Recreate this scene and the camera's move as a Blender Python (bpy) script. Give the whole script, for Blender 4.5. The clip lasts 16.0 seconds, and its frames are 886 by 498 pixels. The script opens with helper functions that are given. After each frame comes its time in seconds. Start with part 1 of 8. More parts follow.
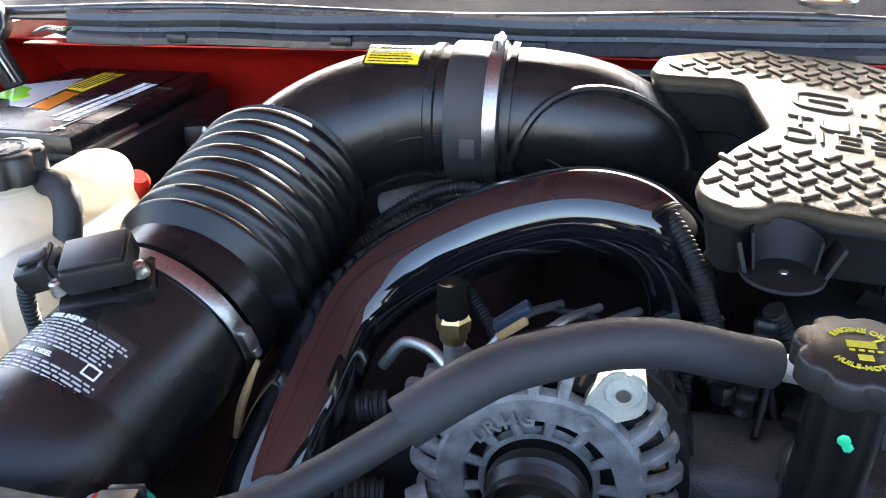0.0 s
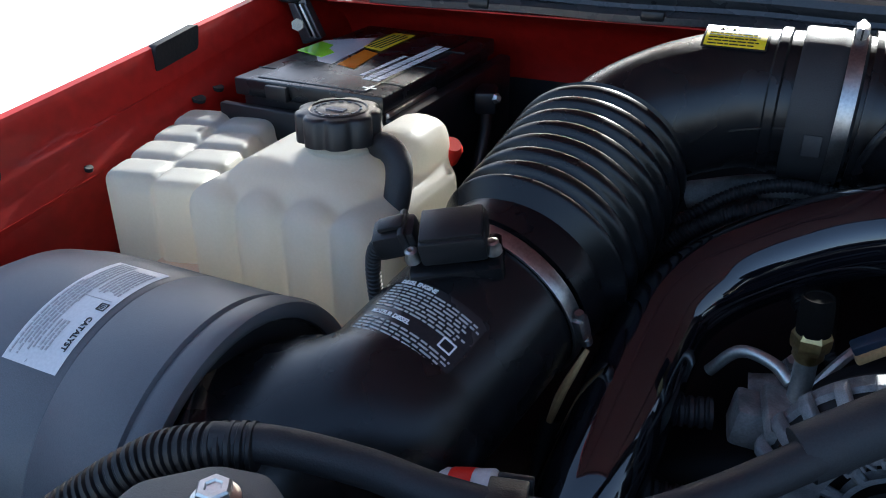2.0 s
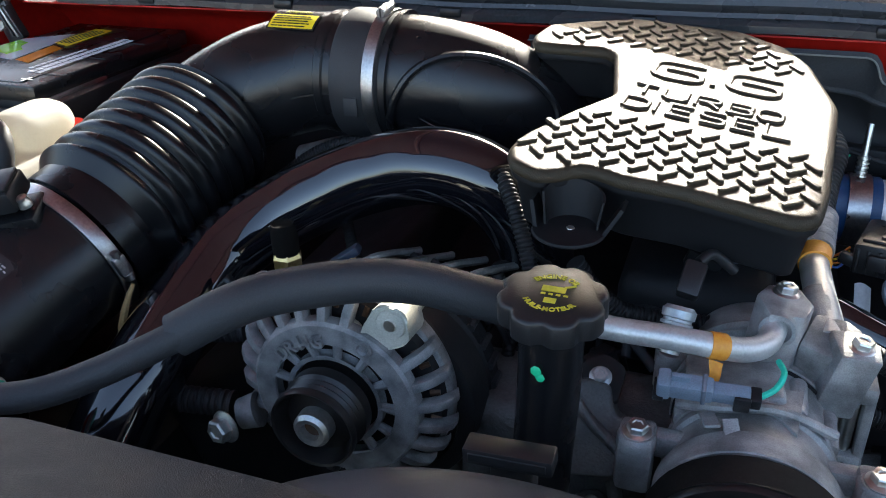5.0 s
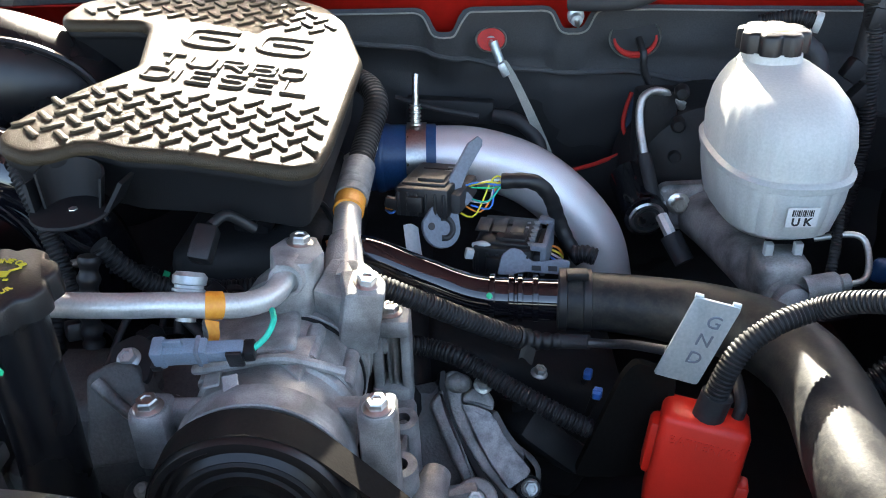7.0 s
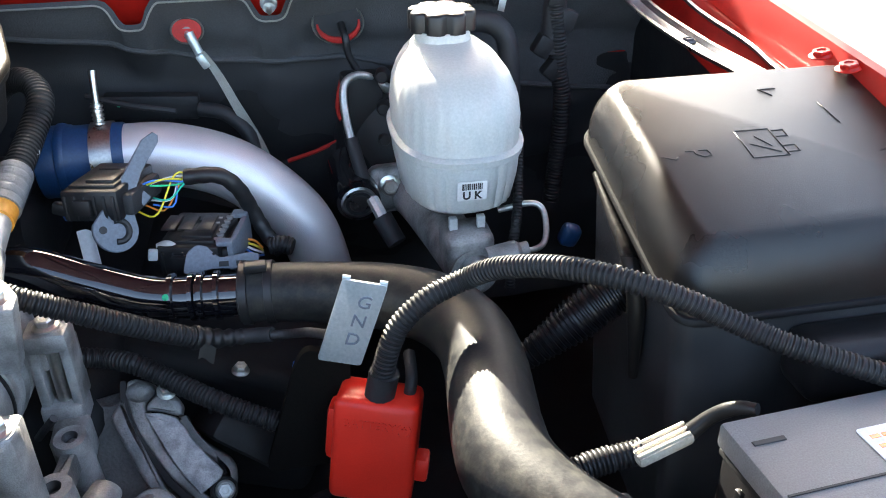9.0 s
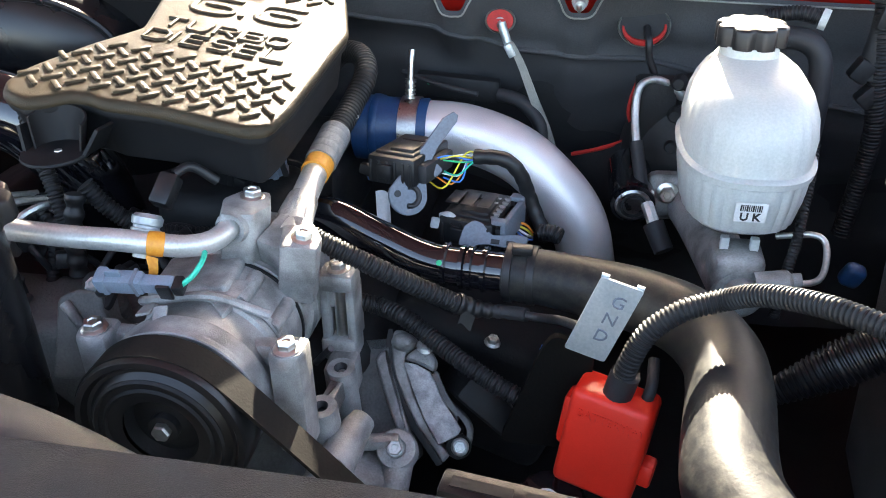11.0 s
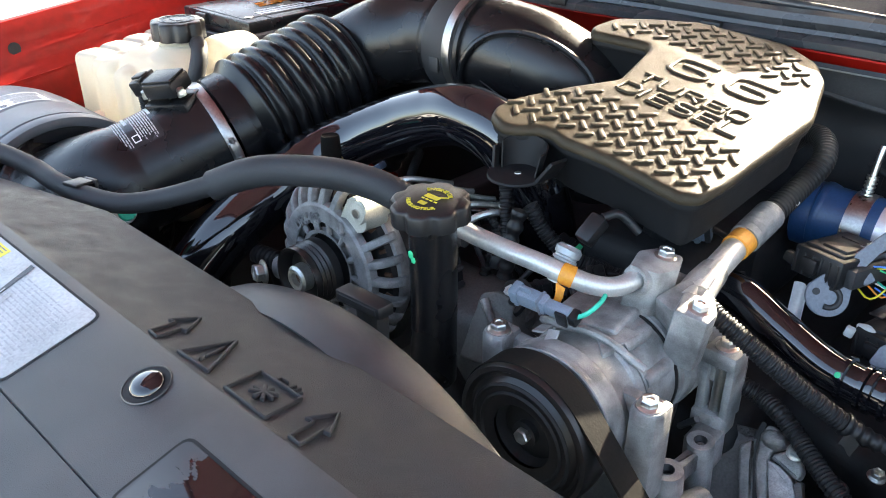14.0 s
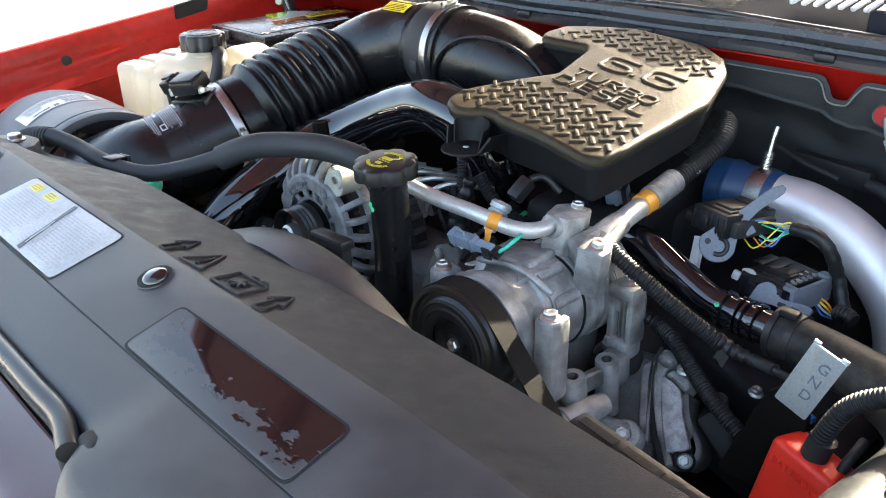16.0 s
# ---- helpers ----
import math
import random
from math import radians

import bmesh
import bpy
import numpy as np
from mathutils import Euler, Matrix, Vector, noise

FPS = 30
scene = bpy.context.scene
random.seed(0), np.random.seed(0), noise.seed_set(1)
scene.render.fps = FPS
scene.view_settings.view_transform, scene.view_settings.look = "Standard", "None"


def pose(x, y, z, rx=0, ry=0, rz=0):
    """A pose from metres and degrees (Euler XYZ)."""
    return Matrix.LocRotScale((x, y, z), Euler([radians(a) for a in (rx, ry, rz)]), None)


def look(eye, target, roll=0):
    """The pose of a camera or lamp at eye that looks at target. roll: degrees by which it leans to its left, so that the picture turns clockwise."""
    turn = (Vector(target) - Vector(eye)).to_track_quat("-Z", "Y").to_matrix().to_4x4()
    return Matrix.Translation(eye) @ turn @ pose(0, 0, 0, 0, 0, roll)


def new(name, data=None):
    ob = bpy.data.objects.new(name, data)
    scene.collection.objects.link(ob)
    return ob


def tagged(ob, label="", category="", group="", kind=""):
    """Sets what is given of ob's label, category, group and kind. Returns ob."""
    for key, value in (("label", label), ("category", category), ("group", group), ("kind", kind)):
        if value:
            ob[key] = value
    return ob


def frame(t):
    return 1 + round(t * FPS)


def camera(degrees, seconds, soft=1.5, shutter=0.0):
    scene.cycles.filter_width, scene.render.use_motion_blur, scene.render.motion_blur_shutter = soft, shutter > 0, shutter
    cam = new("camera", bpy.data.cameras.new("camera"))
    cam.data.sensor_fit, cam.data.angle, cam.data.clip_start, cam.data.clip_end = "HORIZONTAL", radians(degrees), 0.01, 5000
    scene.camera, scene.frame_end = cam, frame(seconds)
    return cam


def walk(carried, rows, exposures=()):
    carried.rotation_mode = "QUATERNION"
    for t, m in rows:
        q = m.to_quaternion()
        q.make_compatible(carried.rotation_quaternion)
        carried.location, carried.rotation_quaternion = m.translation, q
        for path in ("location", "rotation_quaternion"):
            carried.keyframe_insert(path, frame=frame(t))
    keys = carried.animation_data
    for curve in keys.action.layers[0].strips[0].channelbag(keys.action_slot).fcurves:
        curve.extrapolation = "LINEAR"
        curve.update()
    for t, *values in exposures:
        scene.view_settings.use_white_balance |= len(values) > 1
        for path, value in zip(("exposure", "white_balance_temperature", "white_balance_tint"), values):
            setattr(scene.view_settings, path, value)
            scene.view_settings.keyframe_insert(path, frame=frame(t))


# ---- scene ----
cam = camera(56.6, 16.0, 1.0)
PATH = [
    (0, (0.0322, 0.0074, 1.6020), (-0.3702, 1.7810, 0.7680), -0.7),
    (0.5, (-0.0233, -0.0108, 1.6120), (-0.6387, 1.6906, 0.7590), -1.1),
    (1, (-0.0612, -0.0153, 1.6120), (-0.8438, 1.6048, 0.7380), -1.3),
    (1.5, (-0.0963, -0.0029, 1.6080), (-0.9313, 1.5832, 0.7190), -1.4),
    (2, (-0.1016, -0.0070, 1.6110), (-0.8860, 1.5912, 0.7000), -0.3),
    (2.5, (-0.0786, -0.0096, 1.6130), (-0.8781, 1.5724, 0.6860), -0.5),
    (3, (-0.0257, -0.0092, 1.6160), (-0.8309, 1.5655, 0.6810), -0.6),
    (3.2, (-0.0022, -0.0096, 1.6190), (-0.7985, 1.5669, 0.6800), -0.5),
    (5.3, (0.3063, -0.0071, 1.6300), (-0.2372, 1.6770, 0.6970), -1.8),
    (5.5, (0.3250, -0.0034, 1.6260), (-0.1584, 1.6958, 0.6880), -1.9),
    (6, (0.3614, 0.0131, 1.6160), (0.0217, 1.7441, 0.6720), -1.9),
    (6.5, (0.4073, 0.0233, 1.6060), (0.1839, 1.7693, 0.6560), -1.7),
    (7, (0.4624, 0.0282, 1.5990), (0.4074, 1.7834, 0.6430), -1.6),
    (7.5, (0.5168, 0.0268, 1.5870), (0.6094, 1.7779, 0.6260), -1.8),
    (8, (0.5611, 0.0244, 1.5760), (0.8573, 1.7469, 0.6040), -1.4),
    (8.2, (0.5723, 0.0246, 1.5800), (0.9583, 1.7262, 0.6040), -1.1),
    (10.3, (0.6370, 0.0171, 1.5990), (0.5624, 1.7532, 0.6070), -0.9),
    (10.5, (0.6307, 0.0128, 1.6040), (0.4618, 1.7412, 0.6120), -1.2),
    (11, (0.6103, -0.0025, 1.6070), (0.2978, 1.7044, 0.6140), -0.9),
    (11.5, (0.6097, -0.0454, 1.6140), (0.2450, 1.6571, 0.6290), -0.7),
    (12, (0.6205, -0.0993, 1.6310), (0.2290, 1.6101, 0.6710), -0.6),
    (12.5, (0.6136, -0.0905, 1.6290), (0.1919, 1.6169, 0.6780), 0.2),
    (13, (0.6254, -0.0525, 1.6390), (-0.0278, 1.5833, 0.6920), 0.2),
    (13.5, (0.6354, -0.0260, 1.6470), (-0.4175, 1.3901, 0.7050), -0.2),
    (14, (0.6466, -0.0207, 1.6540), (-0.5789, 1.2539, 0.7200), -0.1),
    (14.5, (0.6709, -0.0352, 1.6540), (-0.6250, 1.1733, 0.7280), 0.0),
    (15, (0.7164, -0.0537, 1.6570), (-0.5962, 1.1515, 0.7500), 0.1),
    (15.5, (0.7619, -0.0772, 1.6580), (-0.5732, 1.1184, 0.7690), -0.3),
    (16, (0.8584, -0.1008, 1.6600), (-0.4577, 1.1323, 0.7950), -1.1),
]
EXPOSURES = [(0.0, 3.4, 6600, 9), (0.7, 2.42, 6300, 8), (1.5, 1.72, 5900, 6), (3.2, 1.47, 5700, 6), (5.3, 2.62, 6600, 7), (6.1, 3.17, 6700, 7), (7.0, 2.97, 6750, 7), (8.2, 3.02, 6800, 7), (10.4, 3.28, 7150, 8), (12.0, 3.45, 7400, 9), (13.5, 3.42, 7450, 8), (14.5, 3.15, 7350, 6), (16.0, 3.1, 7350, 6)]
walk(cam, [(t, look(eye, target, roll)) for t, eye, target, roll in PATH], EXPOSURES)

# ---- daylight: low sun from behind the cab, clear sky ----
SUN_ELEV, SUN_AZ = 25.5, -3.5
world = bpy.data.worlds.new("sky")
scene.world = world
world.use_nodes = True
wn = world.node_tree.nodes
sky = wn.new("ShaderNodeTexSky")
sky.sky_type, sky.sun_disc = "NISHITA", False
sky.air_density, sky.dust_density, sky.ozone_density = 0.8, 3.5, 0.4
sky.sun_elevation, sky.sun_rotation = radians(SUN_ELEV), radians(SUN_AZ)
world.node_tree.links.new(sky.outputs["Color"], wn["Background"].inputs["Color"])
wn["Background"].inputs["Strength"].default_value = 0.15
sun = new("sun", bpy.data.lights.new("sun", "SUN"))
sun.data.energy, sun.data.angle, sun.data.color = 5.0, radians(0.55), (1.0, 0.94, 0.84)
el, az = radians(SUN_ELEV), radians(SUN_AZ)
sun_from = Vector((math.sin(az) * math.cos(el), math.cos(az) * math.cos(el), math.sin(el)))
sun.matrix_world = look(sun_from * 20, (0, 0, 0))


# ---- materials ----
def material(name, color, rough=0.5, metal=0.0, color2=None, scale=60.0, bump=0.0, bump_scale=400.0, coat=0.0,
             rough2=None, stain=0.5, spec=0.5, detail=4.0, alpha_shape=None):
    m = bpy.data.materials.new(name)
    m.use_nodes = True
    nt = m.node_tree
    b = nt.nodes["Principled BSDF"]
    b.inputs["Metallic"].default_value = metal
    b.inputs["Specular IOR Level"].default_value = spec
    b.inputs["Coat Weight"].default_value = coat
    b.inputs["Coat Roughness"].default_value = 0.04
    tc = nt.nodes.new("ShaderNodeTexCoord")
    big = nt.nodes.new("ShaderNodeTexNoise")
    big.inputs["Scale"].default_value, big.inputs["Detail"].default_value = scale * 0.25, detail
    fine = nt.nodes.new("ShaderNodeTexNoise")
    fine.inputs["Scale"].default_value, fine.inputs["Detail"].default_value = bump_scale, 3.0
    for n in (big, fine):
        nt.links.new(tc.outputs["Object"], n.inputs["Vector"])
    ramp = nt.nodes.new("ShaderNodeValToRGB")
    ramp.color_ramp.elements[0].position, ramp.color_ramp.elements[1].position = 0.5 - stain * 0.4, 0.5 + stain * 0.4
    c2 = color2 or tuple(v * 1.25 for v in color)
    ramp.color_ramp.elements[0].color, ramp.color_ramp.elements[1].color = (*color, 1), (*c2, 1)
    nt.links.new(big.outputs["Fac"], ramp.inputs["Fac"])
    speck = nt.nodes.new("ShaderNodeMixRGB")
    speck.blend_type, speck.inputs["Fac"].default_value = "OVERLAY", 0.35
    nt.links.new(ramp.outputs["Color"], speck.inputs["Color1"])
    nt.links.new(fine.outputs["Fac"], speck.inputs["Color2"])
    nt.links.new(speck.outputs["Color"], b.inputs["Base Color"])
    rr = nt.nodes.new("ShaderNodeMapRange")
    rr.inputs["From Min"].default_value, rr.inputs["From Max"].default_value = 0.3, 0.7
    rr.inputs["To Min"].default_value, rr.inputs["To Max"].default_value = rough, rough2 if rough2 is not None else min(1.0, rough * 1.3)
    nt.links.new(big.outputs["Fac"], rr.inputs["Value"])
    nt.links.new(rr.outputs["Result"], b.inputs["Roughness"])
    if bump > 0:
        bp = nt.nodes.new("ShaderNodeBump")
        bp.inputs["Strength"].default_value, bp.inputs["Distance"].default_value = min(1.0, bump), 0.0008
        nt.links.new(fine.outputs["Fac"], bp.inputs["Height"])
        nt.links.new(bp.outputs["Normal"], b.inputs["Normal"])
    return m


def tweak(m, **values):
    b = m.node_tree.nodes["Principled BSDF"]
    for key, value in values.items():
        b.inputs[key.replace("_", " ")].default_value = value
    return m


M = {
    "black_plastic": material("black_plastic", (0.012, 0.012, 0.013), 0.30, bump=0.25, bump_scale=900, spec=0.38, rough2=0.42),
    "duct_plastic": material("duct_plastic", (0.007, 0.007, 0.008), 0.22, rough2=0.32, bump=0.15, bump_scale=1400, spec=0.45),
    "bellows_rubber": material("bellows_rubber", (0.005, 0.005, 0.006), 0.24, rough2=0.34, bump=0.08, bump_scale=700, spec=0.35),
    "canister_plastic": material("canister_plastic", (0.10, 0.104, 0.113), 0.36, bump=0.25, bump_scale=1200),
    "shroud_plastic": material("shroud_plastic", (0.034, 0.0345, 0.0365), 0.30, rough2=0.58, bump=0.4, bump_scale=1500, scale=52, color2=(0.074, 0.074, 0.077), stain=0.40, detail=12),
    # grainier, darker copy of shroud_plastic: the rear slope's shading sits in its colour
    "shroud_shaded_slope": material("shroud_shaded_slope", (0.021, 0.021, 0.0215), 0.44, rough2=0.70, bump=1.0, bump_scale=1000, scale=170, color2=(0.050, 0.049, 0.048), stain=0.55, detail=12),
    "shroud_grain": material("shroud_grain", (0.024, 0.022, 0.023), 0.5, rough2=0.6, bump=0.9, bump_scale=1300),
    "gloss_black": material("gloss_black", (0.005, 0.005, 0.007), 0.04, rough2=0.09, coat=1.0, bump=0.04, bump_scale=200),
    "glossy_plate": material("glossy_plate", (0.012, 0.009, 0.010), 0.02, rough2=0.045, spec=0.6),
    "rubber": material("rubber", (0.018, 0.018, 0.020), 0.55, bump=0.3, bump_scale=700),
    "pulley_black": material("pulley_black", (0.012, 0.011, 0.011), 0.28, rough2=0.4, bump=0.1),
    "belt": material("belt", (0.010, 0.009, 0.008), 0.6, color2=(0.018, 0.016, 0.014), scale=90, bump=0.3, spec=0.10),
    "foam": material("foam", (0.022, 0.023, 0.026), 0.56, bump=0.3, bump_scale=900),
    "rad_hose": material("rad_hose", (0.014, 0.0145, 0.016), 0.40, color2=(0.036, 0.0355, 0.031), rough2=0.60, spec=0.28, bump=0.15, bump_scale=420, scale=420, stain=0.75, detail=14),
    "conduit": material("conduit", (0.010, 0.010, 0.011), 0.46, rough2=0.60, spec=0.4),
    "wire_black": material("wire_black", (0.01, 0.01, 0.011), 0.4),
    "red_paint": material("red_paint", (0.31, 0.007, 0.004), 0.40, spec=0.3, coat=0.15, color2=(0.40, 0.010, 0.006), scale=12, bump=0.05, bump_scale=60),
    "red_shell": material("red_shell", (0.40, 0.010, 0.006), 0.6, color2=(0.46, 0.016, 0.010), scale=30),
    "red_plastic": material("red_plastic", (0.78, 0.03, 0.016), 0.36, bump=0.2, bump_scale=900),
    "cast_alu": material("cast_alu", (0.20, 0.199, 0.194), 0.44, metal=0.4, color2=(0.44, 0.44, 0.43), bump=0.6, bump_scale=900, scale=150, rough2=0.64, stain=0.35, detail=8),
    "cast_dark": material("cast_dark", (0.13, 0.128, 0.125), 0.42, metal=0.4, color2=(0.40, 0.396, 0.385), stain=0.35, detail=7, bump=0.9, bump_scale=500, scale=110, rough2=0.7),
    "machined_alu": material("machined_alu", (0.50, 0.50, 0.485), 0.36, metal=0.55, color2=(0.66, 0.66, 0.64), bump=0.25, bump_scale=500, scale=120, rough2=0.46),
    "alt_alu": material("alt_alu", (0.15, 0.153, 0.16), 0.42, metal=0.4, color2=(0.36, 0.365, 0.37), bump=1.0, bump_scale=1100, scale=260, rough2=0.62),
    "zinc": material("zinc", (0.6, 0.59, 0.55), 0.28, metal=1.0, color2=(0.74, 0.73, 0.7), scale=300),
    "band_steel": material("band_steel", (0.36, 0.35, 0.345), 0.26, metal=1.0, color2=(0.46, 0.45, 0.44), scale=160, rough2=0.42, bump=0.1),
    "brass": material("brass", (0.5, 0.36, 0.13), 0.32, metal=1.0, color2=(0.62, 0.5, 0.26), scale=300),
    "charge_pipe": material("charge_pipe", (0.74, 0.71, 0.73), 0.34, metal=0.55, color2=(0.86, 0.85, 0.86), bump=0.5, bump_scale=900, scale=40, rough2=0.42),
    "blue_silicone": material("blue_silicone", (0.007, 0.040, 0.115), 0.34, bump=0.1, color2=(0.012, 0.052, 0.14)),
    "white_plastic": material("white_plastic", (0.52, 0.55, 0.54), 0.36, color2=(0.60, 0.615, 0.60), scale=20),
    "tank_plastic": material("tank_plastic", (0.66, 0.665, 0.64), 0.34, color2=(0.76, 0.755, 0.70), scale=40),
    "coolant_stain": material("coolant_stain", (0.78, 0.52, 0.36), 0.4, color2=(0.85, 0.66, 0.5)),
    "cover_paint": material("cover_paint", (0.034, 0.026, 0.017), 0.30, metal=0.12, color2=(0.056, 0.044, 0.029), bump=0.75, bump_scale=950, scale=60, rough2=0.38, spec=0.14),
    "lid_plastic": material("lid_plastic", (0.012, 0.011, 0.010), 0.24, color2=(0.018, 0.016, 0.014), rough2=0.40, bump=0.3, bump_scale=1500, scale=25, detail=6, spec=0.4),
    "cover_cast": material("cover_cast", (0.26, 0.26, 0.265), 0.46, metal=0.3, color2=(0.46, 0.46, 0.47), bump=0.9, bump_scale=700, scale=420, rough2=0.62, stain=0.30, detail=6),
    "block_grey": material("block_grey", (0.08, 0.079, 0.077), 0.5, metal=0.3, color2=(0.18, 0.178, 0.172), bump=0.9, bump_scale=420, scale=90, rough2=0.7),
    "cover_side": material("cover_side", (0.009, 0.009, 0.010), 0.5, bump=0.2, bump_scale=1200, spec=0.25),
    "mat_fabric": material("mat_fabric", (0.05, 0.051, 0.054), 0.9, color2=(0.08, 0.08, 0.084), bump=0.8, bump_scale=500, scale=25),
    "battery_grey": material("battery_grey", (0.16, 0.165, 0.17), 0.45, bump=0.3, bump_scale=900),
    "grey_plastic": material("grey_plastic", (0.16, 0.2, 0.25), 0.42, bump=0.15, bump_scale=900),
    "lever_grey": material("lever_grey", (0.13, 0.15, 0.18), 0.42, bump=0.1),
    "orange_tape": material("orange_tape", (0.72, 0.26, 0.02), 0.42, color2=(0.8, 0.34, 0.05), scale=200),
    "galvanized": material("galvanized", (0.5, 0.55, 0.56), 0.36, metal=0.7, color2=(0.62, 0.66, 0.66), scale=60, bump=0.2),
    "sticker_white": material("sticker_white", (0.62, 0.62, 0.62), 0.35, scale=40),
    "sticker_grey": material("sticker_grey", (0.36, 0.37, 0.38), 0.30, color2=(0.48, 0.49, 0.50), scale=60, stain=0.3),
    "sticker_black": material("sticker_black", (0.020, 0.020, 0.022), 0.2, rough2=0.32),
    "ink_black": material("ink_black", (0.015, 0.015, 0.016), 0.5),
    "ink_white": material("ink_white", (0.72, 0.72, 0.72), 0.45),
    "faint_ink": material("faint_ink", (0.30, 0.31, 0.325), 0.3),
    "ink_grey": material("ink_grey", (0.4, 0.4, 0.4), 0.45),
    "yellow": material("yellow", (0.8, 0.58, 0.02), 0.4, scale=100),
    "yellow_ink": material("yellow_ink", (0.46, 0.40, 0.03), 0.5),
    "lime": material("lime", (0.32, 0.75, 0.03), 0.2, coat=1.0),
    "orange_ink": material("orange_ink", (0.85, 0.26, 0.02), 0.2, coat=1.0),
    "green_paint": material("green_paint", (0.02, 0.5, 0.22), 0.4),
    "teal_wire": material("teal_wire", (0.02, 0.5, 0.34), 0.4),
    "blue_wire": material("blue_wire", (0.05, 0.2, 0.65), 0.4),
    "yellow_wire": material("yellow_wire", (0.7, 0.6, 0.05), 0.4),
    "orange_wire": material("orange_wire", (0.75, 0.25, 0.04), 0.4),
    "white_wire": material("white_wire", (0.75, 0.75, 0.75), 0.4),
    # black parts; also the painted shade of bay floor, block and lower firewall
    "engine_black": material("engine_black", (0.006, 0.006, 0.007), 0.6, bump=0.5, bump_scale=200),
    "concrete": material("concrete", (0.68, 0.67, 0.65), 0.9, color2=(0.76, 0.75, 0.73), scale=3),
    "steel_dark": material("steel_dark", (0.09, 0.09, 0.095), 0.4, metal=0.8, scale=200, bump=0.3),
    "steel_line": material("steel_line", (0.5, 0.52, 0.5), 0.35, metal=0.9, scale=200),
    "braid": material("braid", (0.3, 0.3, 0.27), 0.5, metal=0.7, bump=1.0, bump_scale=1500, scale=300),
    "seal_rubber": material("seal_rubber", (0.03, 0.032, 0.036), 0.24, bump=0.3, bump_scale=300),
    "cowl_plastic": material("cowl_plastic", (0.010, 0.012, 0.020), 0.75, spec=0.2, color2=(0.014, 0.016, 0.024), scale=20, bump=0.5, bump_scale=900),
    "sheen_plastic": material("sheen_plastic", (0.012, 0.012, 0.013), 0.24, rough2=0.36, bump=0.1),
    "red_gloss": material("red_gloss", (0.045, 0.004, 0.004), 0.08, coat=0.6, color2=(0.06, 0.006, 0.005), scale=20),
    "winding": material("winding", (0.10, 0.055, 0.035), 0.35, metal=0.6),
    "tan_plastic": material("tan_plastic", (0.42, 0.27, 0.12), 0.45, bump=0.1),
    "cream_plastic": material("cream_plastic", (0.46, 0.42, 0.34), 0.4, scale=200, bump=0.2),
    # cast aluminium with warm sunlight put into its colour, for the alternator ear
    "cast_sunlit": material("cast_sunlit", (0.48, 0.46, 0.39), 0.42, metal=0.25, color2=(0.60, 0.58, 0.50), scale=200, bump=0.2, bump_scale=700),
    "dull_rubber": material("dull_rubber", (0.006, 0.0055, 0.005), 0.85, spec=0.06, bump=0.2),
    "plug_blue": material("plug_blue", (0.02, 0.035, 0.06), 0.35),
    "sticker_gloss": material("sticker_gloss", (0.70, 0.70, 0.70), 0.12, coat=1.0, scale=40),
    "lid_gloss": material("lid_gloss", (0.010, 0.010, 0.011), 0.2, rough2=0.34, bump=0.12, bump_scale=900),
    # hood red taken down to maroon: the underside's shade is in the colour
    "hood_inner_shaded": material("hood_inner_shaded", (0.070, 0.008, 0.009), 0.5, color2=(0.095, 0.013, 0.014), scale=24, rough2=0.7, bump=0.1, bump_scale=80),
}
def stained_plate(m):
    """A dull grey film with a ragged edge over the front and one end of the glossy plate."""
    nt = m.node_tree
    b = nt.nodes["Principled BSDF"]
    tc, sep = nt.nodes.new("ShaderNodeTexCoord"), nt.nodes.new("ShaderNodeSeparateXYZ")
    nt.links.new(tc.outputs["Object"], sep.inputs["Vector"])
    def node(op, a, c):
        n = nt.nodes.new("ShaderNodeMath")
        n.operation = op
        for k, v in ((0, a), (1, c)):
            if isinstance(v, (int, float)):
                n.inputs[k].default_value = v
            else:
                nt.links.new(v, n.inputs[k])
        return n.outputs[0]
    stretch = nt.nodes.new("ShaderNodeMapping")
    stretch.inputs["Rotation"].default_value, stretch.inputs["Scale"].default_value = (0, 0, radians(-38)), (1.0, 2.4, 1.0)
    nt.links.new(tc.outputs["Object"], stretch.inputs["Vector"])
    blot = nt.nodes.new("ShaderNodeTexNoise")
    blot.inputs["Scale"].default_value, blot.inputs["Detail"].default_value, blot.inputs["Roughness"].default_value = 48.0, 6.0, 0.62
    nt.links.new(stretch.outputs["Vector"], blot.inputs["Vector"])
    front = node("DIVIDE", node("ADD", sep.outputs["Y"], 0.034), 0.014)
    end = node("DIVIDE", node("SUBTRACT", sep.outputs["X"], 0.090), 0.016)
    clear = node("ADD", node("MINIMUM", front, end), node("MULTIPLY", node("SUBTRACT", blot.outputs["Fac"], 0.5), 6.5))
    mask = nt.nodes.new("ShaderNodeMapRange")
    mask.interpolation_type = "SMOOTHSTEP"
    mask.inputs["From Min"].default_value, mask.inputs["From Max"].default_value = -0.10, 0.22
    nt.links.new(clear, mask.inputs["Value"])
    for key, film, bare in (("Roughness", 0.42, 0.05), ("Specular IOR Level", 0.5, 0.65)):
        r = nt.nodes.new("ShaderNodeMapRange")
        r.inputs["To Min"].default_value, r.inputs["To Max"].default_value = film, bare
        nt.links.new(mask.outputs["Result"], r.inputs["Value"])
        nt.links.new(r.outputs["Result"], b.inputs[key])
    mix = nt.nodes.new("ShaderNodeMixRGB")
    mix.inputs["Color1"].default_value, mix.inputs["Color2"].default_value = (0.05, 0.05, 0.054, 1), (0.010, 0.006, 0.007, 1)
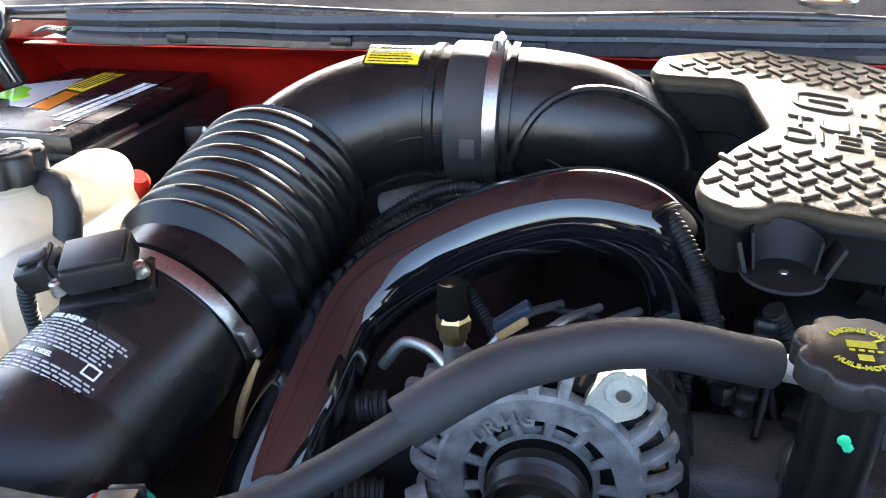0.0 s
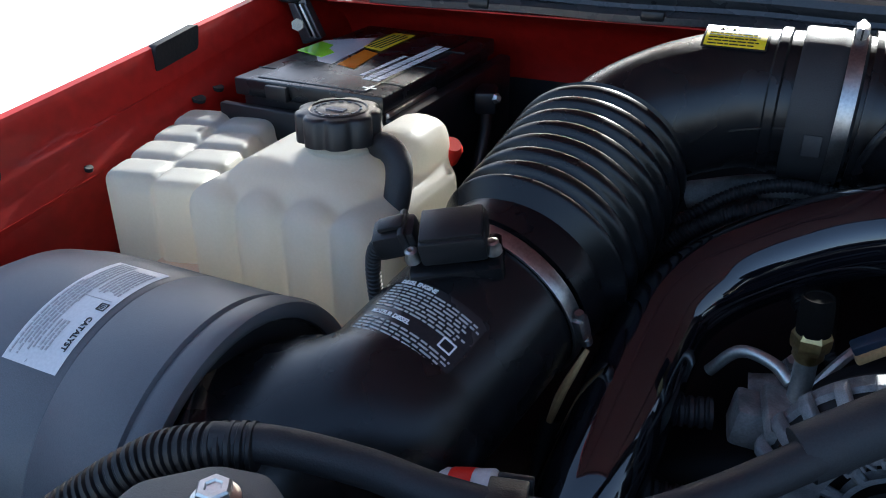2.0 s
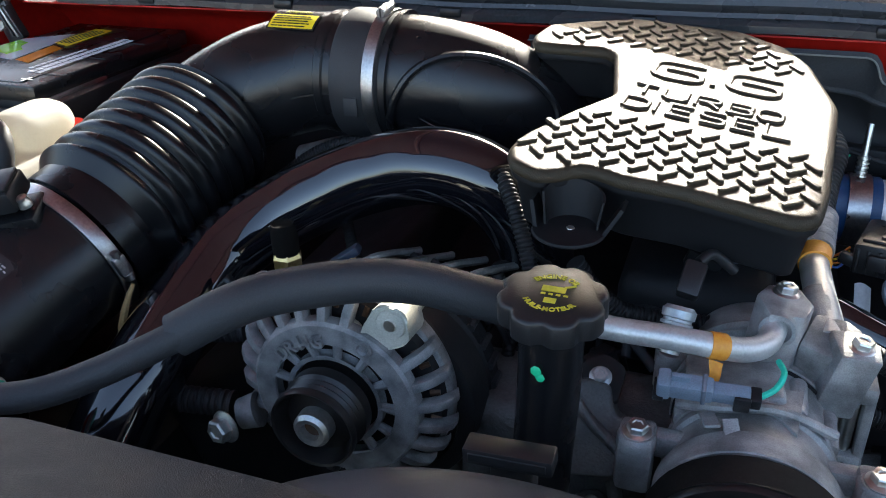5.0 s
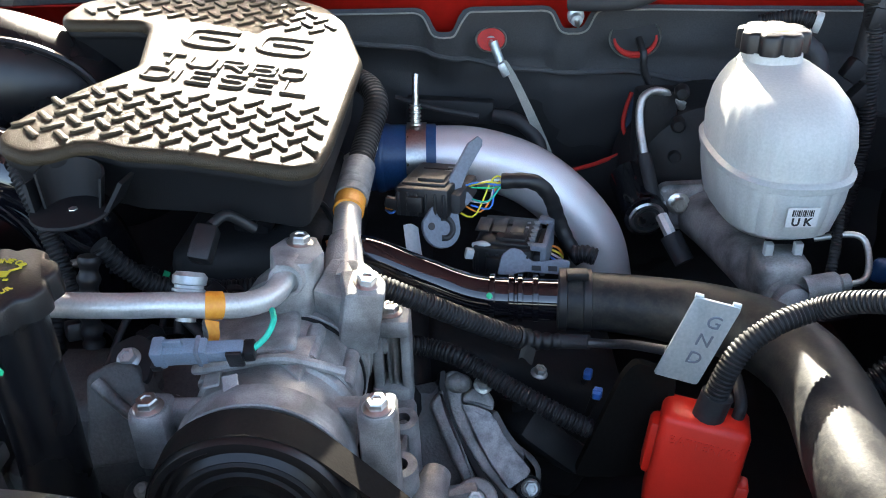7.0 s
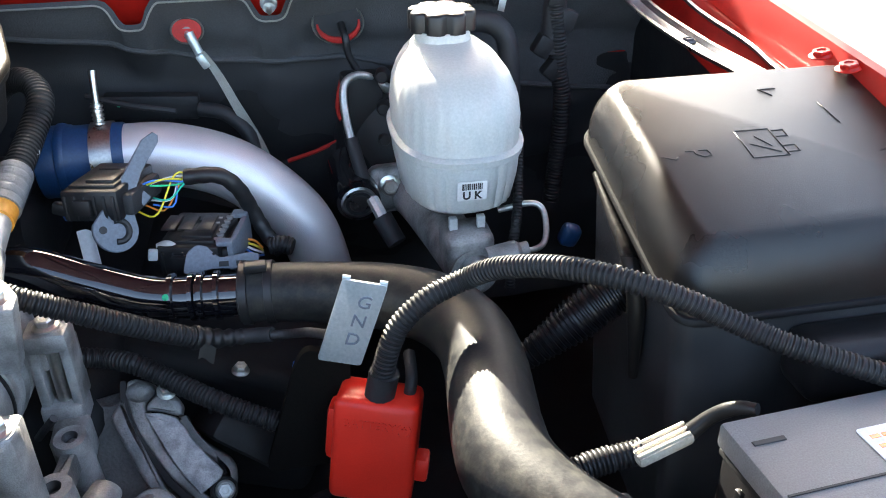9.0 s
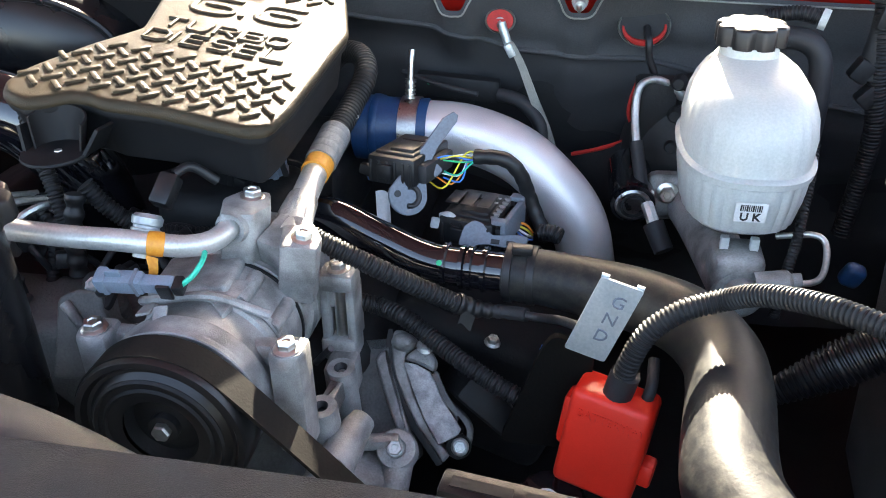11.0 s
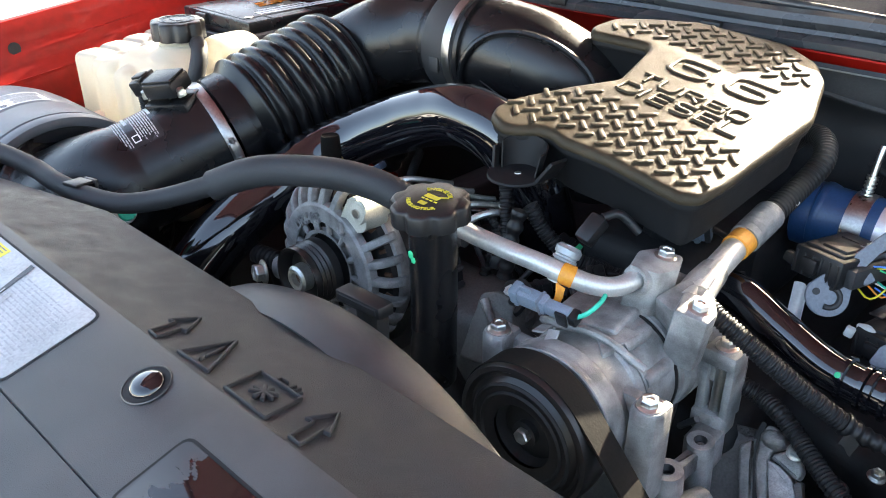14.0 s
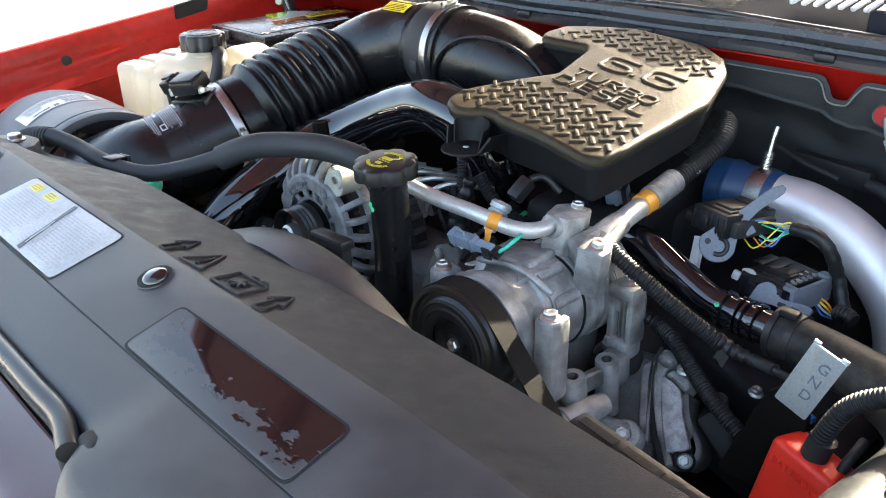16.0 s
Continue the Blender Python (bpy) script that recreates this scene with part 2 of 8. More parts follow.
    nt.links.new(mask.outputs["Result"], mix.inputs["Fac"])
    nt.links.new(mix.outputs["Color"], b.inputs["Base Color"])


M["stained_plate"] = material("stained_plate", (0.012, 0.009, 0.010), 0.05)
stained_plate(M["stained_plate"])
dust = M["rad_hose"].node_tree.nodes["Color Ramp"].color_ramp.elements
dust[0].position, dust[1].position = 0.42, 0.70
glass = bpy.data.materials.new("windshield_glass")
glass.use_nodes = True
tweak(glass, Base_Color=(0.02, 0.03, 0.03, 1), Roughness=0.03)
M["glass"] = glass
for key, share in (("tank_plastic", 0.60), ("white_plastic", 0.25)):
    nt = M[key].node_tree
    thin, both = nt.nodes.new("ShaderNodeBsdfTranslucent"), nt.nodes.new("ShaderNodeMixShader")
    both.inputs["Fac"].default_value = share
    thin.inputs["Color"].default_value = (0.72, 0.70, 0.60, 1) if key == "tank_plastic" else (0.84, 0.87, 0.90, 1)
    nt.links.new(nt.nodes["Principled BSDF"].outputs["BSDF"], both.inputs[1])
    nt.links.new(thin.outputs["BSDF"], both.inputs[2])
    nt.links.new(both.outputs["Shader"], nt.nodes["Material Output"].inputs["Surface"])

# ---- mesh helpers ----
ORIGIN = {}


def thing(name, at=(0, 0, 0), label="", category="", group="", kind=""):
    ob = new(name)
    ob.empty_display_size = 0.02
    ob.location = at
    ORIGIN[ob.name] = Vector(at)
    return tagged(ob, label, category, group, kind)


def part(name, bm, mat, parent=None, label="", smooth=True):
    """Links a bmesh given in world places as one mesh, under a thing or a part."""
    me = bpy.data.meshes.new(name)
    if parent is not None:
        o = ORIGIN[parent.name]
        bmesh.ops.translate(bm, vec=-o, verts=bm.verts)
    bm.to_mesh(me)
    bm.free()
    me.materials.append(M[mat])
    if smooth:
        for p in me.polygons:
            p.use_smooth = True
        me.set_sharp_from_angle(angle=radians(38))
    ob = new(name, me)
    if parent is not None:
        ob.parent = parent
        ORIGIN[ob.name] = ORIGIN[parent.name]
    return tagged(ob, label)


def solid(name, bm, mat, label, category, group="", kind="", smooth=True):
    """A thing of one single mesh."""
    c = sum((v.co for v in bm.verts), Vector()) / max(1, len(bm.verts))
    bmesh.ops.translate(bm, vec=-c, verts=bm.verts)
    ob = part(name, bm, mat, None, "", smooth)
    ob.location = c
    ORIGIN[ob.name] = c
    return tagged(ob, label, category, group, kind)


def join(*bms):
    out = bmesh.new()
    for b in bms:
        me = bpy.data.meshes.new("tmp")
        b.to_mesh(me)
        b.free()
        out.from_mesh(me)
        bpy.data.meshes.remove(me)
    return out


def spline(points, step=0.006):
    """An evenly stepped smooth line through the points."""
    P = [Vector(p) for p in points]
    if len(P) == 2:
        raw = [P[0].lerp(P[1], i / 20) for i in range(21)]
    else:
        P = [P[0] * 2 - P[1]] + P + [P[-1] * 2 - P[-2]]
        raw = []
        for i in range(1, len(P) - 2):
            a, b, c, d = P[i - 1:i + 3]
            for k in range(24):
                t = k / 24
                raw.append(0.5 * ((2 * b) + (c - a) * t + (2 * a - 5 * b + 4 * c - d) * t * t + (3 * b - a - 3 * c + d) * t ** 3))
        raw.append(P[-2])
    dist = [0.0]
    for a, b in zip(raw, raw[1:]):
        dist.append(dist[-1] + (b - a).length)
    n = max(2, round(dist[-1] / step))
    out, j = [], 0
    for i in range(n + 1):
        s = dist[-1] * i / n
        while j < len(raw) - 2 and dist[j + 1] < s:
            j += 1
        f = (s - dist[j]) / max(1e-9, dist[j + 1] - dist[j])
        out.append(raw[j].lerp(raw[j + 1], min(1, max(0, f))))
    return out, dist[-1]


def sweep(points, radius, sides=20, step=0.006, caps=True, wall=0.0):
    """A round tube along a smooth line; radius is a number, a list along the points, or a function of the length."""
    line, total = spline(points, step)
    bm = bmesh.new()
    rings, up = [], None
    for i, p in enumerate(line):
        a, b = line[max(0, i - 1)], line[min(len(line) - 1, i + 1)]
        d = (b - a).normalized()
        if up is None:
            up = d.orthogonal().normalized()
        up = (up - d * up.dot(d)).normalized()
        side = d.cross(up)
        s = i / (len(line) - 1)
        if callable(radius):
            r = radius(s * total, total)
        elif isinstance(radius, (list, tuple)):
            k = s * (len(radius) - 1)
            j = min(len(radius) - 2, int(k))
            r = radius[j] + (radius[j + 1] - radius[j]) * (k - j)
        else:
            r = radius
        rings.append([bm.verts.new(p + (up * math.cos(2 * math.pi * q / sides) + side * math.sin(2 * math.pi * q / sides)) * r) for q in range(sides)])
    for a, b in zip(rings, rings[1:]):
        for q in range(sides):
            bm.faces.new((a[q], a[(q + 1) % sides], b[(q + 1) % sides], b[q]))
    if caps:
        bm.faces.new(rings[0][::-1])
        bm.faces.new(rings[-1])
    bmesh.ops.recalc_face_normals(bm, faces=bm.faces)
    return bm


def ribbed(r, pitch, depth, duty=0.5):
    """A radius that steps like split conduit."""
    return lambda s, total: r if (s / pitch) % 1 < duty else r - depth


def lathe(profile, at=(0, 0, 0), axis=(0, 0, 1), segs=32, squash=1.0):
    """A turned body: (radius, height) pairs round an axis from a place."""
    d = Vector(axis).normalized()
    q = Vector((0, 0, 1)).rotation_difference(d)
    at = Vector(at)
    bm = bmesh.new()
    rings = []
    for r, h in profile:
        if r < 1e-6:
            rings.append([bm.verts.new(at + q @ Vector((0, 0, h)))])
        else:
            rings.append([bm.verts.new(at + q @ Vector((r * math.cos(2 * math.pi * k / segs), squash * r * math.sin(2 * math.pi * k / segs), h))) for k in range(segs)])
    for a, b in zip(rings, rings[1:]):
        if len(a) == 1 and len(b) == 1:
            continue
        for k in range(segs):
            if len(a) == 1:
                bm.faces.new((a[0], b[k], b[(k + 1) % segs]))
            elif len(b) == 1:
                bm.faces.new((a[k], a[(k + 1) % segs], b[0]))
            else:
                bm.faces.new((a[k], a[(k + 1) % segs], b[(k + 1) % segs], b[k]))
    bmesh.ops.recalc_face_normals(bm, faces=bm.faces)
    return bm


def box(size, m=None, bevel=0.0, segs=2, taper=1.0):
    """A box centred on the pose m, with rounded edges; taper shrinks its top."""
    bm = bmesh.new()
    bmesh.ops.create_cube(bm, size=1)
    for v in bm.verts:
        k = taper if v.co.z > 0 else 1.0
        v.co = Vector((v.co.x * size[0] * k, v.co.y * size[1] * k, v.co.z * size[2]))
    if bevel > 0:
        bmesh.ops.bevel(bm, geom=list(bm.edges), offset=bevel, segments=segs, profile=0.5, affect="EDGES")
    if m is not None:
        bm.transform(m)
    return bm


def prism(outline, z0, z1, m=None, bevel=0.0, segs=2, top=None):
    """An upright slab over an outline in the plane; top(x, y) lifts its upper face."""
    bm = bmesh.new()
    lo = [bm.verts.new((x, y, z0)) for x, y in outline]
    hi = [bm.verts.new((x, y, z1 + (top(x, y) if top else 0))) for x, y in outline]
    n = len(outline)
    bm.faces.new(lo[::-1])
    cap = bm.faces.new(hi)
    for i in range(n):
        bm.faces.new((lo[i], lo[(i + 1) % n], hi[(i + 1) % n], hi[i]))
    bmesh.ops.recalc_face_normals(bm, faces=bm.faces)
    if bevel > 0:
        bmesh.ops.bevel(bm, geom=list(cap.edges), offset=bevel, segments=segs, profile=0.5, affect="EDGES")
    if m is not None:
        bm.transform(m)
    return bm


def rounded(outline, r, n=4):
    """Rounds the corners of an outline."""
    out, k = [], len(outline)
    for i in range(k):
        p, a, b = Vector(outline[i]), Vector(outline[i - 1]), Vector(outline[(i + 1) % k])
        rad = min(r, (a - p).length * 0.45, (b - p).length * 0.45)
        s, e = p + (a - p).normalized() * rad, p + (b - p).normalized() * rad
        for j in range(n + 1):
            t = j / n
            q = s * (1 - t) ** 2 + p * 2 * t * (1 - t) + e * t * t
            out.append((q.x, q.y))
    return out


def rect(w, h, r=0.0, x=0.0, y=0.0):
    o = [(x - w / 2, y - h / 2), (x + w / 2, y - h / 2), (x + w / 2, y + h / 2), (x - w / 2, y + h / 2)]
    return rounded(o, r) if r > 0 else o


def words(text, size, m=None, depth=0.0006, align="CENTER", bold=0.0):
    """Raised letters in the built-in font, lying in the plane of m."""
    cu = bpy.data.curves.new("letters", "FONT")
    cu.body, cu.size, cu.extrude, cu.align_x, cu.align_y = text, size, depth, align, "CENTER"
    cu.resolution_u, cu.offset = 3, bold
    ob = bpy.data.objects.new("letters", cu)
    me = bpy.data.meshes.new_from_object(ob)
    bm = bmesh.new()
    bm.from_mesh(me)
    bpy.data.objects.remove(ob)
    bpy.data.meshes.remove(me)
    bpy.data.curves.remove(cu)
    if m is not None:
        bm.transform(m)
    return bm


def bars(rows, width, pitch, height, m=None, depth=0.0004, seed=1, gap=0.3, word=0.012):
    """Lines of print too small to read, as plain bars."""
    rnd = random.Random(seed)
    bm = bmesh.new()
    for i in range(rows):
        x, y = -width / 2, (rows / 2 - i - 0.5) * pitch
        end = width / 2 * rnd.uniform(0.7, 1.0)
        while x < end:
            w = min(word * rnd.uniform(0.4, 1.4), end - x)
            if w > 0.001:
                f = bmesh.ops.create_cube(bm, size=1)["verts"]
                for v in f:
                    v.co = Vector((x + w / 2 + v.co.x * w, y + v.co.y * height, v.co.z * depth))
            x += w + word * gap * 0.5
    if m is not None:
        bm.transform(m)
    return bm


def frame_of(at, xdir, zdir):
    """A pose at a place whose x runs along xdir and whose z stands along zdir."""
    z = Vector(zdir).normalized()
    x = Vector(xdir)
    x = (x - z * x.dot(z)).normalized()
    y = z.cross(x)
    m = Matrix((x, y, z)).transposed().to_4x4()
    m.translation = Vector(at)
    return m


def bolt(at, axis=(0, 0, 1), r=0.0065, h=0.007, flange=1.45, name="flange_bolt", label="zinc-plated hex flange bolt", mat="zinc", group=""):
    """A hex bolt head with its flange washer."""
    ob = thing(name, at, label, "bolt", group)
    d = Vector(axis).normalized()
    at = Vector(at)
    part("flange", lathe([(0, 0), (r * flange, 0), (r * flange, 0.0012), (r * 1.15, 0.0028), (0, 0.0028)], at, d, 24), mat, ob)
    part("hex_head", lathe([(r * 1.12, 0.0025), (r * 1.12, h * 0.85), (r * 0.98, h), (r * 0.6, h), (r * 0.5, h - 0.0012), (0, h - 0.0012)], at, d, 6), mat, ob, smooth=False)
    return ob


def clamp(at, axis, r, width, screw_dir, label, lug=0.012):
    """A worm-drive hose clamp: band, housing and screw."""
    d = Vector(axis).normalized()
    at = Vector(at)
    s = Vector(screw_dir)
    s = (s - d * s.dot(d)).normalized()
    ob = thing("hose_clamp", at, label, "hose clamp")
    w = width / 2
    part("band", lathe([(r - 0.001, -w), (r + 0.0012, -w), (r + 0.0016, -w * 0.8), (r + 0.0016, w * 0.8), (r + 0.0012, w), (r - 0.001, w)], at, d, 64), "band_steel", ob)
    t = d.cross(s)
    m = frame_of(at + s * (r + 0.004), t, s)
    part("housing", box((0.022, width * 0.95, 0.009), m, 0.003), "band_steel", ob)
    c = at + s * (r + 0.005)
    scr = part("screw", lathe([(0, -0.016), (0.0036, -0.016), (0.0036, 0.010), (0.0055, 0.010), (0.0055, 0.016), (0.0042, 0.0172), (0, 0.0172)], c, t, 16), "band_steel", ob)
    part("slot", box((0.0095, 0.0016, 0.001), frame_of(c + t * 0.0173, s, t)), "ink_black", scr)
    return ob



# ---- setting: ground, front end, fenders, cowl, firewall ----
def grid_sheet(nx, ny, fn):
    """A sheet of faces from fn(u, v), both 0 to 1."""
    bm = bmesh.new()
    rows = [[bm.verts.new(fn(i / nx, j / ny)) for i in range(nx + 1)] for j in range(ny + 1)]
    for a, b in zip(rows, rows[1:]):
        for i in range(nx):
            bm.faces.new((a[i], a[i + 1], b[i + 1], b[i]))
    bmesh.ops.recalc_face_normals(bm, faces=bm.faces)
    return bm


def thicken(bm, t):
    """Gives a sheet thickness along its normals."""
    bm.normal_update()
    bmesh.ops.solidify(bm, geom=list(bm.faces), thickness=t)
    return bm


def section_sheet(profile, y0, y1, n=24, lift=None):
    """A panel with one cross-section (x, z) carried along y."""
    def at(u, v):
        k = u * (len(profile) - 1)
        j = min(len(profile) - 2, int(k))
        x = profile[j][0] + (profile[j + 1][0] - profile[j][0]) * (k - j)
        z = profile[j][1] + (profile[j + 1][1] - profile[j][1]) * (k - j)
        y = y0 + (y1 - y0) * v
        dz = lift(y, u) if lift else 0
        return Vector((x, y, z + dz))
    return thicken(grid_sheet(len(profile) - 1, n, at), 0.0015)


g = bmesh.new()
bmesh.ops.create_grid(g, x_segments=40, y_segments=40, size=150)
tagged(part("ground", g, "concrete"), "sunlit pale concrete parking lot", "ground", kind="structure")

# fenders: outer skin top, hood-side flange and the ledge with its holes
def fender(name, side, x0, label):
    ob = thing(name, (x0, 0.5, 1.2), label, "fender", kind="structure")
    k = side
    rise = lambda y, u: (0.115 * (y - 0.49) if y < 0.99 else 0.0575 + 0.02 * (y - 0.99)) * (1.0 if u < 0.55 else 1.4)
    prof = [(x0 + k * 0.20, 1.14), (x0 + k * 0.14, 1.25), (x0 + k * 0.05, 1.33), (x0 + k * 0.008, 1.352), (x0, 1.350), (x0 - k * 0.004, 1.335),
            (x0 - k * 0.006, 1.315), (x0 - k * 0.008, 1.302), (x0 - k * 0.0115, 1.294), (x0 - k * 0.012, 1.284), (x0 - k * 0.014, 1.272), (x0 - k * 0.021, 1.258), (x0 - k * 0.024, 1.246), (x0 - k * 0.024, 1.232)]
    part("fender_flange", section_sheet(prof, -0.1, 1.5, 40, rise), "red_paint", ob)
    inner = [(x0 - k * 0.022, 1.256), (x0 - k * 0.018, 1.15), (x0 - k * 0.05, 1.0), (x0 - k * 0.02, 0.7)]
    part("inner_apron", section_sheet(inner, -0.1, 1.5, 20, rise), "red_paint" if side < 0 else "engine_black", ob)
    skin = [(x0 + k * 0.20, 1.14), (x0 + k * 0.24, 1.0), (x0 + k * 0.25, 0.55)]
    part("outer_skin", section_sheet(skin, -0.1, 1.5, 8), "red_paint", ob)
    return ob


fender_left = fender("fender_left", -1, -0.85, "red-painted inner fender panel with round holes in its ledge")
fender_right = fender("fender_right", 1, 1.115, "red-painted inner fender panel beside the fuse box")
for x, y, z, r in ((-0.8415, 0.48, 1.304, 0.0105), (-0.829, 0.586, 1.2785, 0.005), (-0.828, 0.771, 1.3075, 0.009), (-0.829, 0.81, 1.312, 0.008)):
    d = (1, 0, 0.15) if r > 0.01 else (0.3, 0, 1)
    part("hole", lathe([(0, 0.0006), (r, 0.0006), (r, -0.004), (0, -0.004)], (x, y, z), d, 20), "engine_black", fender_left)
slot = rounded([(0.722, 1.350), (0.800, 1.362), (0.806, 1.392), (0.727, 1.380)], 0.006)
part("slot_hole", prism([(y, z) for y, z in slot], 0, 0.012, Matrix(((0, 0, 1, -0.8555), (1, 0, 0, 0), (0, 1, 0, 0.0), (0, 0, 0, 1)))), "engine_black", fender_left)
for y in (0.669, 0.711):
    bolt((1.108, y, 1.362), (-0.2, 0, 1), 0.008, 0.006, name="fender_bolt", label="red painted fender bolt", mat="red_paint")

# cowl line: how far back the lip stands at each x
def cowl_y(x):
    return 0.985 + 0.05 * max(0.0, min(1.0, (x - 0.1) / 0.6)) + 0.03 * max(0.0, x - 0.8)


def cowl_z(x):
    return 1.412 - 0.02 * max(0.0, x - 0.2) - 0.012 * max(0.0, -x - 0.3)


fw = thing("firewall", (0.1, 1.1, 1.2), "red-painted steel firewall below the cowl lip", "firewall", kind="structure")
def wall_y(x, v):
    back = 0.10 * max(0.0, min(1.0, (0.05 - x) / 0.35))
    return cowl_y(x) + 0.018 + 0.045 * min(1.0, v * 4) + back * min(1.0, v * 10) + 0.03 * v * v


def wall_at(u, v):
    x = -0.86 + 2.0 * u
    return Vector((x, wall_y(x, v), cowl_z(x) - 0.004 - 0.40 * v))


part("upper_panel", thicken(grid_sheet(60, 8, lambda u, v: wall_at(u, v * 0.33)), 0.002), "red_paint", fw)
# lower firewall is near-black: shade low in the bay put into its colour
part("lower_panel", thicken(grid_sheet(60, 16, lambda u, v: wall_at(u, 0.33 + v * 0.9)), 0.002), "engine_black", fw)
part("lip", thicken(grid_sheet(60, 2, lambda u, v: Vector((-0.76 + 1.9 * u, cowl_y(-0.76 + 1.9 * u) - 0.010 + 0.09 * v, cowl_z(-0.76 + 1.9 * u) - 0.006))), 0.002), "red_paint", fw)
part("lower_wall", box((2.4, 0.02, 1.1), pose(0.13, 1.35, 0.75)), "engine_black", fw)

# insulation mat with scalloped top edge and round cut-outs
mat_ob = thing("insulation_mat", (0.6, 1.06, 1.3), "dark grey felt insulation mat on the firewall", "insulation", kind="structure")
def mat_top(x):
    z = cowl_z(x) - 0.028 - 0.012 * max(0, x - 0.6)
    for c, w, d in ((0.44, 0.02, 0.030), (0.596, 0.022, 0.028)):
        z -= d / (1 + math.exp((abs(x - c) - w) / 0.003))
    return z
def mat_low(x):
    """Height of the mat's lower hem."""
    knots = ((0.02, 1.335), (0.30, 1.345), (0.41, 1.327), (0.467, 1.309), (0.518, 1.294), (0.597, 1.286), (0.679, 1.284), (0.763, 1.266), (0.86, 1.24), (1.10, 1.20))
    for (a, p), (b, q) in zip(knots, knots[1:]):
        if x <= b:
            return p + (q - p) * (x - a) / (b - a)
    return knots[-1][1]
def mat_point(x, z):
    top = mat_top(x)
    v = max(0.0, (top - z) / (top - 0.85)) ** (1 / 1.3)
    y = cowl_y(x) + 0.008 + 0.042 * min(1.0, v * 4.6) + 0.05 * max(0, v - 0.18) - 0.006 * math.sin(9 * x + 14 * v) * v
    y += min(1.0, v * 6) * (0.016 * noise.noise(Vector((5 * x, 0, 9 * z))) + 0.006 * noise.noise(Vector((17 * x, 3, 30 * z))))
    return Vector((x, y, z))
def felt_at(u, v):
    x = 0.02 + 1.08 * u
    return mat_point(x, mat_top(x) + (mat_low(x) - mat_top(x)) * v)
def skirt_at(u, v):
    x = 0.02 + 1.08 * u
    return mat_point(x, mat_low(x) + 0.006 + (0.85 - mat_low(x)) * v ** 1.3) + Vector((0, 0.002, 0))
part("felt", thicken(grid_sheet(220, 14, felt_at), -0.006), "mat_fabric", mat_ob)
part("lower_pad", thicken(grid_sheet(160, 30, skirt_at), -0.004), "rubber", mat_ob, "black wrinkled lower pad")
part("hem", sweep([mat_point(x, mat_low(x)) for x in [0.02 + 1.08 * i / 80 for i in range(81)]], 0.004, 8, 0.008), "mat_fabric", mat_ob)
part("edge_trim", sweep([(x, cowl_y(x) + 0.003, mat_top(x)) for x in [0.02 + 1.08 * i / 120 for i in range(121)]], 0.0012, 6, 0.004), "braid", mat_ob)
for x, z, rx, rz in ((0.497, 1.338, 0.017, 0.015), (0.677, 1.333, 0.030, 0.022)):
    y = cowl_y(x) + 0.030
    big = rx > 0.02
    hole = part("cutout", lathe([(0, -0.001), (rx, -0.001), (rx, 0.006), (0, 0.006)], (x, y, z), (0, -1, 0.25), 40, 0.8), "engine_black" if big else "red_shell", mat_ob, "open cut-out in the mat" if big else "red steel seen through the cut-out")
    part("rim", lathe([(rx, 0.004), (rx + 0.0015, 0.0075), (rx + 0.003, 0.004)], (x, y, z), (0, -1, 0.25), 40, 0.8), "braid", hole)
    if big:
        q = frame_of((x, y, z), (1, 0, 0), (0, -1, 0.25))
        part("lower_edge", sweep([q @ Vector(((rx - 0.004) * math.cos(radians(a)), -(rx - 0.004) * 0.8 * math.sin(radians(a)), 0.0065)) for a in range(-8, 190, 11)], lambda s, t: 0.0012 + 0.0030 * math.sin(math.pi * s / t), 8, 0.003), "red_shell", hole, "red steel edge of the cut-out")

# rubber weather seal and clips, cowl panel, windshield and roof behind
seal = thing("weather_seal", (0.1, 1.0, 1.42), "black rubber hood seal along the cowl", "seal", kind="structure")
PROFILE = [(-0.006, -0.008), (-0.014, -0.004), (-0.014, 0.004), (-0.009, 0.009), (-0.001, 0.010), (0.001, 0.015), (-0.004, 0.019), (-0.007, 0.025), (-0.004, 0.033), (0.004, 0.037), (0.012, 0.034), (0.018, 0.030)]
def seal_at(u, v):
    x = -0.69 + 1.84 * u
    dy, dz = PROFILE[min(11, int(round(v * 11)))]
    return Vector((x, cowl_y(x) + dy, cowl_z(x) + dz + 0.0012 * math.sin(23 * x)))
part("seal_strip", thicken(grid_sheet(80, 11, seal_at), 0.0015), "seal_rubber", seal)
part("end_flap", thicken(grid_sheet(8, 3, lambda u, v: Vector((-0.755 + 0.075 * u, cowl_y(-0.7) + 0.004 + 0.05 * v + 0.02 * u, cowl_z(-0.7) + 0.004 + 0.02 * v * u + 0.005 * math.sin(7 * u + 3 * v)))), 0.0025), "seal_rubber", seal, "curled grey rubber end flap")
for x in (-0.53, -0.31, -0.075, 0.16, 0.42, 0.78):
    part("clip", box((0.028, 0.012, 0.012), pose(x, cowl_y(x) - 0.011, cowl_z(x) + 0.004), 0.003), "black_plastic", seal)
cowl = thing("cowl_panel", (0.1, 1.2, 1.45), "dark grey textured plastic cowl panel at the windshield base", "cowl panel", kind="structure")
part("panel", thicken(grid_sheet(50, 12, lambda u, v: Vector((-0.86 + 2.0 * u, cowl_y(-0.86 + 2.0 * u) + 0.018 + 0.34 * v, cowl_z(-0.86 + 2.0 * u) + 0.022 + 0.02 * math.sin(v * 2.2) + 0.035 * v))), 0.003), "cowl_plastic", cowl)
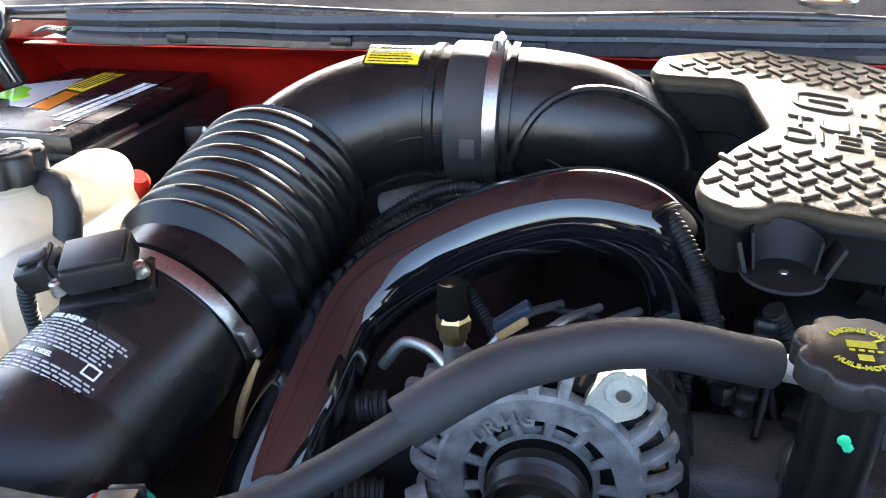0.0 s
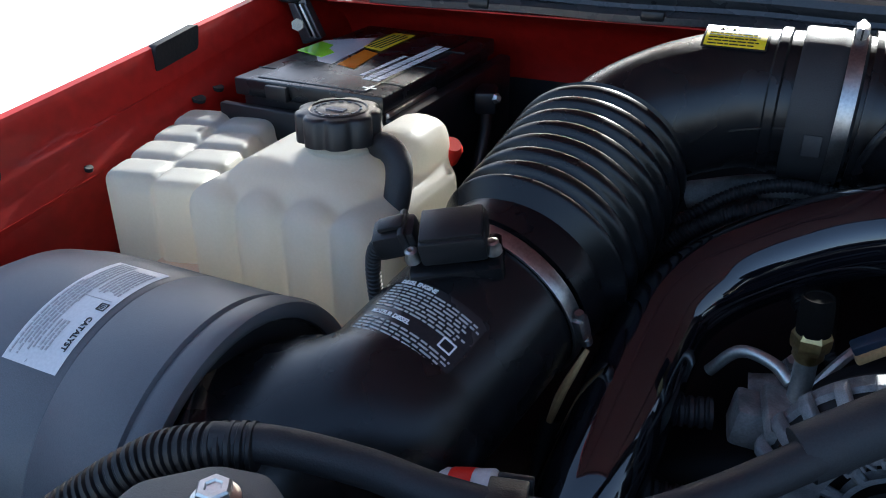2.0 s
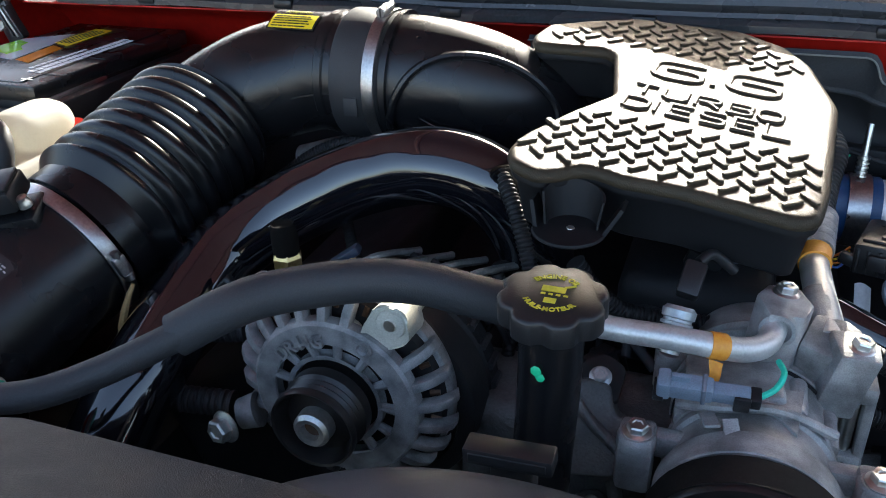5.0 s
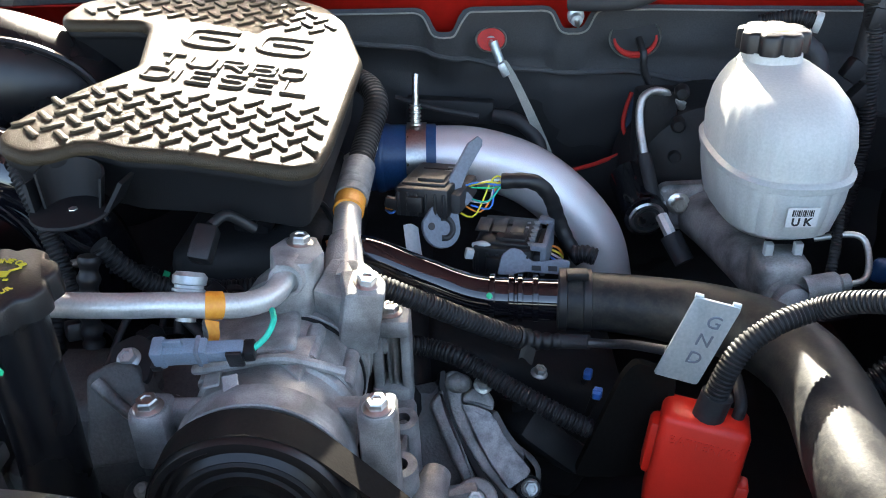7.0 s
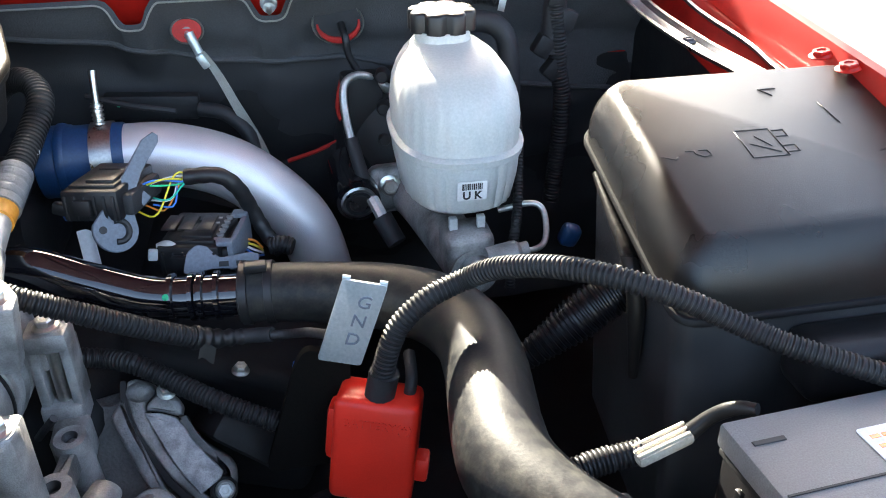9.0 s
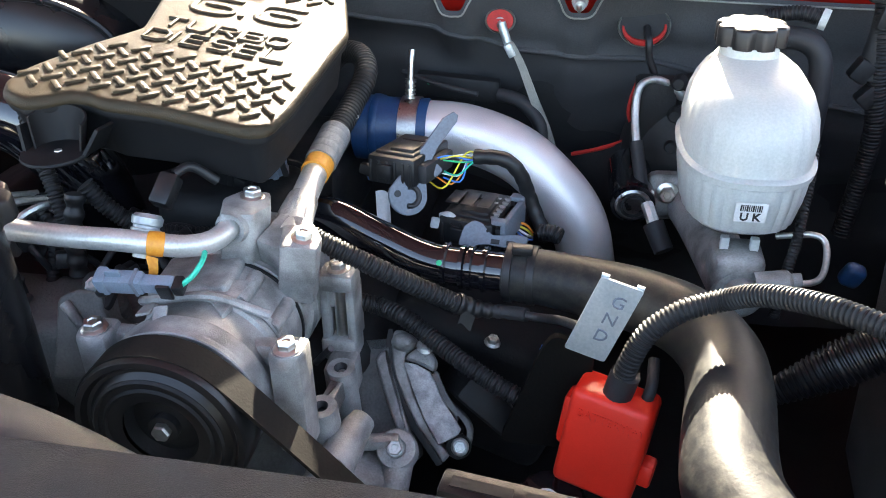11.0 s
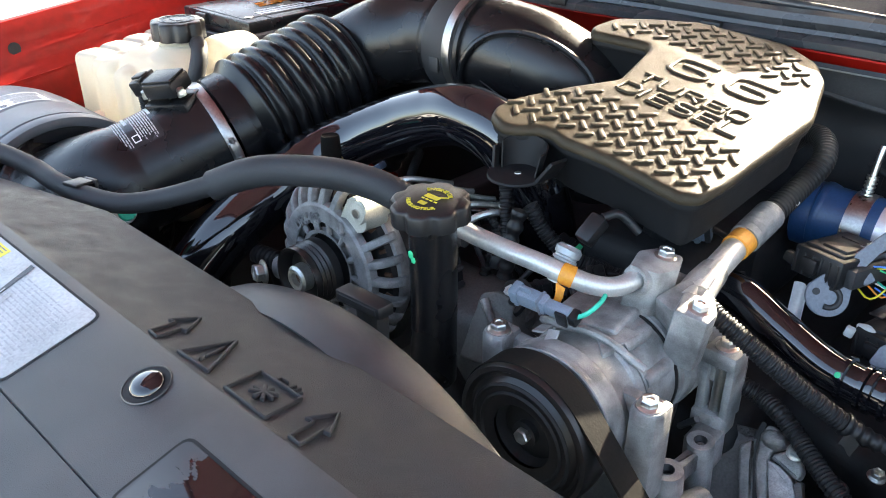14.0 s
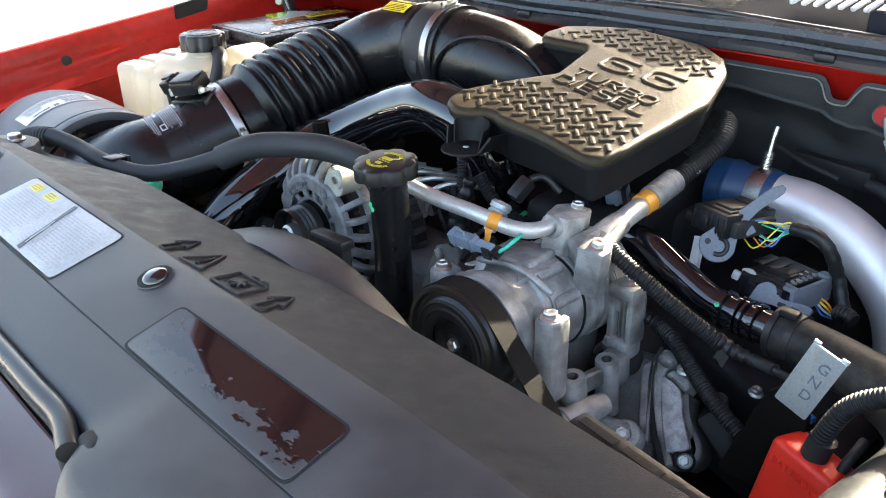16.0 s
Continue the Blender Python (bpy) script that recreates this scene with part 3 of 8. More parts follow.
# vents, wiper pivot and a raised pad in the cowl
for i in range(30):
    x = 0.33 + 0.0165 * i
    part("vent_slat", box((0.008, 0.05, 0.007), pose(x, cowl_y(x) + 0.095, cowl_z(x) + 0.058, 8, 0, 0), 0.0018, 1), "sticker_white", cowl)
for j in range(3):
    for i in range(9 - j):
        part("vent_slat", box((0.006, 0.011, 0.005), pose(0.10 + 0.012 * i + 0.004 * j, 1.052 + 0.018 * j, 1.472 + 0.003 * j, 8, 0, -14), 0.0015, 1), "sticker_white", cowl)
part("raised_pad", prism(rounded([(0.44, 1.055), (0.80, 1.075), (0.80, 1.11), (0.46, 1.09)], 0.01), 1.44, 1.468, bevel=0.005, segs=2), "cowl_plastic", cowl)
part("cowl_lip", sweep([(x, cowl_y(x) + 0.020, cowl_z(x) + 0.034 + 0.004 * math.sin(9 * x)) for x in [-0.80 + 1.95 * i / 40 for i in range(41)]], 0.006, 10, 0.012), "seal_rubber", cowl)
piv = thing("wiper_pivot", (0.25, 1.04, 1.45), "chrome-ringed wiper pivot in the cowl", "wiper pivot")
P = Vector((0.246, 1.040, 1.462))
part("ring", lathe([(0.026, 0), (0.031, 0), (0.033, 0.006), (0.030, 0.009), (0.026, 0.006)], P, (0, -0.1, 1), 32), "zinc", piv)
part("hub", lathe([(0, 0), (0.016, 0), (0.016, 0.012), (0.010, 0.020), (0, 0.020)], P + Vector((0, 0, -0.004)), (0, -0.1, 1), 20), "brass", piv)
part("wiper_arm", sweep([P + Vector((0.0, 0, 0.016)), P + Vector((-0.05, 0.03, 0.030)), P + Vector((-0.20, 0.06, 0.045))], 0.009, 10, 0.01), "gloss_black", piv)
cab = thing("truck_cab", (0.13, 2.2, 1.5), "red pickup cab with its windshield", "truck cab", kind="structure")
part("windshield", thicken(grid_sheet(24, 10, lambda u, v: Vector((-0.75 + 1.76 * u, 1.36 + 0.78 * v + 0.25 * (u - 0.5) ** 2, 1.485 + 0.49 * v))), 0.005), "glass", cab)
part("roof", box((2.05, 1.8, 0.05), pose(0.13, 3.06, 1.965), 0.02), "red_paint", cab)
part("cab_body", box((1.95, 2.3, 1.0), pose(0.13, 2.75, 0.95), 0.05), "red_paint", cab)

# hood hinge beside the battery, and the lift arm on the other side
hinge = thing("hood_spring_hinge", (-0.80, 1.08, 1.35), "dark steel hood hinge with a coil spring", "hinge")
HX, HY, HZ = -0.820, 0.972, 1.428
H_AX = Vector((0.42, -0.88, 0.22)).normalized()
part("spring_case", lathe([(0, -0.004), (0.034, -0.004), (0.036, 0.0), (0.036, 0.026), (0.033, 0.028), (0, 0.028)], (HX, HY, HZ), -H_AX, 40), "steel_dark", hinge)
hu = H_AX.orthogonal().normalized()
hv = H_AX.cross(hu)
part("spring", sweep([Vector((HX, HY, HZ)) + H_AX * 0.0048 + (hu * math.cos(a) + hv * math.sin(a)) * (0.006 + 0.00085 * a) for a in [i * 0.5 for i in range(68)]], 0.0016, 6, 0.004), "engine_black", hinge)
part("arm", box((0.030, 0.016, 0.075), pose(HX + 0.014, HY + 0.01, HZ - 0.055, 0, -18, 10), 0.004), "steel_dark", hinge)
for i in range(3):
    part("web", box((0.004, 0.018, 0.05), pose(HX + 0.020 + 0.009 * i, HY + 0.002, HZ - 0.058, 0, -24, 10), 0.001), "steel_line" if i == 1 else "steel_dark", hinge)
part("nut", lathe([(0, 0), (0.008, 0), (0.009, 0.002), (0.009, 0.010), (0, 0.010)], (HX + 0.016, HY - 0.008, HZ - 0.064), H_AX, 6), "cream_plastic", hinge, smooth=False)
part("link", sweep([(HX - 0.01, HY + 0.03, HZ + 0.01), (HX - 0.03, HY + 0.12, HZ + 0.16), (HX - 0.02, HY + 0.15, HZ + 0.36)], 0.012, 10, 0.02), "steel_dark", hinge)
arm = thing("hood_lift_arm", (1.02, 0.98, 1.40), "pressed steel hood arm of two channels running to the fender", "hood arm")
def channel(pts, w, h):
    """A pressed steel channel: a web with two turned-up edges along a line."""
    line, _ = spline([Vector(p) for p in pts], 0.012)
    bm = bmesh.new()
    rows = []
    for k, p in enumerate(line):
        d = (line[min(k + 1, len(line) - 1)] - line[max(k - 1, 0)]).normalized()
        side = d.cross(Vector((0, 0, 1))).normalized()
        up = side.cross(d)
        rows.append([bm.verts.new(p + side * a * w + up * b * h) for a, b in ((-1.15, 0.75), (-1.0, 1.0), (-0.80, 0.85), (-0.62, 0.1), (-0.3, 0.0), (0.3, 0.0), (0.62, 0.1), (0.80, 0.85), (1.0, 1.0), (1.15, 0.75))])
    for p, q in zip(rows, rows[1:]):
        for i in range(9):
            bm.faces.new((p[i], p[i + 1], q[i + 1], q[i]))
    return thicken(bm, 0.002)
part("lower_channel", channel([(1.00, 1.10, 1.44), (1.030, 1.03, 1.373), (1.0444, 0.98, 1.3467), (1.047, 0.85, 1.3387), (1.0601, 0.76, 1.333), (1.075, 0.70, 1.325), (1.085, 0.66, 1.315)], 0.014, 0.008), "band_steel", arm, "dull steel pressed channel")
part("upper_channel", channel([(1.05, 1.12, 1.47), (1.085, 1.02, 1.385), (1.1050, 0.95, 1.352), (1.1060, 0.82, 1.342), (1.101, 0.76, 1.336), (1.097, 0.69, 1.328)], 0.012, 0.008), "band_steel", arm, "dull steel pressed channel")
bolt((1.047, 0.86, 1.3395), (0, 0, 1), 0.006, 0.005, 1.5, "arm_rivet", "steel rivet in the hood arm", "steel_dark")

# added floor and liners that close the bay below, painted black for its shade
bay = thing("bay_floor", (0.1, 0.6, 0.9), "engine bay floor and liners, deep shade painted in as black", "bay floor", kind="structure")
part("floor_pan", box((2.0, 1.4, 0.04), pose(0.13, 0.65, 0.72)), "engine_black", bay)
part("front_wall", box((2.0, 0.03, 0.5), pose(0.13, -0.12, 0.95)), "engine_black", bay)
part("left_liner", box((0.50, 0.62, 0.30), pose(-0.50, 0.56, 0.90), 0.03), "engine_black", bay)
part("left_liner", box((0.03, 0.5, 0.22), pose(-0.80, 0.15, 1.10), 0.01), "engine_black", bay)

# the raised hood that shades the front of the bay
hood = thing("hood", (0.12, 1.14, 1.72), "raised red truck hood with a ribbed inner frame", "hood", kind="structure")
def hood_at(u, v):
    x = 0.135 + (u - 0.5) * 1.96 * (1 - 0.10 * v)
    bow = 0.05 * (1 - (2 * u - 1) ** 2)
    return Vector((x, 1.14 - 1.36 * v + 0.4 * bow, 1.585 + 0.835 * v + bow))
part("outer_panel", thicken(grid_sheet(30, 16, hood_at), -0.004), "red_paint", hood)
def hood_rib(u0, v0, u1, v1, r=0.03):
    a = [hood_at(u0 + (u1 - u0) * i / 8, v0 + (v1 - v0) * i / 8) - Vector((0, 0.02, 0.01)) for i in range(9)]
    part("inner_rib", sweep(a, r, 8, 0.05), "hood_inner_shaded", hood)
part("inner_panel", thicken(grid_sheet(20, 12, lambda u, v: hood_at(0.03 + 0.94 * u, 0.03 + 0.94 * v) - Vector((0, 0.02, 0.01))), 0.002), "hood_inner_shaded", hood)
for c in ((0.04, 0.05, 0.04, 0.95), (0.96, 0.05, 0.96, 0.95), (0.05, 0.96, 0.95, 0.96), (0.05, 0.04, 0.95, 0.04), (0.35, 0.05, 0.15, 0.95), (0.65, 0.05, 0.85, 0.95)):
    hood_rib(*c)

# ---- left side: intake, coolant tank, battery ----
A = Vector((0.234, 0.924, 0.300)).normalized()          # axis of the intake duct
D0 = Vector((-0.339, 0.453, 1.237))                     # a point on that axis
DR = 0.0735


def on_duct(s, ang, r=DR):
    """A place on the duct: s metres along, ang degrees round from the top towards the right."""
    side = A.cross(Vector((0, 0, 1))).normalized()
    top = side.cross(A).normalized()
    return D0 + A * s + (top * math.cos(radians(ang)) + side * math.sin(radians(ang))) * r


def wrap(bm, s0, a0, r):
    """Bends a flat patch (x round the duct, y along it) onto the duct."""
    for v in bm.verts:
        x, y, z = v.co
        v.co = on_duct(s0 + y, a0 + math.degrees(x / r), r + z)
    bmesh.ops.recalc_face_normals(bm, faces=bm.faces)
    return bm


def sheet_patch(w, h, nx=16, ny=4, z=0.0004, r=0.006):
    o = rect(w, h, r)
    bm = bmesh.new()
    bmesh.ops.create_grid(bm, x_segments=nx, y_segments=ny, size=0.5)
    for v in bm.verts:
        v.co = Vector((v.co.x * w, v.co.y * h, z))
    return bm


# canister with its end rim and label
C0, C1, CR = Vector((-0.76, 0.377, 1.1545)), Vector((-0.450, 0.377, 1.1545)), 0.1425
can = thing("air_filter_canister", (-0.6, 0.377, 1.02), "dark grey plastic air filter canister with a white label", "air filter")
part("body", lathe([(0, 0.012), (0.06, 0.014), (0.098, 0.022), (0.122, 0.040), (0.136, 0.070), (0.141, 0.105), (CR, 0.14), (CR, 0.213), (CR - 0.0008, 0.2145), (CR, 0.216), (CR, 0.2835), (CR - 0.0028, 0.2855), (CR - 0.0028, 0.2885), (CR + 0.0004, 0.2905), (CR + 0.001, 0.303),
     (CR - 0.001, 0.3095), (CR - 0.008, 0.310), (CR - 0.0145, 0.306), (CR - 0.016, 0.28), (0.07, 0.27)], C0, (1, 0, 0), 96), "canister_plastic", can)
part("end_ring", lathe([(CR - 0.0135, 0.27), (CR - 0.0138, 0.302), (CR - 0.022, 0.300), (0.10, 0.290), (0.09, 0.27)], C0, (1, 0, 0), 72), "rubber", can)


def on_can(s, ang, r):
    return C0 + Vector((s, -math.sin(radians(ang)) * r, math.cos(radians(ang)) * r))


def wrap_can(bm, s0, a0, r):
    for v in bm.verts:
        x, y, z = v.co
        v.co = on_can(s0 + x, a0 - math.degrees(y / r), r + z)
    bmesh.ops.recalc_face_normals(bm, faces=bm.faces)
    return bm


lab = part("label", wrap_can(sheet_patch(0.054, 0.124, 6, 24, 0.0006), 0.181, 9.5, CR), "sticker_white", can, "white paper label")
part("print", wrap_can(join(bars(6, 0.078, 0.0034, 0.0015, pose(-0.0145, -0.018, 0.001, 0, 0, -90), seed=3, word=0.007), bars(3, 0.030, 0.0036, 0.0016, pose(0.002, -0.036, 0.001, 0, 0, -90), seed=4, word=0.006),
     bars(5, 0.045, 0.0036, 0.0015, pose(-0.013, 0.036, 0.001, 0, 0, -90), seed=5, word=0.007), bars(7, 0.040, 0.0036, 0.0015, pose(0.010, 0.032, 0.001, 0, 0, -90), seed=6, word=0.007)), 0.181, 9.5, CR), "ink_grey", lab)
part("divider", wrap_can(join(box((0.0006, 0.060, 0.0003), pose(-0.0045, -0.030, 0.001)), box((0.026, 0.0006, 0.0003), pose(0.0085, 0.006, 0.001))), 0.181, 9.5, CR), "ink_grey", lab)
part("heading", wrap_can(words("CATALYST", 0.0066, pose(0.0195, -0.0285, 0.001, 0, 0, -90), 0.0002, bold=0.0002), 0.181, 9.5, CR), "ink_black", lab)
part("mark", wrap_can(join(*[box((0.007 if i < 2 else 0.0010, 0.0010 if i < 2 else 0.007, 0.0004), pose(0.0195 + (0, 0, -0.0034, 0.0034)[i], -0.001 + (-0.0034, 0.0034, 0, 0)[i], 0.001)) for i in range(4)], bars(3, 0.004, 0.0015, 0.0007, pose(0.0195, -0.001, 0.001), seed=2, word=0.003)), 0.181, 9.5, CR), "ink_black", lab)

# elbow duct from the canister to the flow sensor
duct = thing("intake_duct", tuple(D0), "matte black plastic intake elbow with a printed warning label", "intake duct")
e1 = D0 + A * 0.085
part("elbow", sweep([C1 + Vector((-0.035, 0, 0)), C1 + Vector((0.012, 0.0, 0.002)), C1 + Vector((0.046, 0.006, 0.016)), C1 + Vector((0.080, 0.020, 0.049)), D0 - A * 0.045, D0 - A * 0.02, D0 + A * 0.03, e1], lambda s, t: DR + 0.052 * (1 - max(0.0, min(1.0, (s - 0.055) / 0.125)) ** 1.15), 56, 0.006), "duct_plastic", duct)
lab = part("label", wrap(sheet_patch(0.090, 0.060, 18, 4, 0.0005), -0.004, 7, DR), "sticker_black", duct, "black diesel engine warning label with white print")
def lab_m(x, y):
    return pose(x, y, 0.0009)
part("print", wrap(join(bars(8, 0.084, 0.0031, 0.0014, lab_m(0.002, 0.0115), seed=5, word=0.007, gap=0.5), bars(6, 0.084, 0.0031, 0.0014, lab_m(0.002, -0.0205), seed=6, word=0.007, gap=0.5)), -0.004, 7, DR), "ink_grey", lab)
part("heading", wrap(words("DIESEL ENGINE", 0.0052, lab_m(-0.018, 0.0265), 0.0002, bold=0.00015), -0.004, 7, DR), "ink_white", lab)
part("heading", wrap(words("MOTEUR DIESEL", 0.0052, lab_m(-0.018, -0.0065), 0.0002, bold=0.00015), -0.004, 7, DR), "ink_white", lab)
part("book_mark", wrap(join(*[box((0.011 if i < 2 else 0.0013, 0.0013 if i < 2 else 0.009, 0.0004), pose(0.032 + (0, 0, -0.005, 0.005)[i], -0.004 + (-0.004, 0.004, 0, 0)[i], 0.0013)) for i in range(4)]), -0.004, 7, DR), "ink_white", lab)

# flow sensor on its saddle, with plug and two screws
maf = thing("mass_air_flow_sensor", (-0.335, 0.48, 1.33), "black plastic air flow sensor with a plug and two screws", "sensor")
n_up = Vector((-0.06, -0.31, 0.95)).normalized()
fm = frame_of((-0.333, 0.489, 1.322), (0.053, 0.024, -0.006), n_up)
part("saddle", box((0.072, 0.044, 0.034), fm @ pose(0, 0, -0.010), 0.006), "duct_plastic", maf)
body = part("housing", box((0.05, 0.04, 0.022), fm @ pose(0.002, 0, 0.024), 0.004), "black_plastic", maf)
part("lid", box((0.046, 0.034, 0.004), fm @ pose(0.002, 0, 0.036), 0.0015), "black_plastic", body)
plug = part("plug", box((0.034, 0.026, 0.022), fm @ pose(-0.042, 0.008, 0.022, 0, -6, 0), 0.004), "black_plastic", maf)
part("latch", box((0.02, 0.014, 0.004), fm @ pose(-0.044, 0.008, 0.036, 0, -6, 0), 0.0015), "black_plastic", plug)
part("plug_rib", box((0.006, 0.03, 0.028), fm @ pose(-0.034, 0.008, 0.023, 0, -6, 0), 0.002), "black_plastic", plug)
for sx in (-0.030, 0.030):
    c = fm @ Vector((sx, -0.010, 0.013))
    part("screw", lathe([(0, 0), (0.0062, 0), (0.0062, 0.004), (0.005, 0.006), (0.005, 0.010), (0.0025, 0.011), (0, 0.0095)], c, n_up, 18), "zinc", maf)
cable = thing("sensor_cable", (-0.39, 0.50, 1.30), "black ribbed cable hanging from the sensor plug", "cable")
p0 = fm @ Vector((-0.055, 0.012, 0.018))
part("conduit", sweep([p0, p0 + Vector((-0.012, 0.005, -0.02)), p0 + Vector((-0.014, 0.01, -0.06)), p0 + Vector((-0.01, 0.02, -0.13))], ribbed(0.0065, 0.004, 0.001), 12, 0.001), "conduit", cable)

clamp(D0 + A * 0.092, A, DR + 0.002, 0.014, (0.9, -0.35, 0.05), "steel worm-drive clamp on the intake duct")

# ribbed rubber bellows
B0, B1 = 0.098, 0.305
BEND = Vector((-0.028, 0.014, -0.003))
def bellow_r(s, total):
    if s < 0.032:
        return 0.0745
    if s < 0.046:
        return 0.0745 + 0.0135 * (s - 0.032) / 0.014
    if s > total - 0.010:
        return 0.074
    return 0.0880 - 0.0075 * (0.5 - 0.5 * math.cos(2 * math.pi * (s - 0.046) / 0.0205)) ** 2.2
bel = thing("intake_bellows", tuple(D0 + A * 0.2), "black rubber bellows hose with eight ribs", "bellows hose")
part("bellows", sweep([D0 + A * B0, D0 + A * (B0 + 0.07) + BEND * 0.25, D0 + A * (B0 + 0.14) + BEND * 0.6, D0 + A * B1 + BEND], bellow_r, 64, 0.0016), "bellows_rubber", bel)
part("cuff", lathe([(0.075, -0.012), (0.0775, -0.012), (0.0775, 0.012), (0.075, 0.012)], D0 + A * 0.115, A, 64), "bellows_rubber", bel)

# smooth plastic elbow with its yellow label
E0 = D0 + A * 0.30 + BEND
elb = thing("intake_elbow", tuple(E0), "satin black plastic intake elbow with a yellow attention label", "intake elbow")
EL = [E0 - A * 0.01, E0 + A * 0.03 + Vector((0.003, 0, 0.005)), Vector((-0.243, 0.796, 1.361)), Vector((-0.190, 0.818, 1.374)), Vector((-0.14, 0.822, 1.377)), Vector((-0.10, 0.822, 1.377))]
part("elbow", sweep(EL, 0.066, 56, 0.006), "duct_plastic", elb)
part("collar", lathe([(0.066, -0.008), (0.0715, -0.008), (0.0725, 0.0), (0.0715, 0.004), (0.066, 0.005)], E0 + A * 0.008, A, 60), "bellows_rubber", elb)
part("seam", sweep([EL[1] + Vector((0.066, -0.005, -0.02)), Vector((-0.2, 0.752, 1.356)), Vector((-0.15, 0.756, 1.370)), Vector((-0.11, 0.756, 1.372))], 0.0012, 6, 0.006), "duct_plastic", elb)


def elbow_patch(bm, x0, a0, r):
    for v in bm.verts:
        x, y, z = v.co
        a = radians(a0) - y / r
        v.co = Vector((x0 + x, 0.822 - math.sin(a) * (r + z), 1.377 + math.cos(a) * (r + z)))
    bmesh.ops.recalc_face_normals(bm, faces=bm.faces)
    return bm


lab = part("label", elbow_patch(sheet_patch(0.058, 0.036, 4, 10, 0.0006), -0.194, 21, 0.0665), "sticker_black", elb, "yellow and black attention label")
part("yellow_field", elbow_patch(sheet_patch(0.054, 0.0225, 4, 8, 0.001), -0.194, 25.5, 0.0665), "yellow", lab)
part("print", elbow_patch(bars(5, 0.048, 0.0040, 0.0013, pose(0, -0.0005, 0.0013), seed=8, word=0.006), -0.194, 25.5, 0.0665), "ink_black", lab)
part("heading", elbow_patch(words("ATTENTION", 0.0058, pose(0, 0.0, 0.0012), 0.0002), -0.194, 10.5, 0.0665), "yellow_ink", lab)
part("neck_ring", lathe([(0.066, -0.006), (0.0685, -0.004), (0.0685, 0.004), (0.066, 0.006)], (-0.152, 0.822, 1.377), (1, 0, 0), 56), "duct_plastic", elb)

# coupler and its clamp
cp = thing("coupler_hose", (-0.11, 0.822, 1.377), "black rubber coupler between the intake pipes", "coupler")
part("sleeve", lathe([(0.066, 0), (0.0700, 0.0), (0.0715, 0.003), (0.0715, 0.032), (0.070, 0.036), (0.0700, 0.052), (0.066, 0.055)], (-0.138, 0.822, 1.377), (1, 0.02, -0.02), 64), "rubber", cp)
part("lug", box((0.016, 0.004, 0.02), pose(-0.112, 0.752, 1.360), 0.001), "rubber", cp)
clamp((-0.093, 0.822, 1.377), (1, 0.02, -0.02), 0.0705, 0.013, (0.0, -0.12, 1.0), "steel worm-drive clamp on the coupler")

# mouthpiece that turns down behind the engine cover
mp = thing("intake_mouthpiece", (0.0, 0.86, 1.34), "satin black plastic turbo mouthpiece with a moulded rib", "intake mouthpiece")
ML = [(-0.090, 0.823, 1.376), (-0.05, 0.826, 1.373), (0.0, 0.842, 1.358), (0.045, 0.872, 1.322), (0.07, 0.895, 1.27), (0.08, 0.905, 1.20)]
part("pipe", sweep(ML, [0.067, 0.0685, 0.070, 0.070, 0.069, 0.069], 56, 0.006), "duct_plastic", mp)
part("flange", lathe([(0.067, -0.003), (0.0725, -0.003), (0.0725, 0.003), (0.067, 0.003)], (-0.078, 0.8235, 1.3755), (1, 0.03, -0.04), 60), "duct_plastic", mp)
mline, _ = spline(ML, 0.004)
ax = Vector((0.354, -0.889, -0.291)).normalized()
rs = ax.cross(Vector((0, 0, 1))).normalized()
rw = rs.cross(ax)
rib = []
for i in range(33):
    a = radians(-12 + 204 * i / 32)
    p = Vector((0.007, 0.804, 1.342)) + (rs * math.cos(a) + rw * math.sin(a)) * 0.085
    q = min(mline, key=lambda w: (w - p).length)
    rib.append(q + (p - q).normalized() * 0.0712)
part("rib", sweep(rib, 0.0045, 8, 0.004), "duct_plastic", mp)
part("vein", sweep([(-0.035, 0.757, 1.352), (-0.01, 0.768, 1.335), (0.012, 0.782, 1.318)], 0.0013, 6, 0.004), "duct_plastic", mp)

# black charge pipe arching over the engine
pipe = thing("charge_pipe", (-0.1, 0.68, 1.25), "glossy black painted steel charge pipe arching over the engine", "charge pipe")
part("tube", sweep([(-0.222, 0.36, 1.06), (-0.217, 0.405, 1.122), (-0.211, 0.45, 1.166), (-0.206, 0.480, 1.187), (-0.202, 0.515, 1.206), (-0.199, 0.552, 1.223), (-0.190, 0.605, 1.248), (-0.156, 0.648, 1.272), (-0.099, 0.675, 1.300), (-0.041, 0.685, 1.322),
     (0.012, 0.686, 1.332), (0.062, 0.692, 1.316), (0.095, 0.705, 1.268), (0.108, 0.722, 1.20), (0.11, 0.735, 1.10)], 0.038, 48, 0.005), "gloss_black", pipe)

# coolant tank made of rounded cells
tank = thing("coolant_tank", (-0.58, 0.58, 1.1), "yellowed translucent plastic coolant tank of rounded cells", "coolant tank")
def cell(x, y, w, d, z0, z1, r=0.02):
    return box((w, d, z1 - z0), pose(x, y, (z0 + z1) / 2), r, 4)
cells = []
for i in range(4):
    for x, dx in ((-0.734, -0.0148), (-0.672, -0.0138)):
        cells.append(box((0.0625, 0.0525, 0.22), pose(x + dx * i, 0.571 + 0.0500 * i, 1.193 + 0.0015 * i, 0, 0, 15), 0.012, 3))
cells.append(box((0.118, 0.20, 0.195), pose(-0.718, 0.645, 1.1995, 0, 0, 15), 0.02, 4))
cells.append(box((0.180, 0.170, 0.235), pose(-0.532, 0.620, 1.2175, 0, 0, 2), 0.042, 5))
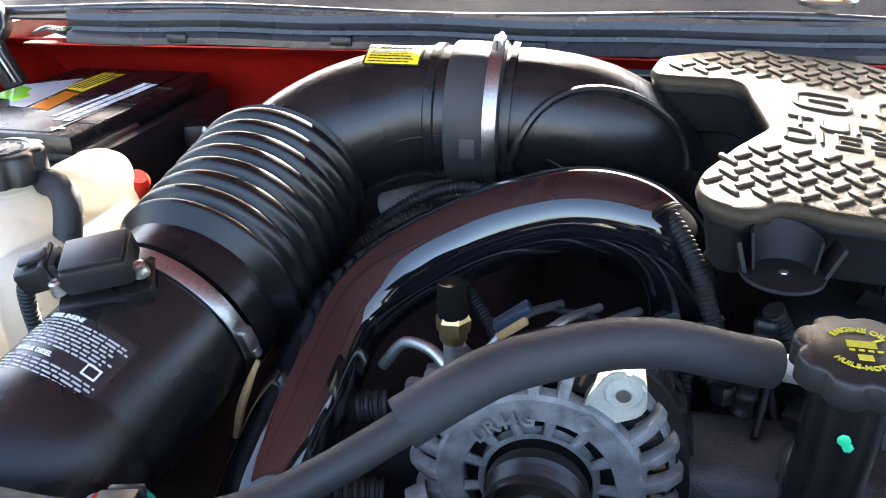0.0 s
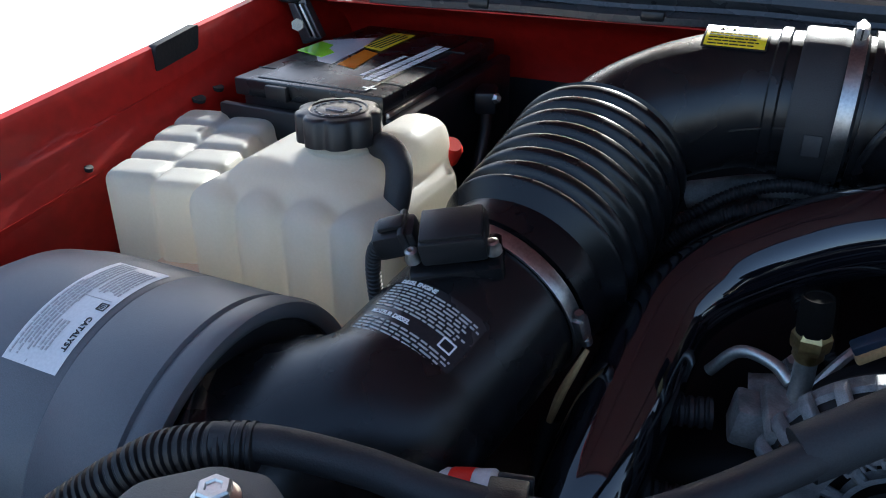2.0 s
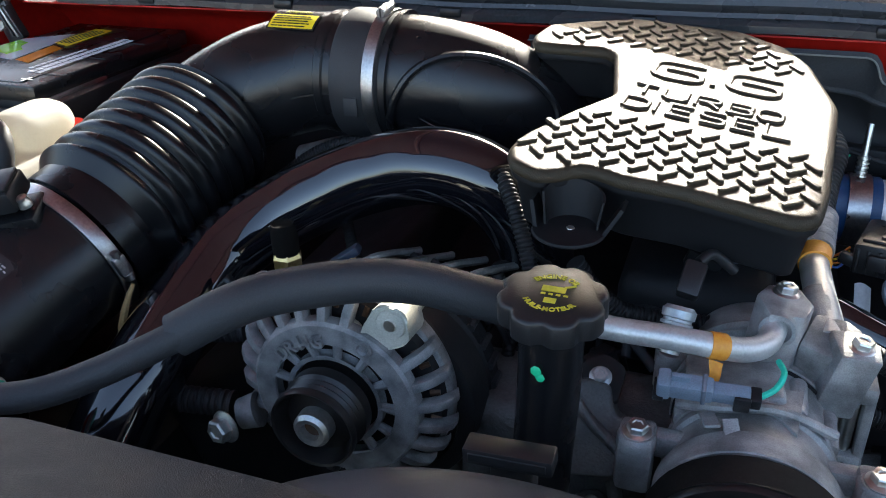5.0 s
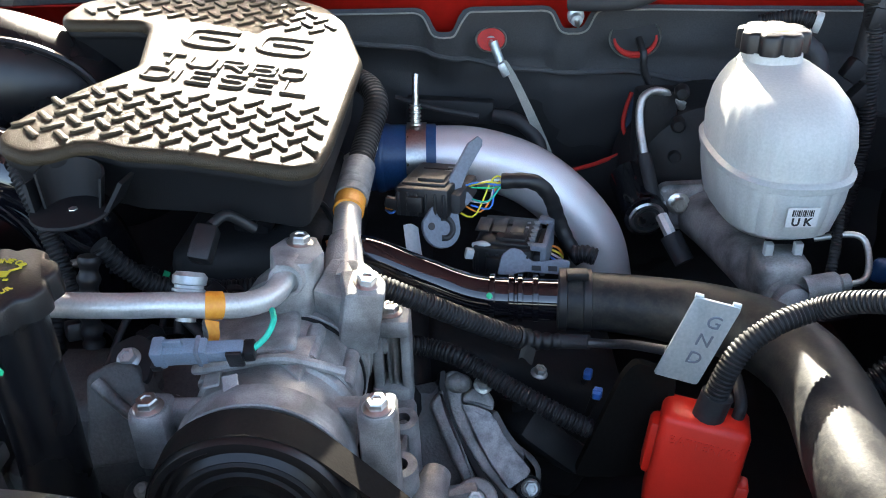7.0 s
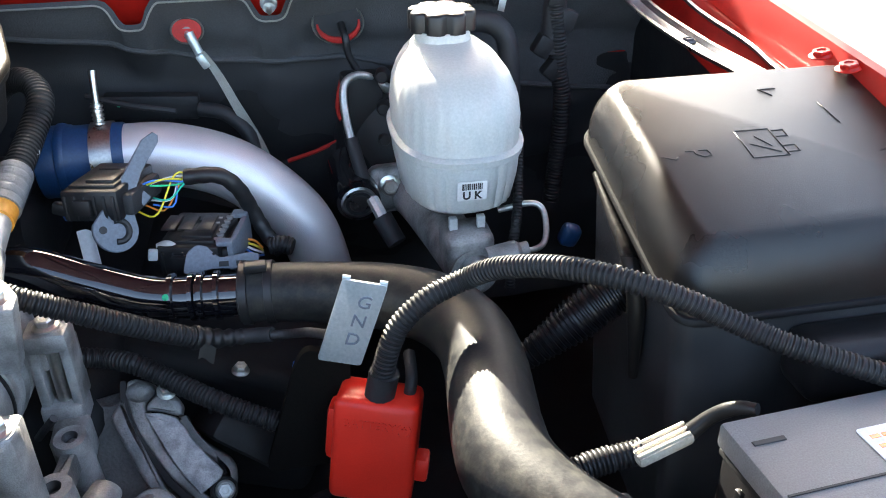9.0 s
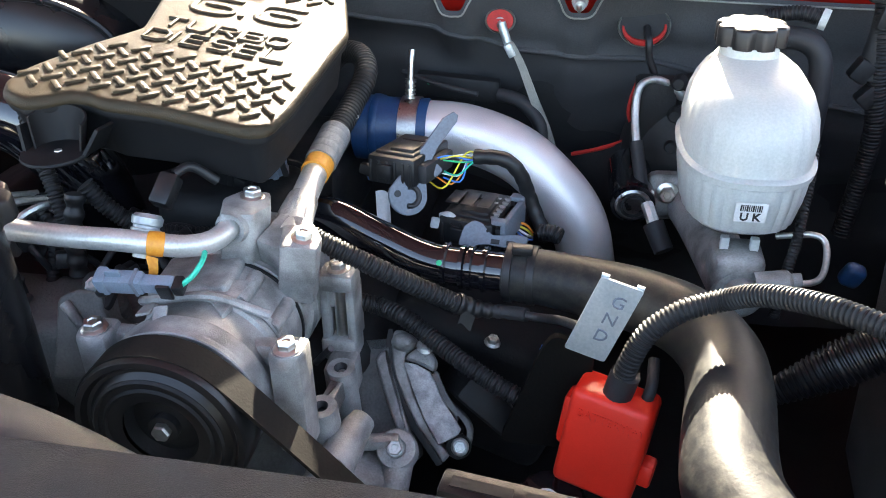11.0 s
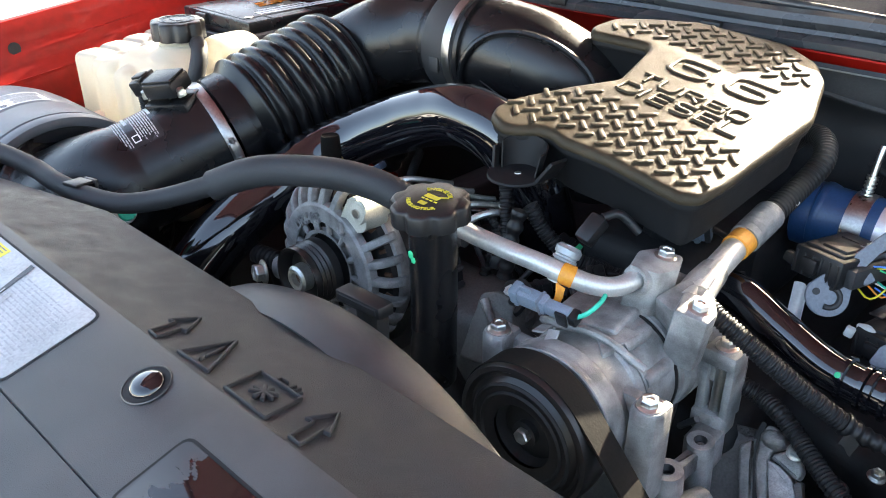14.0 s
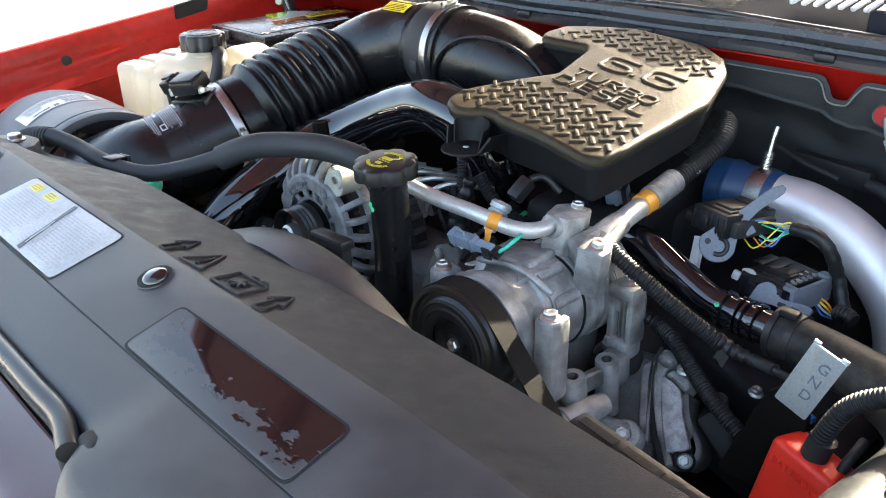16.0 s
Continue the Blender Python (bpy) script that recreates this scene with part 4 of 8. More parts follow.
for x, w in ((-0.604, 0.056), (-0.550, 0.056), (-0.497, 0.056), (-0.450, 0.050)):
    cells.append(box((w, 0.190, 0.226), pose(x, 0.608, 1.205), 0.024, 5))
cells.append(lathe([(0, 0.0), (0.062, 0.0), (0.056, 0.012), (0.040, 0.022), (0.032, 0.030), (0, 0.030)], (-0.508, 0.610, 1.318), (0, 0, 1), 40))
cells.append(cell(-0.470, 0.668, 0.064, 0.095, 1.10, 1.358, 0.026))
body = part("body", join(*cells), "tank_plastic", tank)
fuse = body.modifiers.new("fuse", "REMESH")
fuse.mode, fuse.voxel_size, fuse.use_smooth_shade = "VOXEL", 0.0032, True
ease = body.modifiers.new("ease", "SMOOTH")
ease.factor, ease.iterations = 0.5, 3
part("residue", box((0.30, 0.185, 0.04), pose(-0.560, 0.585, 1.195, 0, 0, 3), 0.015, 3), "coolant_stain", tank, "orange-stained lower shell")
cz = 1.345
part("neck", lathe([(0.031, 0), (0.031, 0.012), (0.033, 0.013), (0.033, 0.016), (0.030, 0.018), (0.030, 0.028)], (-0.508, 0.607, cz - 0.012), (0, 0, 1), 40), "tank_plastic", tank)
def lobed(r, n, d, z0, z1, at, axis=(0, 0, 1), segs=96, chamfer=0.003):
    """A grip cap with n shallow scallops."""
    bm = bmesh.new()
    q = Vector((0, 0, 1)).rotation_difference(Vector(axis).normalized())
    rings = []
    for k, (f, z) in enumerate(((1.0, z0), (1.0, z1 - chamfer), (0.97, z1 - chamfer * 0.4), (0.9, z1))):
        rings.append([bm.verts.new(Vector(at) + q @ Vector(((r - d * (0.5 + 0.5 * math.cos(n * a)) ** 3) * f * math.cos(a), (r - d * (0.5 + 0.5 * math.cos(n * a)) ** 3) * f * math.sin(a), z))) for a in [2 * math.pi * i / segs for i in range(segs)]])
    for a, b in zip(rings, rings[1:]):
        for i in range(segs):
            bm.faces.new((a[i], a[(i + 1) % segs], b[(i + 1) % segs], b[i]))
    bm.faces.new(rings[0][::-1])
    bm.faces.new(rings[-1])
    bmesh.ops.recalc_face_normals(bm, faces=bm.faces)
    return bm


cap = part("cap", lobed(0.040, 9, 0.004, 0.0, 0.027, (-0.508, 0.605, cz + 0.011)), "black_plastic", tank, "black ridged pressure cap")
part("dial", lathe([(0.025, 0.0318), (0.027, 0.033), (0.029, 0.0318)], (-0.508, 0.605, cz + 0.006), (0, 0, 1), 40), "black_plastic", cap)
part("symbol", join(box((0.018, 0.009, 0.0006), pose(-0.508, 0.602, cz + 0.0385)), *[box((0.005, 0.002, 0.0006), pose(-0.508 + 0.021 * math.cos(a), 0.605 + 0.021 * math.sin(a), cz + 0.0385, 0, 0, math.degrees(a) + 90)) for a in [0.4 * i for i in range(16)]]), "lever_grey", cap)
oh = thing("overflow_hose", (-0.46, 0.60, 1.33), "black rubber overflow hose curving off the tank", "hose")
part("hose", sweep([(-0.475, 0.615, 1.350), (-0.458, 0.607, 1.352), (-0.442, 0.597, 1.342), (-0.438, 0.585, 1.315), (-0.445, 0.572, 1.27), (-0.45, 0.56, 1.2)], 0.0125, 20, 0.005), "rubber", oh)
solid("hose_fitting", lathe([(0, 0), (0.010, 0), (0.013, 0.006), (0.013, 0.022), (0.009, 0.028), (0, 0.028)], (-0.452, 0.712, 1.305), (0.3, -0.2, 0.5), 16), "red_plastic", "red plastic fitting behind the coolant tank", "fitting")
solid("tank_clip", box((0.045, 0.004, 0.014), pose(-0.56, 0.478, 1.236, 0, 12, -8), 0.001), "galvanized", "thin galvanized clip at the tank foot", "clip")

# battery in its tray
bat = thing("battery", (-0.652, 0.915, 1.15), "black car battery with bright stickers on its lid", "battery")
part("case", box((0.196, 0.30, 0.15), pose(-0.652, 0.915, 1.255), 0.004), "black_plastic", bat)
part("lid", box((0.206, 0.318, 0.022), pose(-0.652, 0.915, 1.336), 0.003), "lid_gloss", bat)
part("lid_step", prism(rect(0.15, 0.30, 0.004, -0.652, 0.915), 1.345, 1.3485, bevel=0.001), "lid_gloss", bat)
for y in (0.83, 0.915, 1.0):
    part("lid_seam", box((0.204, 0.0012, 0.0012), pose(-0.652, y - 0.025, 1.3475)), "ink_black", bat)
part("handle", box((0.03, 0.008, 0.018), pose(-0.69, 0.753, 1.335), 0.002), "black_plastic", bat)
st = part("sticker", prism([(-0.756, 0.953), (-0.735, 0.90), (-0.700, 0.855), (-0.676, 0.85), (-0.684, 0.94), (-0.698, 1.0)], 1.3487, 1.3492), "sticker_gloss", bat, "white, lime and orange sticker")
part("lime_field", prism([(-0.756, 0.889), (-0.706, 0.872), (-0.704, 0.900), (-0.722, 0.915), (-0.728, 0.935), (-0.754, 0.945)], 1.3492, 1.3496), "lime", st)
part("orange_field", prism([(-0.668, 0.850), (-0.638, 0.842), (-0.649, 0.919), (-0.676, 0.93)], 1.3492, 1.3496), "orange_ink", st)
part("yellow_field", prism([(-0.686, 0.944), (-0.652, 0.931), (-0.653, 1.031), (-0.689, 1.036)], 1.3492, 1.3496), "yellow", st)
part("print", bars(4, 0.08, 0.007, 0.0028, pose(-0.670, 0.985, 1.3499, 0, 0, 88), seed=11, word=0.01), "ink_black", st)
part("white_print", join(bars(2, 0.20, 0.013, 0.0095, pose(-0.590, 0.905, 1.3492, 0, 0, 88), seed=12, word=0.009, gap=0.5), bars(1, 0.12, 0.013, 0.006, pose(-0.612, 0.88, 1.3492, 0, 0, 88), seed=14, word=0.007, gap=0.6)), "ink_white", bat)
part("plus_mark", join(box((0.018, 0.003, 0.0006), pose(-0.578, 0.777, 1.349)), box((0.003, 0.018, 0.0006), pose(-0.578, 0.777, 1.349))), "ink_grey", bat)
tray = thing("battery_holder", (-0.65, 0.9, 1.2), "black plastic battery holder box", "battery tray")
part("front_wall", box((0.225, 0.012, 0.13), pose(-0.652, 0.742, 1.255), 0.003), "black_plastic", tray)
part("side_wall", box((0.02, 0.33, 0.15), pose(-0.535, 0.915, 1.25), 0.005), "black_plastic", tray)
part("side_strip", box((0.006, 0.12, 0.012), pose(-0.5465, 0.82, 1.322), 0.002), "band_steel", tray)
cl = thing("battery_cable_clamp", (-0.505, 0.96, 1.29), "black cable clamp with a zinc nut on the battery side", "cable clamp")
part("block", box((0.03, 0.05, 0.03), pose(-0.512, 0.96, 1.295, 0, 0, 20), 0.006), "black_plastic", cl)
part("nut", lathe([(0, 0), (0.007, 0), (0.007, 0.012), (0.004, 0.016), (0, 0.016)], (-0.50, 0.95, 1.30), (0.8, -0.5, 0.2), 6), "zinc", cl, smooth=False)
part("strap", sweep([(-0.512, 0.96, 1.29), (-0.50, 0.93, 1.26), (-0.50, 0.90, 1.2), (-0.5, 0.88, 1.1)], 0.008, 10, 0.008), "wire_black", cl)

# ---- middle: engine cover, alternator, compressor, fan shroud ----
def cover_z(x, y):
    return 1.352 - 0.09 * (x - 0.33) + 0.17 * (y - 0.621)


def inset_of(o, d, r=0.008):
    """The outline with every side moved in by d, its corners rounded."""
    out = []
    for i in range(len(o)):
        p, a, b = Vector(o[i]), Vector(o[i - 1]), Vector(o[(i + 1) % len(o)])
        e, f = (p - a).normalized(), (b - p).normalized()
        n1, n2 = Vector((-e.y, e.x)), Vector((-f.y, f.x))
        out.append(p + (n1 + n2) * d / max(0.4, 1 + n1.dot(n2)))
    return rounded(out, r, 4)


OUT = [(0.091, 0.640), (0.100, 0.620), (0.124, 0.610), (0.140, 0.616), (0.157, 0.631), (0.173, 0.632), (0.190, 0.626), (0.24, 0.627), (0.330, 0.614), (0.347, 0.624), (0.354, 0.660),
       (0.365, 0.815), (0.340, 0.900), (0.316, 0.935), (0.268, 0.961), (0.156, 0.957), (0.104, 0.932), (0.064, 0.906), (0.054, 0.868), (0.064, 0.850), (0.136, 0.862), (0.147, 0.852), (0.161, 0.770), (0.127, 0.722), (0.097, 0.668)]
cov = thing("engine_cover", (0.22, 0.78, 1.3), "bronze-grey textured engine cover with raised tread and lettering", "engine cover")
def ring_stack(rings):
    """Lofts outlines of equal count, each lifted to the cover's slope."""
    bm = bmesh.new()
    loops = [[bm.verts.new((x, y, cover_z(x, y) + h)) for x, y in o] for o, h in rings]
    n = len(loops[0])
    for p, q in zip(loops, loops[1:]):
        for i in range(n):
            bm.faces.new((p[i], p[(i + 1) % n], q[(i + 1) % n], q[i]))
    bm.faces.new(loops[0])
    bm.faces.new(loops[-1][::-1])
    bmesh.ops.recalc_face_normals(bm, faces=bm.faces)
    return bm
part("top_plate", ring_stack([(inset_of(OUT, d), h) for d, h in ((0.008, 0.0), (0.0045, -0.0005), (0.0018, -0.0024), (0.0004, -0.0052), (0.0, -0.008), (0.001, -0.0105), (0.004, -0.0115))]), "cover_paint", cov)
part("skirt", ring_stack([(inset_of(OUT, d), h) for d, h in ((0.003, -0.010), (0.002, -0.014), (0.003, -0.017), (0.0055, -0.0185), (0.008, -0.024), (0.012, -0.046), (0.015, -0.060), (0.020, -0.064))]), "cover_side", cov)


def on_cover(x, y, lift=0.0):
    return Vector((x, y, cover_z(x, y) + lift))


def ridge(pts, w, h, closed=False):
    """A low raised stroke with rounded shoulders along a line on the cover."""
    P = [Vector(p) for p in pts]
    n = len(P)
    prof = [(-0.54, -0.0008), (-0.44, h * 0.50), (-0.32, h * 0.85), (-0.14, h), (0.14, h), (0.32, h * 0.85), (0.44, h * 0.50), (0.54, -0.0008)]
    bm = bmesh.new()
    rows = []
    for i in range(n):
        a = P[i - 1] if (closed or i > 0) else None
        b = P[(i + 1) % n] if (closed or i < n - 1) else None
        e = (P[i] - a).normalized() if a is not None else (b - P[i]).normalized()
        f = (b - P[i]).normalized() if b is not None else e
        n1, n2 = Vector((-e.y, e.x)), Vector((-f.y, f.x))
        m = (n1 + n2) / max(0.5, 1 + n1.dot(n2))
        rows.append([bm.verts.new(on_cover(P[i].x + m.x * k * w, P[i].y + m.y * k * w, z)) for k, z in prof])
    for i in range(n if closed else n - 1):
        a, b = rows[i], rows[(i + 1) % n]
        for k in range(len(prof) - 1):
            bm.faces.new((a[k], a[k + 1], b[k + 1], b[k]))
    if not closed:
        bm.faces.new(rows[0][::-1])
        bm.faces.new(rows[-1])
    bmesh.ops.recalc_face_normals(bm, faces=bm.faces)
    return bm


def tread(x, y, ang, length=0.0190):
    o = rounded([(-length / 2, -0.0027), (length / 2, -0.0027), (length / 2, 0.0027), (-length / 2, 0.0027)], 0.0024, 3)
    bm = prism(o, -0.001, 0.0020, bevel=0.0011, segs=2)
    m = frame_of((x, y, cover_z(x, y)), (math.cos(ang), math.sin(ang), -0.09 * math.cos(ang) + 0.17 * math.sin(ang)), (0.09, -0.17, 1))
    bm.transform(m)
    return bm


def inside(x, y, poly):
    hit = False
    for i in range(len(poly)):
        (x1, y1), (x2, y2) = poly[i - 1], poly[i]
        if (y1 > y) != (y2 > y) and x < (x2 - x1) * (y - y1) / (y2 - y1) + x1:
            hit = not hit
    return hit


FRONT = [(0.340, 0.630), (0.342, 0.718), (0.25, 0.728), (0.17, 0.737), (0.145, 0.725), (0.098, 0.668), (0.104, 0.640), (0.13, 0.634), (0.158, 0.650), (0.19, 0.643), (0.25, 0.636)]
REAR = [(0.30, 0.862), (0.335, 0.866), (0.332, 0.897), (0.308, 0.925), (0.262, 0.949), (0.16, 0.945), (0.108, 0.919), (0.076, 0.900), (0.074, 0.872), (0.14, 0.880), (0.22, 0.868)]
for region, ox, oy in ((FRONT, 0.325, 0.636), (REAR, 0.313, 0.870)):
    for j in range(-2, 8):
        for i in range(-2, 12):
            for half, ang in ((0.0, 38), (0.5, -44)):
                p, q = i + half, j + half
                x, y = ox - 0.0244 * p + 0.0013 * q, oy + 0.0023 * p + 0.0247 * q
                if inside(x, y, region):
                    part("tread_bar", tread(x, y, radians(ang)), "cover_paint", cov)

# raised rounded lettering, letter by letter: strokes in a unit cell
GLYPHS = {
    "6": [[(1, 1), (0.28, 1), (0.08, 0.92), (0, 0.78), (0, 0.22), (0.08, 0.08), (0.28, 0), (0.72, 0), (0.92, 0.08), (1, 0.2), (1, 0.38), (0.92, 0.5), (0.75, 0.56), (0.24, 0.56)]],
    "T": [[(0, 1), (1, 1)], [(0.5, 0.9), (0.5, 0)]],
    "U": [[(0, 1), (0, 0.22), (0.2, 0), (0.8, 0), (1, 0.22), (1, 1)]],
    "R": [[(0, 0), (0, 1), (0.8, 1), (1, 0.86), (1, 0.62), (0.8, 0.48), (0.14, 0.48)], [(0.55, 0.42), (1, 0)]],
    "B": [[(0.14, 0.52), (0.82, 0.52), (1, 0.64), (1, 0.88), (0.82, 1), (0, 1), (0, 0), (0.82, 0), (1, 0.14), (1, 0.38), (0.86, 0.46)]],
    "O": [[(0, 0.22), (0.2, 0), (0.8, 0), (1, 0.22), (1, 0.78), (0.8, 1), (0.2, 1), (0, 0.78), (0, 0.24)]],
    "D": [[(0, 0.02), (0, 1), (0.72, 1), (1, 0.76), (1, 0.24), (0.72, 0), (0.1, 0)]],
    "I": [[(0.5, 1), (0.5, 0)]],
    "E": [[(1, 1), (0, 1), (0, 0), (1, 0)], [(0.14, 0.5), (0.9, 0.5)]],
    "S": [[(1, 1), (0.2, 1), (0, 0.88), (0, 0.62), (0.2, 0.5), (0.8, 0.5), (1, 0.38), (1, 0.12), (0.8, 0), (0, 0)]],
    "L": [[(0, 1), (0, 0), (1, 0)]],
}
def cover_letter(ch, x0, x1, y0, h, w):
    """One letter between x0 and x1, its foot at y0; its line runs down to the right."""
    k = w / 2
    strokes_of = []
    for line in GLYPHS[ch]:
        strokes_of.append(ridge([(x0 + k + (x1 - x0 - w) * u + 0.10 * (v * h), y0 - 0.11 * (x1 - x0) * u + k + (h - w) * v) for u, v in line], w, 0.0020))
    part("lettering", join(*strokes_of), "cover_paint", cov)
for ch, x0, x1, y0 in (("6", 0.186, 0.240, 0.816), ("6", 0.259, 0.313, 0.811)):
    cover_letter(ch, x0, x1, y0, 0.042, 0.0066)
part("lettering", ridge([(0.246, 0.8165), (0.2515, 0.816)], 0.006, 0.0020), "cover_paint", cov)
for ch, x0, x1 in (("T", 0.175, 0.201), ("U", 0.204, 0.230), ("R", 0.234, 0.260), ("B", 0.264, 0.289), ("O", 0.291, 0.316)):
    cover_letter(ch, x0, x1, 0.776 - 0.12 * (x0 - 0.175), 0.0225, 0.0042)
for ch, x0, x1 in (("D", 0.170, 0.197), ("I", 0.197, 0.207), ("E", 0.212, 0.237), ("S", 0.241, 0.266), ("E", 0.270, 0.294), ("L", 0.298, 0.324)):
    cover_letter(ch, x0, x1, 0.746 - 0.10 * (x0 - 0.170), 0.0245, 0.0042)

# front foot of the cover: concave screw pocket, two flaring ribs and the bolted disc
F = Vector((0.157, 0.598, 1.3245))
part("foot_disc", lathe([(0.0075, 0), (0.0295, 0), (0.0310, 0.0018), (0.0300, 0.0038), (0.0075, 0.0038)], F, (0, -0.05, 1), 44), "cover_side", cov)
part("foot_hole", lathe([(0, 0), (0.0085, 0), (0.0085, 0.001), (0, 0.001)], F + Vector((0, 0, 0.0022)), (0, -0.05, 1), 20), "engine_black", cov)
part("foot_bolt", lathe([(0, 0.0040), (0.0035, 0.0040), (0.0040, 0.0028)], F + Vector((0.001, 0.001, 0)), (0, -0.05, 1), 6), "zinc", cov, smooth=False)
def pocket_at(u, v):
    """The pocket's wall: a half round behind the disc that widens towards the plate."""
    a = radians(-8 + 196 * u)
    r = 0.0225 + 0.0035 * v
    x, y = F.x + 0.001 + r * math.cos(a), F.y + 0.003 + 0.005 * v + r * math.sin(a) * (0.92 + 0.05 * v)
    return Vector((x, y, F.z + 0.002 + (cover_z(x, y) - 0.011 - F.z - 0.002) * v))
part("foot_wall", thicken(grid_sheet(24, 6, pocket_at), 0.002), "cover_side", cov)
for dx, lean in ((-0.0255, -0.006), (0.0275, 0.013)):
    def rib_at(u, v, dx=dx, lean=lean):
        return Vector((F.x + dx + lean * v, F.y - 0.006 + 0.034 * u + 0.008 * v * (1 - u), F.z + 0.003 + 0.0215 * v - 0.002 * u))
    part("foot_rib", thicken(grid_sheet(4, 4, rib_at), 0.0032), "cover_side", cov)

# alternator
AC = Vector((-0.006, 0.470, 1.207))
AK = 1.12                                               # size of the housing
alt = thing("alternator", (0.003, 0.52, 1.207), "cast aluminium alternator with slotted front housing", "alternator")
def alt_ring(name, prof, mat, parent=None, label="", segs=64):
    return part(name, lathe([(r * AK, h) for r, h in prof], AC, (0, 1, 0), segs), mat, parent or alt, label)
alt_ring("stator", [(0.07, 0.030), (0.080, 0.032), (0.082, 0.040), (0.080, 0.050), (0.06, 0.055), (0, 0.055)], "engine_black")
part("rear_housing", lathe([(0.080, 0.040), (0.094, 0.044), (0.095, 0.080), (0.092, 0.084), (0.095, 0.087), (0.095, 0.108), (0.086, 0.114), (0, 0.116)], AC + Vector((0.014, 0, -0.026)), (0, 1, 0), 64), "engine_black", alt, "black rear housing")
for i in range(9):
    q = radians(62 - 12 * i)
    d = Vector((math.cos(q), 0, math.sin(q)))
    part("rear_fin", sweep([AC + Vector((0.014, 0.087, -0.026)) + d * 0.096, AC + Vector((0.014, 0.106, -0.026)) + d * 0.096], 0.0040, 8, 0.006), "steel_dark", alt)
alt_ring("inner_rim", [(0.0385, 0.0), (0.0345, 0.001), (0.0335, 0.008), (0.0385, 0.010)], "alt_alu")
alt_ring("face_ring", [(0.0480, 0.0005), (0.0490, -0.0008), (0.0640, -0.0010), (0.0665, 0.0015), (0.0675, 0.010), (0.0480, 0.010)], "alt_alu")
alt_ring("rim_ring", [(0.0805, 0.026), (0.0840, 0.028), (0.0850, 0.036), (0.0830, 0.042), (0.078, 0.040), (0.078, 0.028)], "alt_alu")
# added black cone stands in for the shade between the fins
alt_ring("slot_shade", [(0.0, 0.018), (0.078, 0.020), (0.083, 0.036)], "engine_black", segs=40)
c = AC
def fin(d, r0, r1, r2, w):
    """A cast fin that runs out along d and turns over the shoulder."""
    t = Vector((0, 1, 0)).cross(d)
    bm = bmesh.new()
    rows = []
    for r, y, h in ((r0, 0.0005, 0.010), (r1 - 0.010, 0.004, 0.010), (r1 - 0.002, 0.009, 0.010), (r2, 0.019, 0.010), (r2 + 0.001, 0.028, 0.006)):
        mid = c + d * r * AK + Vector((0, y, 0))
        back = c + d * (r * AK - 0.003) + Vector((0, y + h, 0))
        rows.append([bm.verts.new(mid - t * w * 0.42), bm.verts.new(mid + t * w * 0.42), bm.verts.new(back + t * w * 0.55), bm.verts.new(back - t * w * 0.55)])
    for p, q in zip(rows, rows[1:]):
        for i in range(4):
            bm.faces.new((p[i], p[(i + 1) % 4], q[(i + 1) % 4], q[i]))
    bm.faces.new(rows[0])
    bm.faces.new(rows[-1][::-1])
    bmesh.ops.recalc_face_normals(bm, faces=bm.faces)
    bmesh.ops.bevel(bm, geom=list(bm.edges), offset=0.0012, segments=2, profile=0.5, affect="EDGES")
    return bm
for i in range(24):
    a = 2 * math.pi * (i + 0.3) / 24
    d = Vector((math.cos(a), 0, math.sin(a)))
    if not (0.82 < a < 1.22):
        part("outer_fin", fin(d, 0.0640, 0.0830, 0.0885, 0.0094), "alt_alu", alt)
for i in range(13):
    a = 2 * math.pi * i / 13
    d = Vector((math.cos(a), 0, math.sin(a)))
    part("inner_spoke", sweep([c + d * 0.0365 * AK + Vector((0, 0.0035, 0)), c + d * 0.0495 * AK + Vector((0, 0.0035, 0))], [0.0036, 0.0046], 8, 0.006), "alt_alu", alt)
a = radians(62)
part("screw_eye", lathe([(0.0035, -0.001), (0.0050, -0.003), (0.0078, -0.0025), (0.0082, 0.006), (0.0035, 0.006)], c + Vector((math.cos(a), 0, math.sin(a))) * 0.058 * AK, (0, 1, 0), 16), "alt_alu", alt)
txt = words("DR44G", 0.0165, None, 0.0024, bold=0.0004)
for v in txt.verts:
    a = math.radians(118) - v.co.x / 0.0600
    v.co = c + Vector((math.cos(a) * (0.0575 + v.co.y), -0.0016 - v.co.z, math.sin(a) * (0.0575 + v.co.y)))
bmesh.ops.recalc_face_normals(txt, faces=txt.faces)
part("lettering", txt, "alt_alu", alt, smooth=False)
def teardrop(pts, y0, y1):
    """A flat-faced cast lug lying in the plane across y."""
    bm = prism(rounded(pts, 0.012, 4), 0, y1 - y0, Matrix(((1, 0, 0, 0), (0, 0, 1, y0), (0, 1, 0, 0), (0, 0, 0, 1))))
    bmesh.ops.bevel(bm, geom=[e for e in bm.edges if e.calc_face_angle(0) > 0.9], offset=0.003, segments=2, profile=0.5, affect="EDGES")
    return bm
for i in range(40):
    q = 2 * math.pi * i / 40
    d = Vector((math.cos(q), 0, math.sin(q)))
    part("winding", sweep([c + d * 0.0705 * AK + Vector((0, 0.0185, 0)), c + d * 0.078 * AK + Vector((0, 0.0205, 0))], 0.0026, 6, 0.006), "winding", alt)
ear = part("ear", teardrop([(0.018, 1.268), (0.038, 1.260), (0.064, 1.272), (0.060, 1.301), (0.040, 1.306), (0.030, 1.292)], 0.476, 0.500), "cast_sunlit", alt, "mounting ear with sunlight painted into its cream tone")
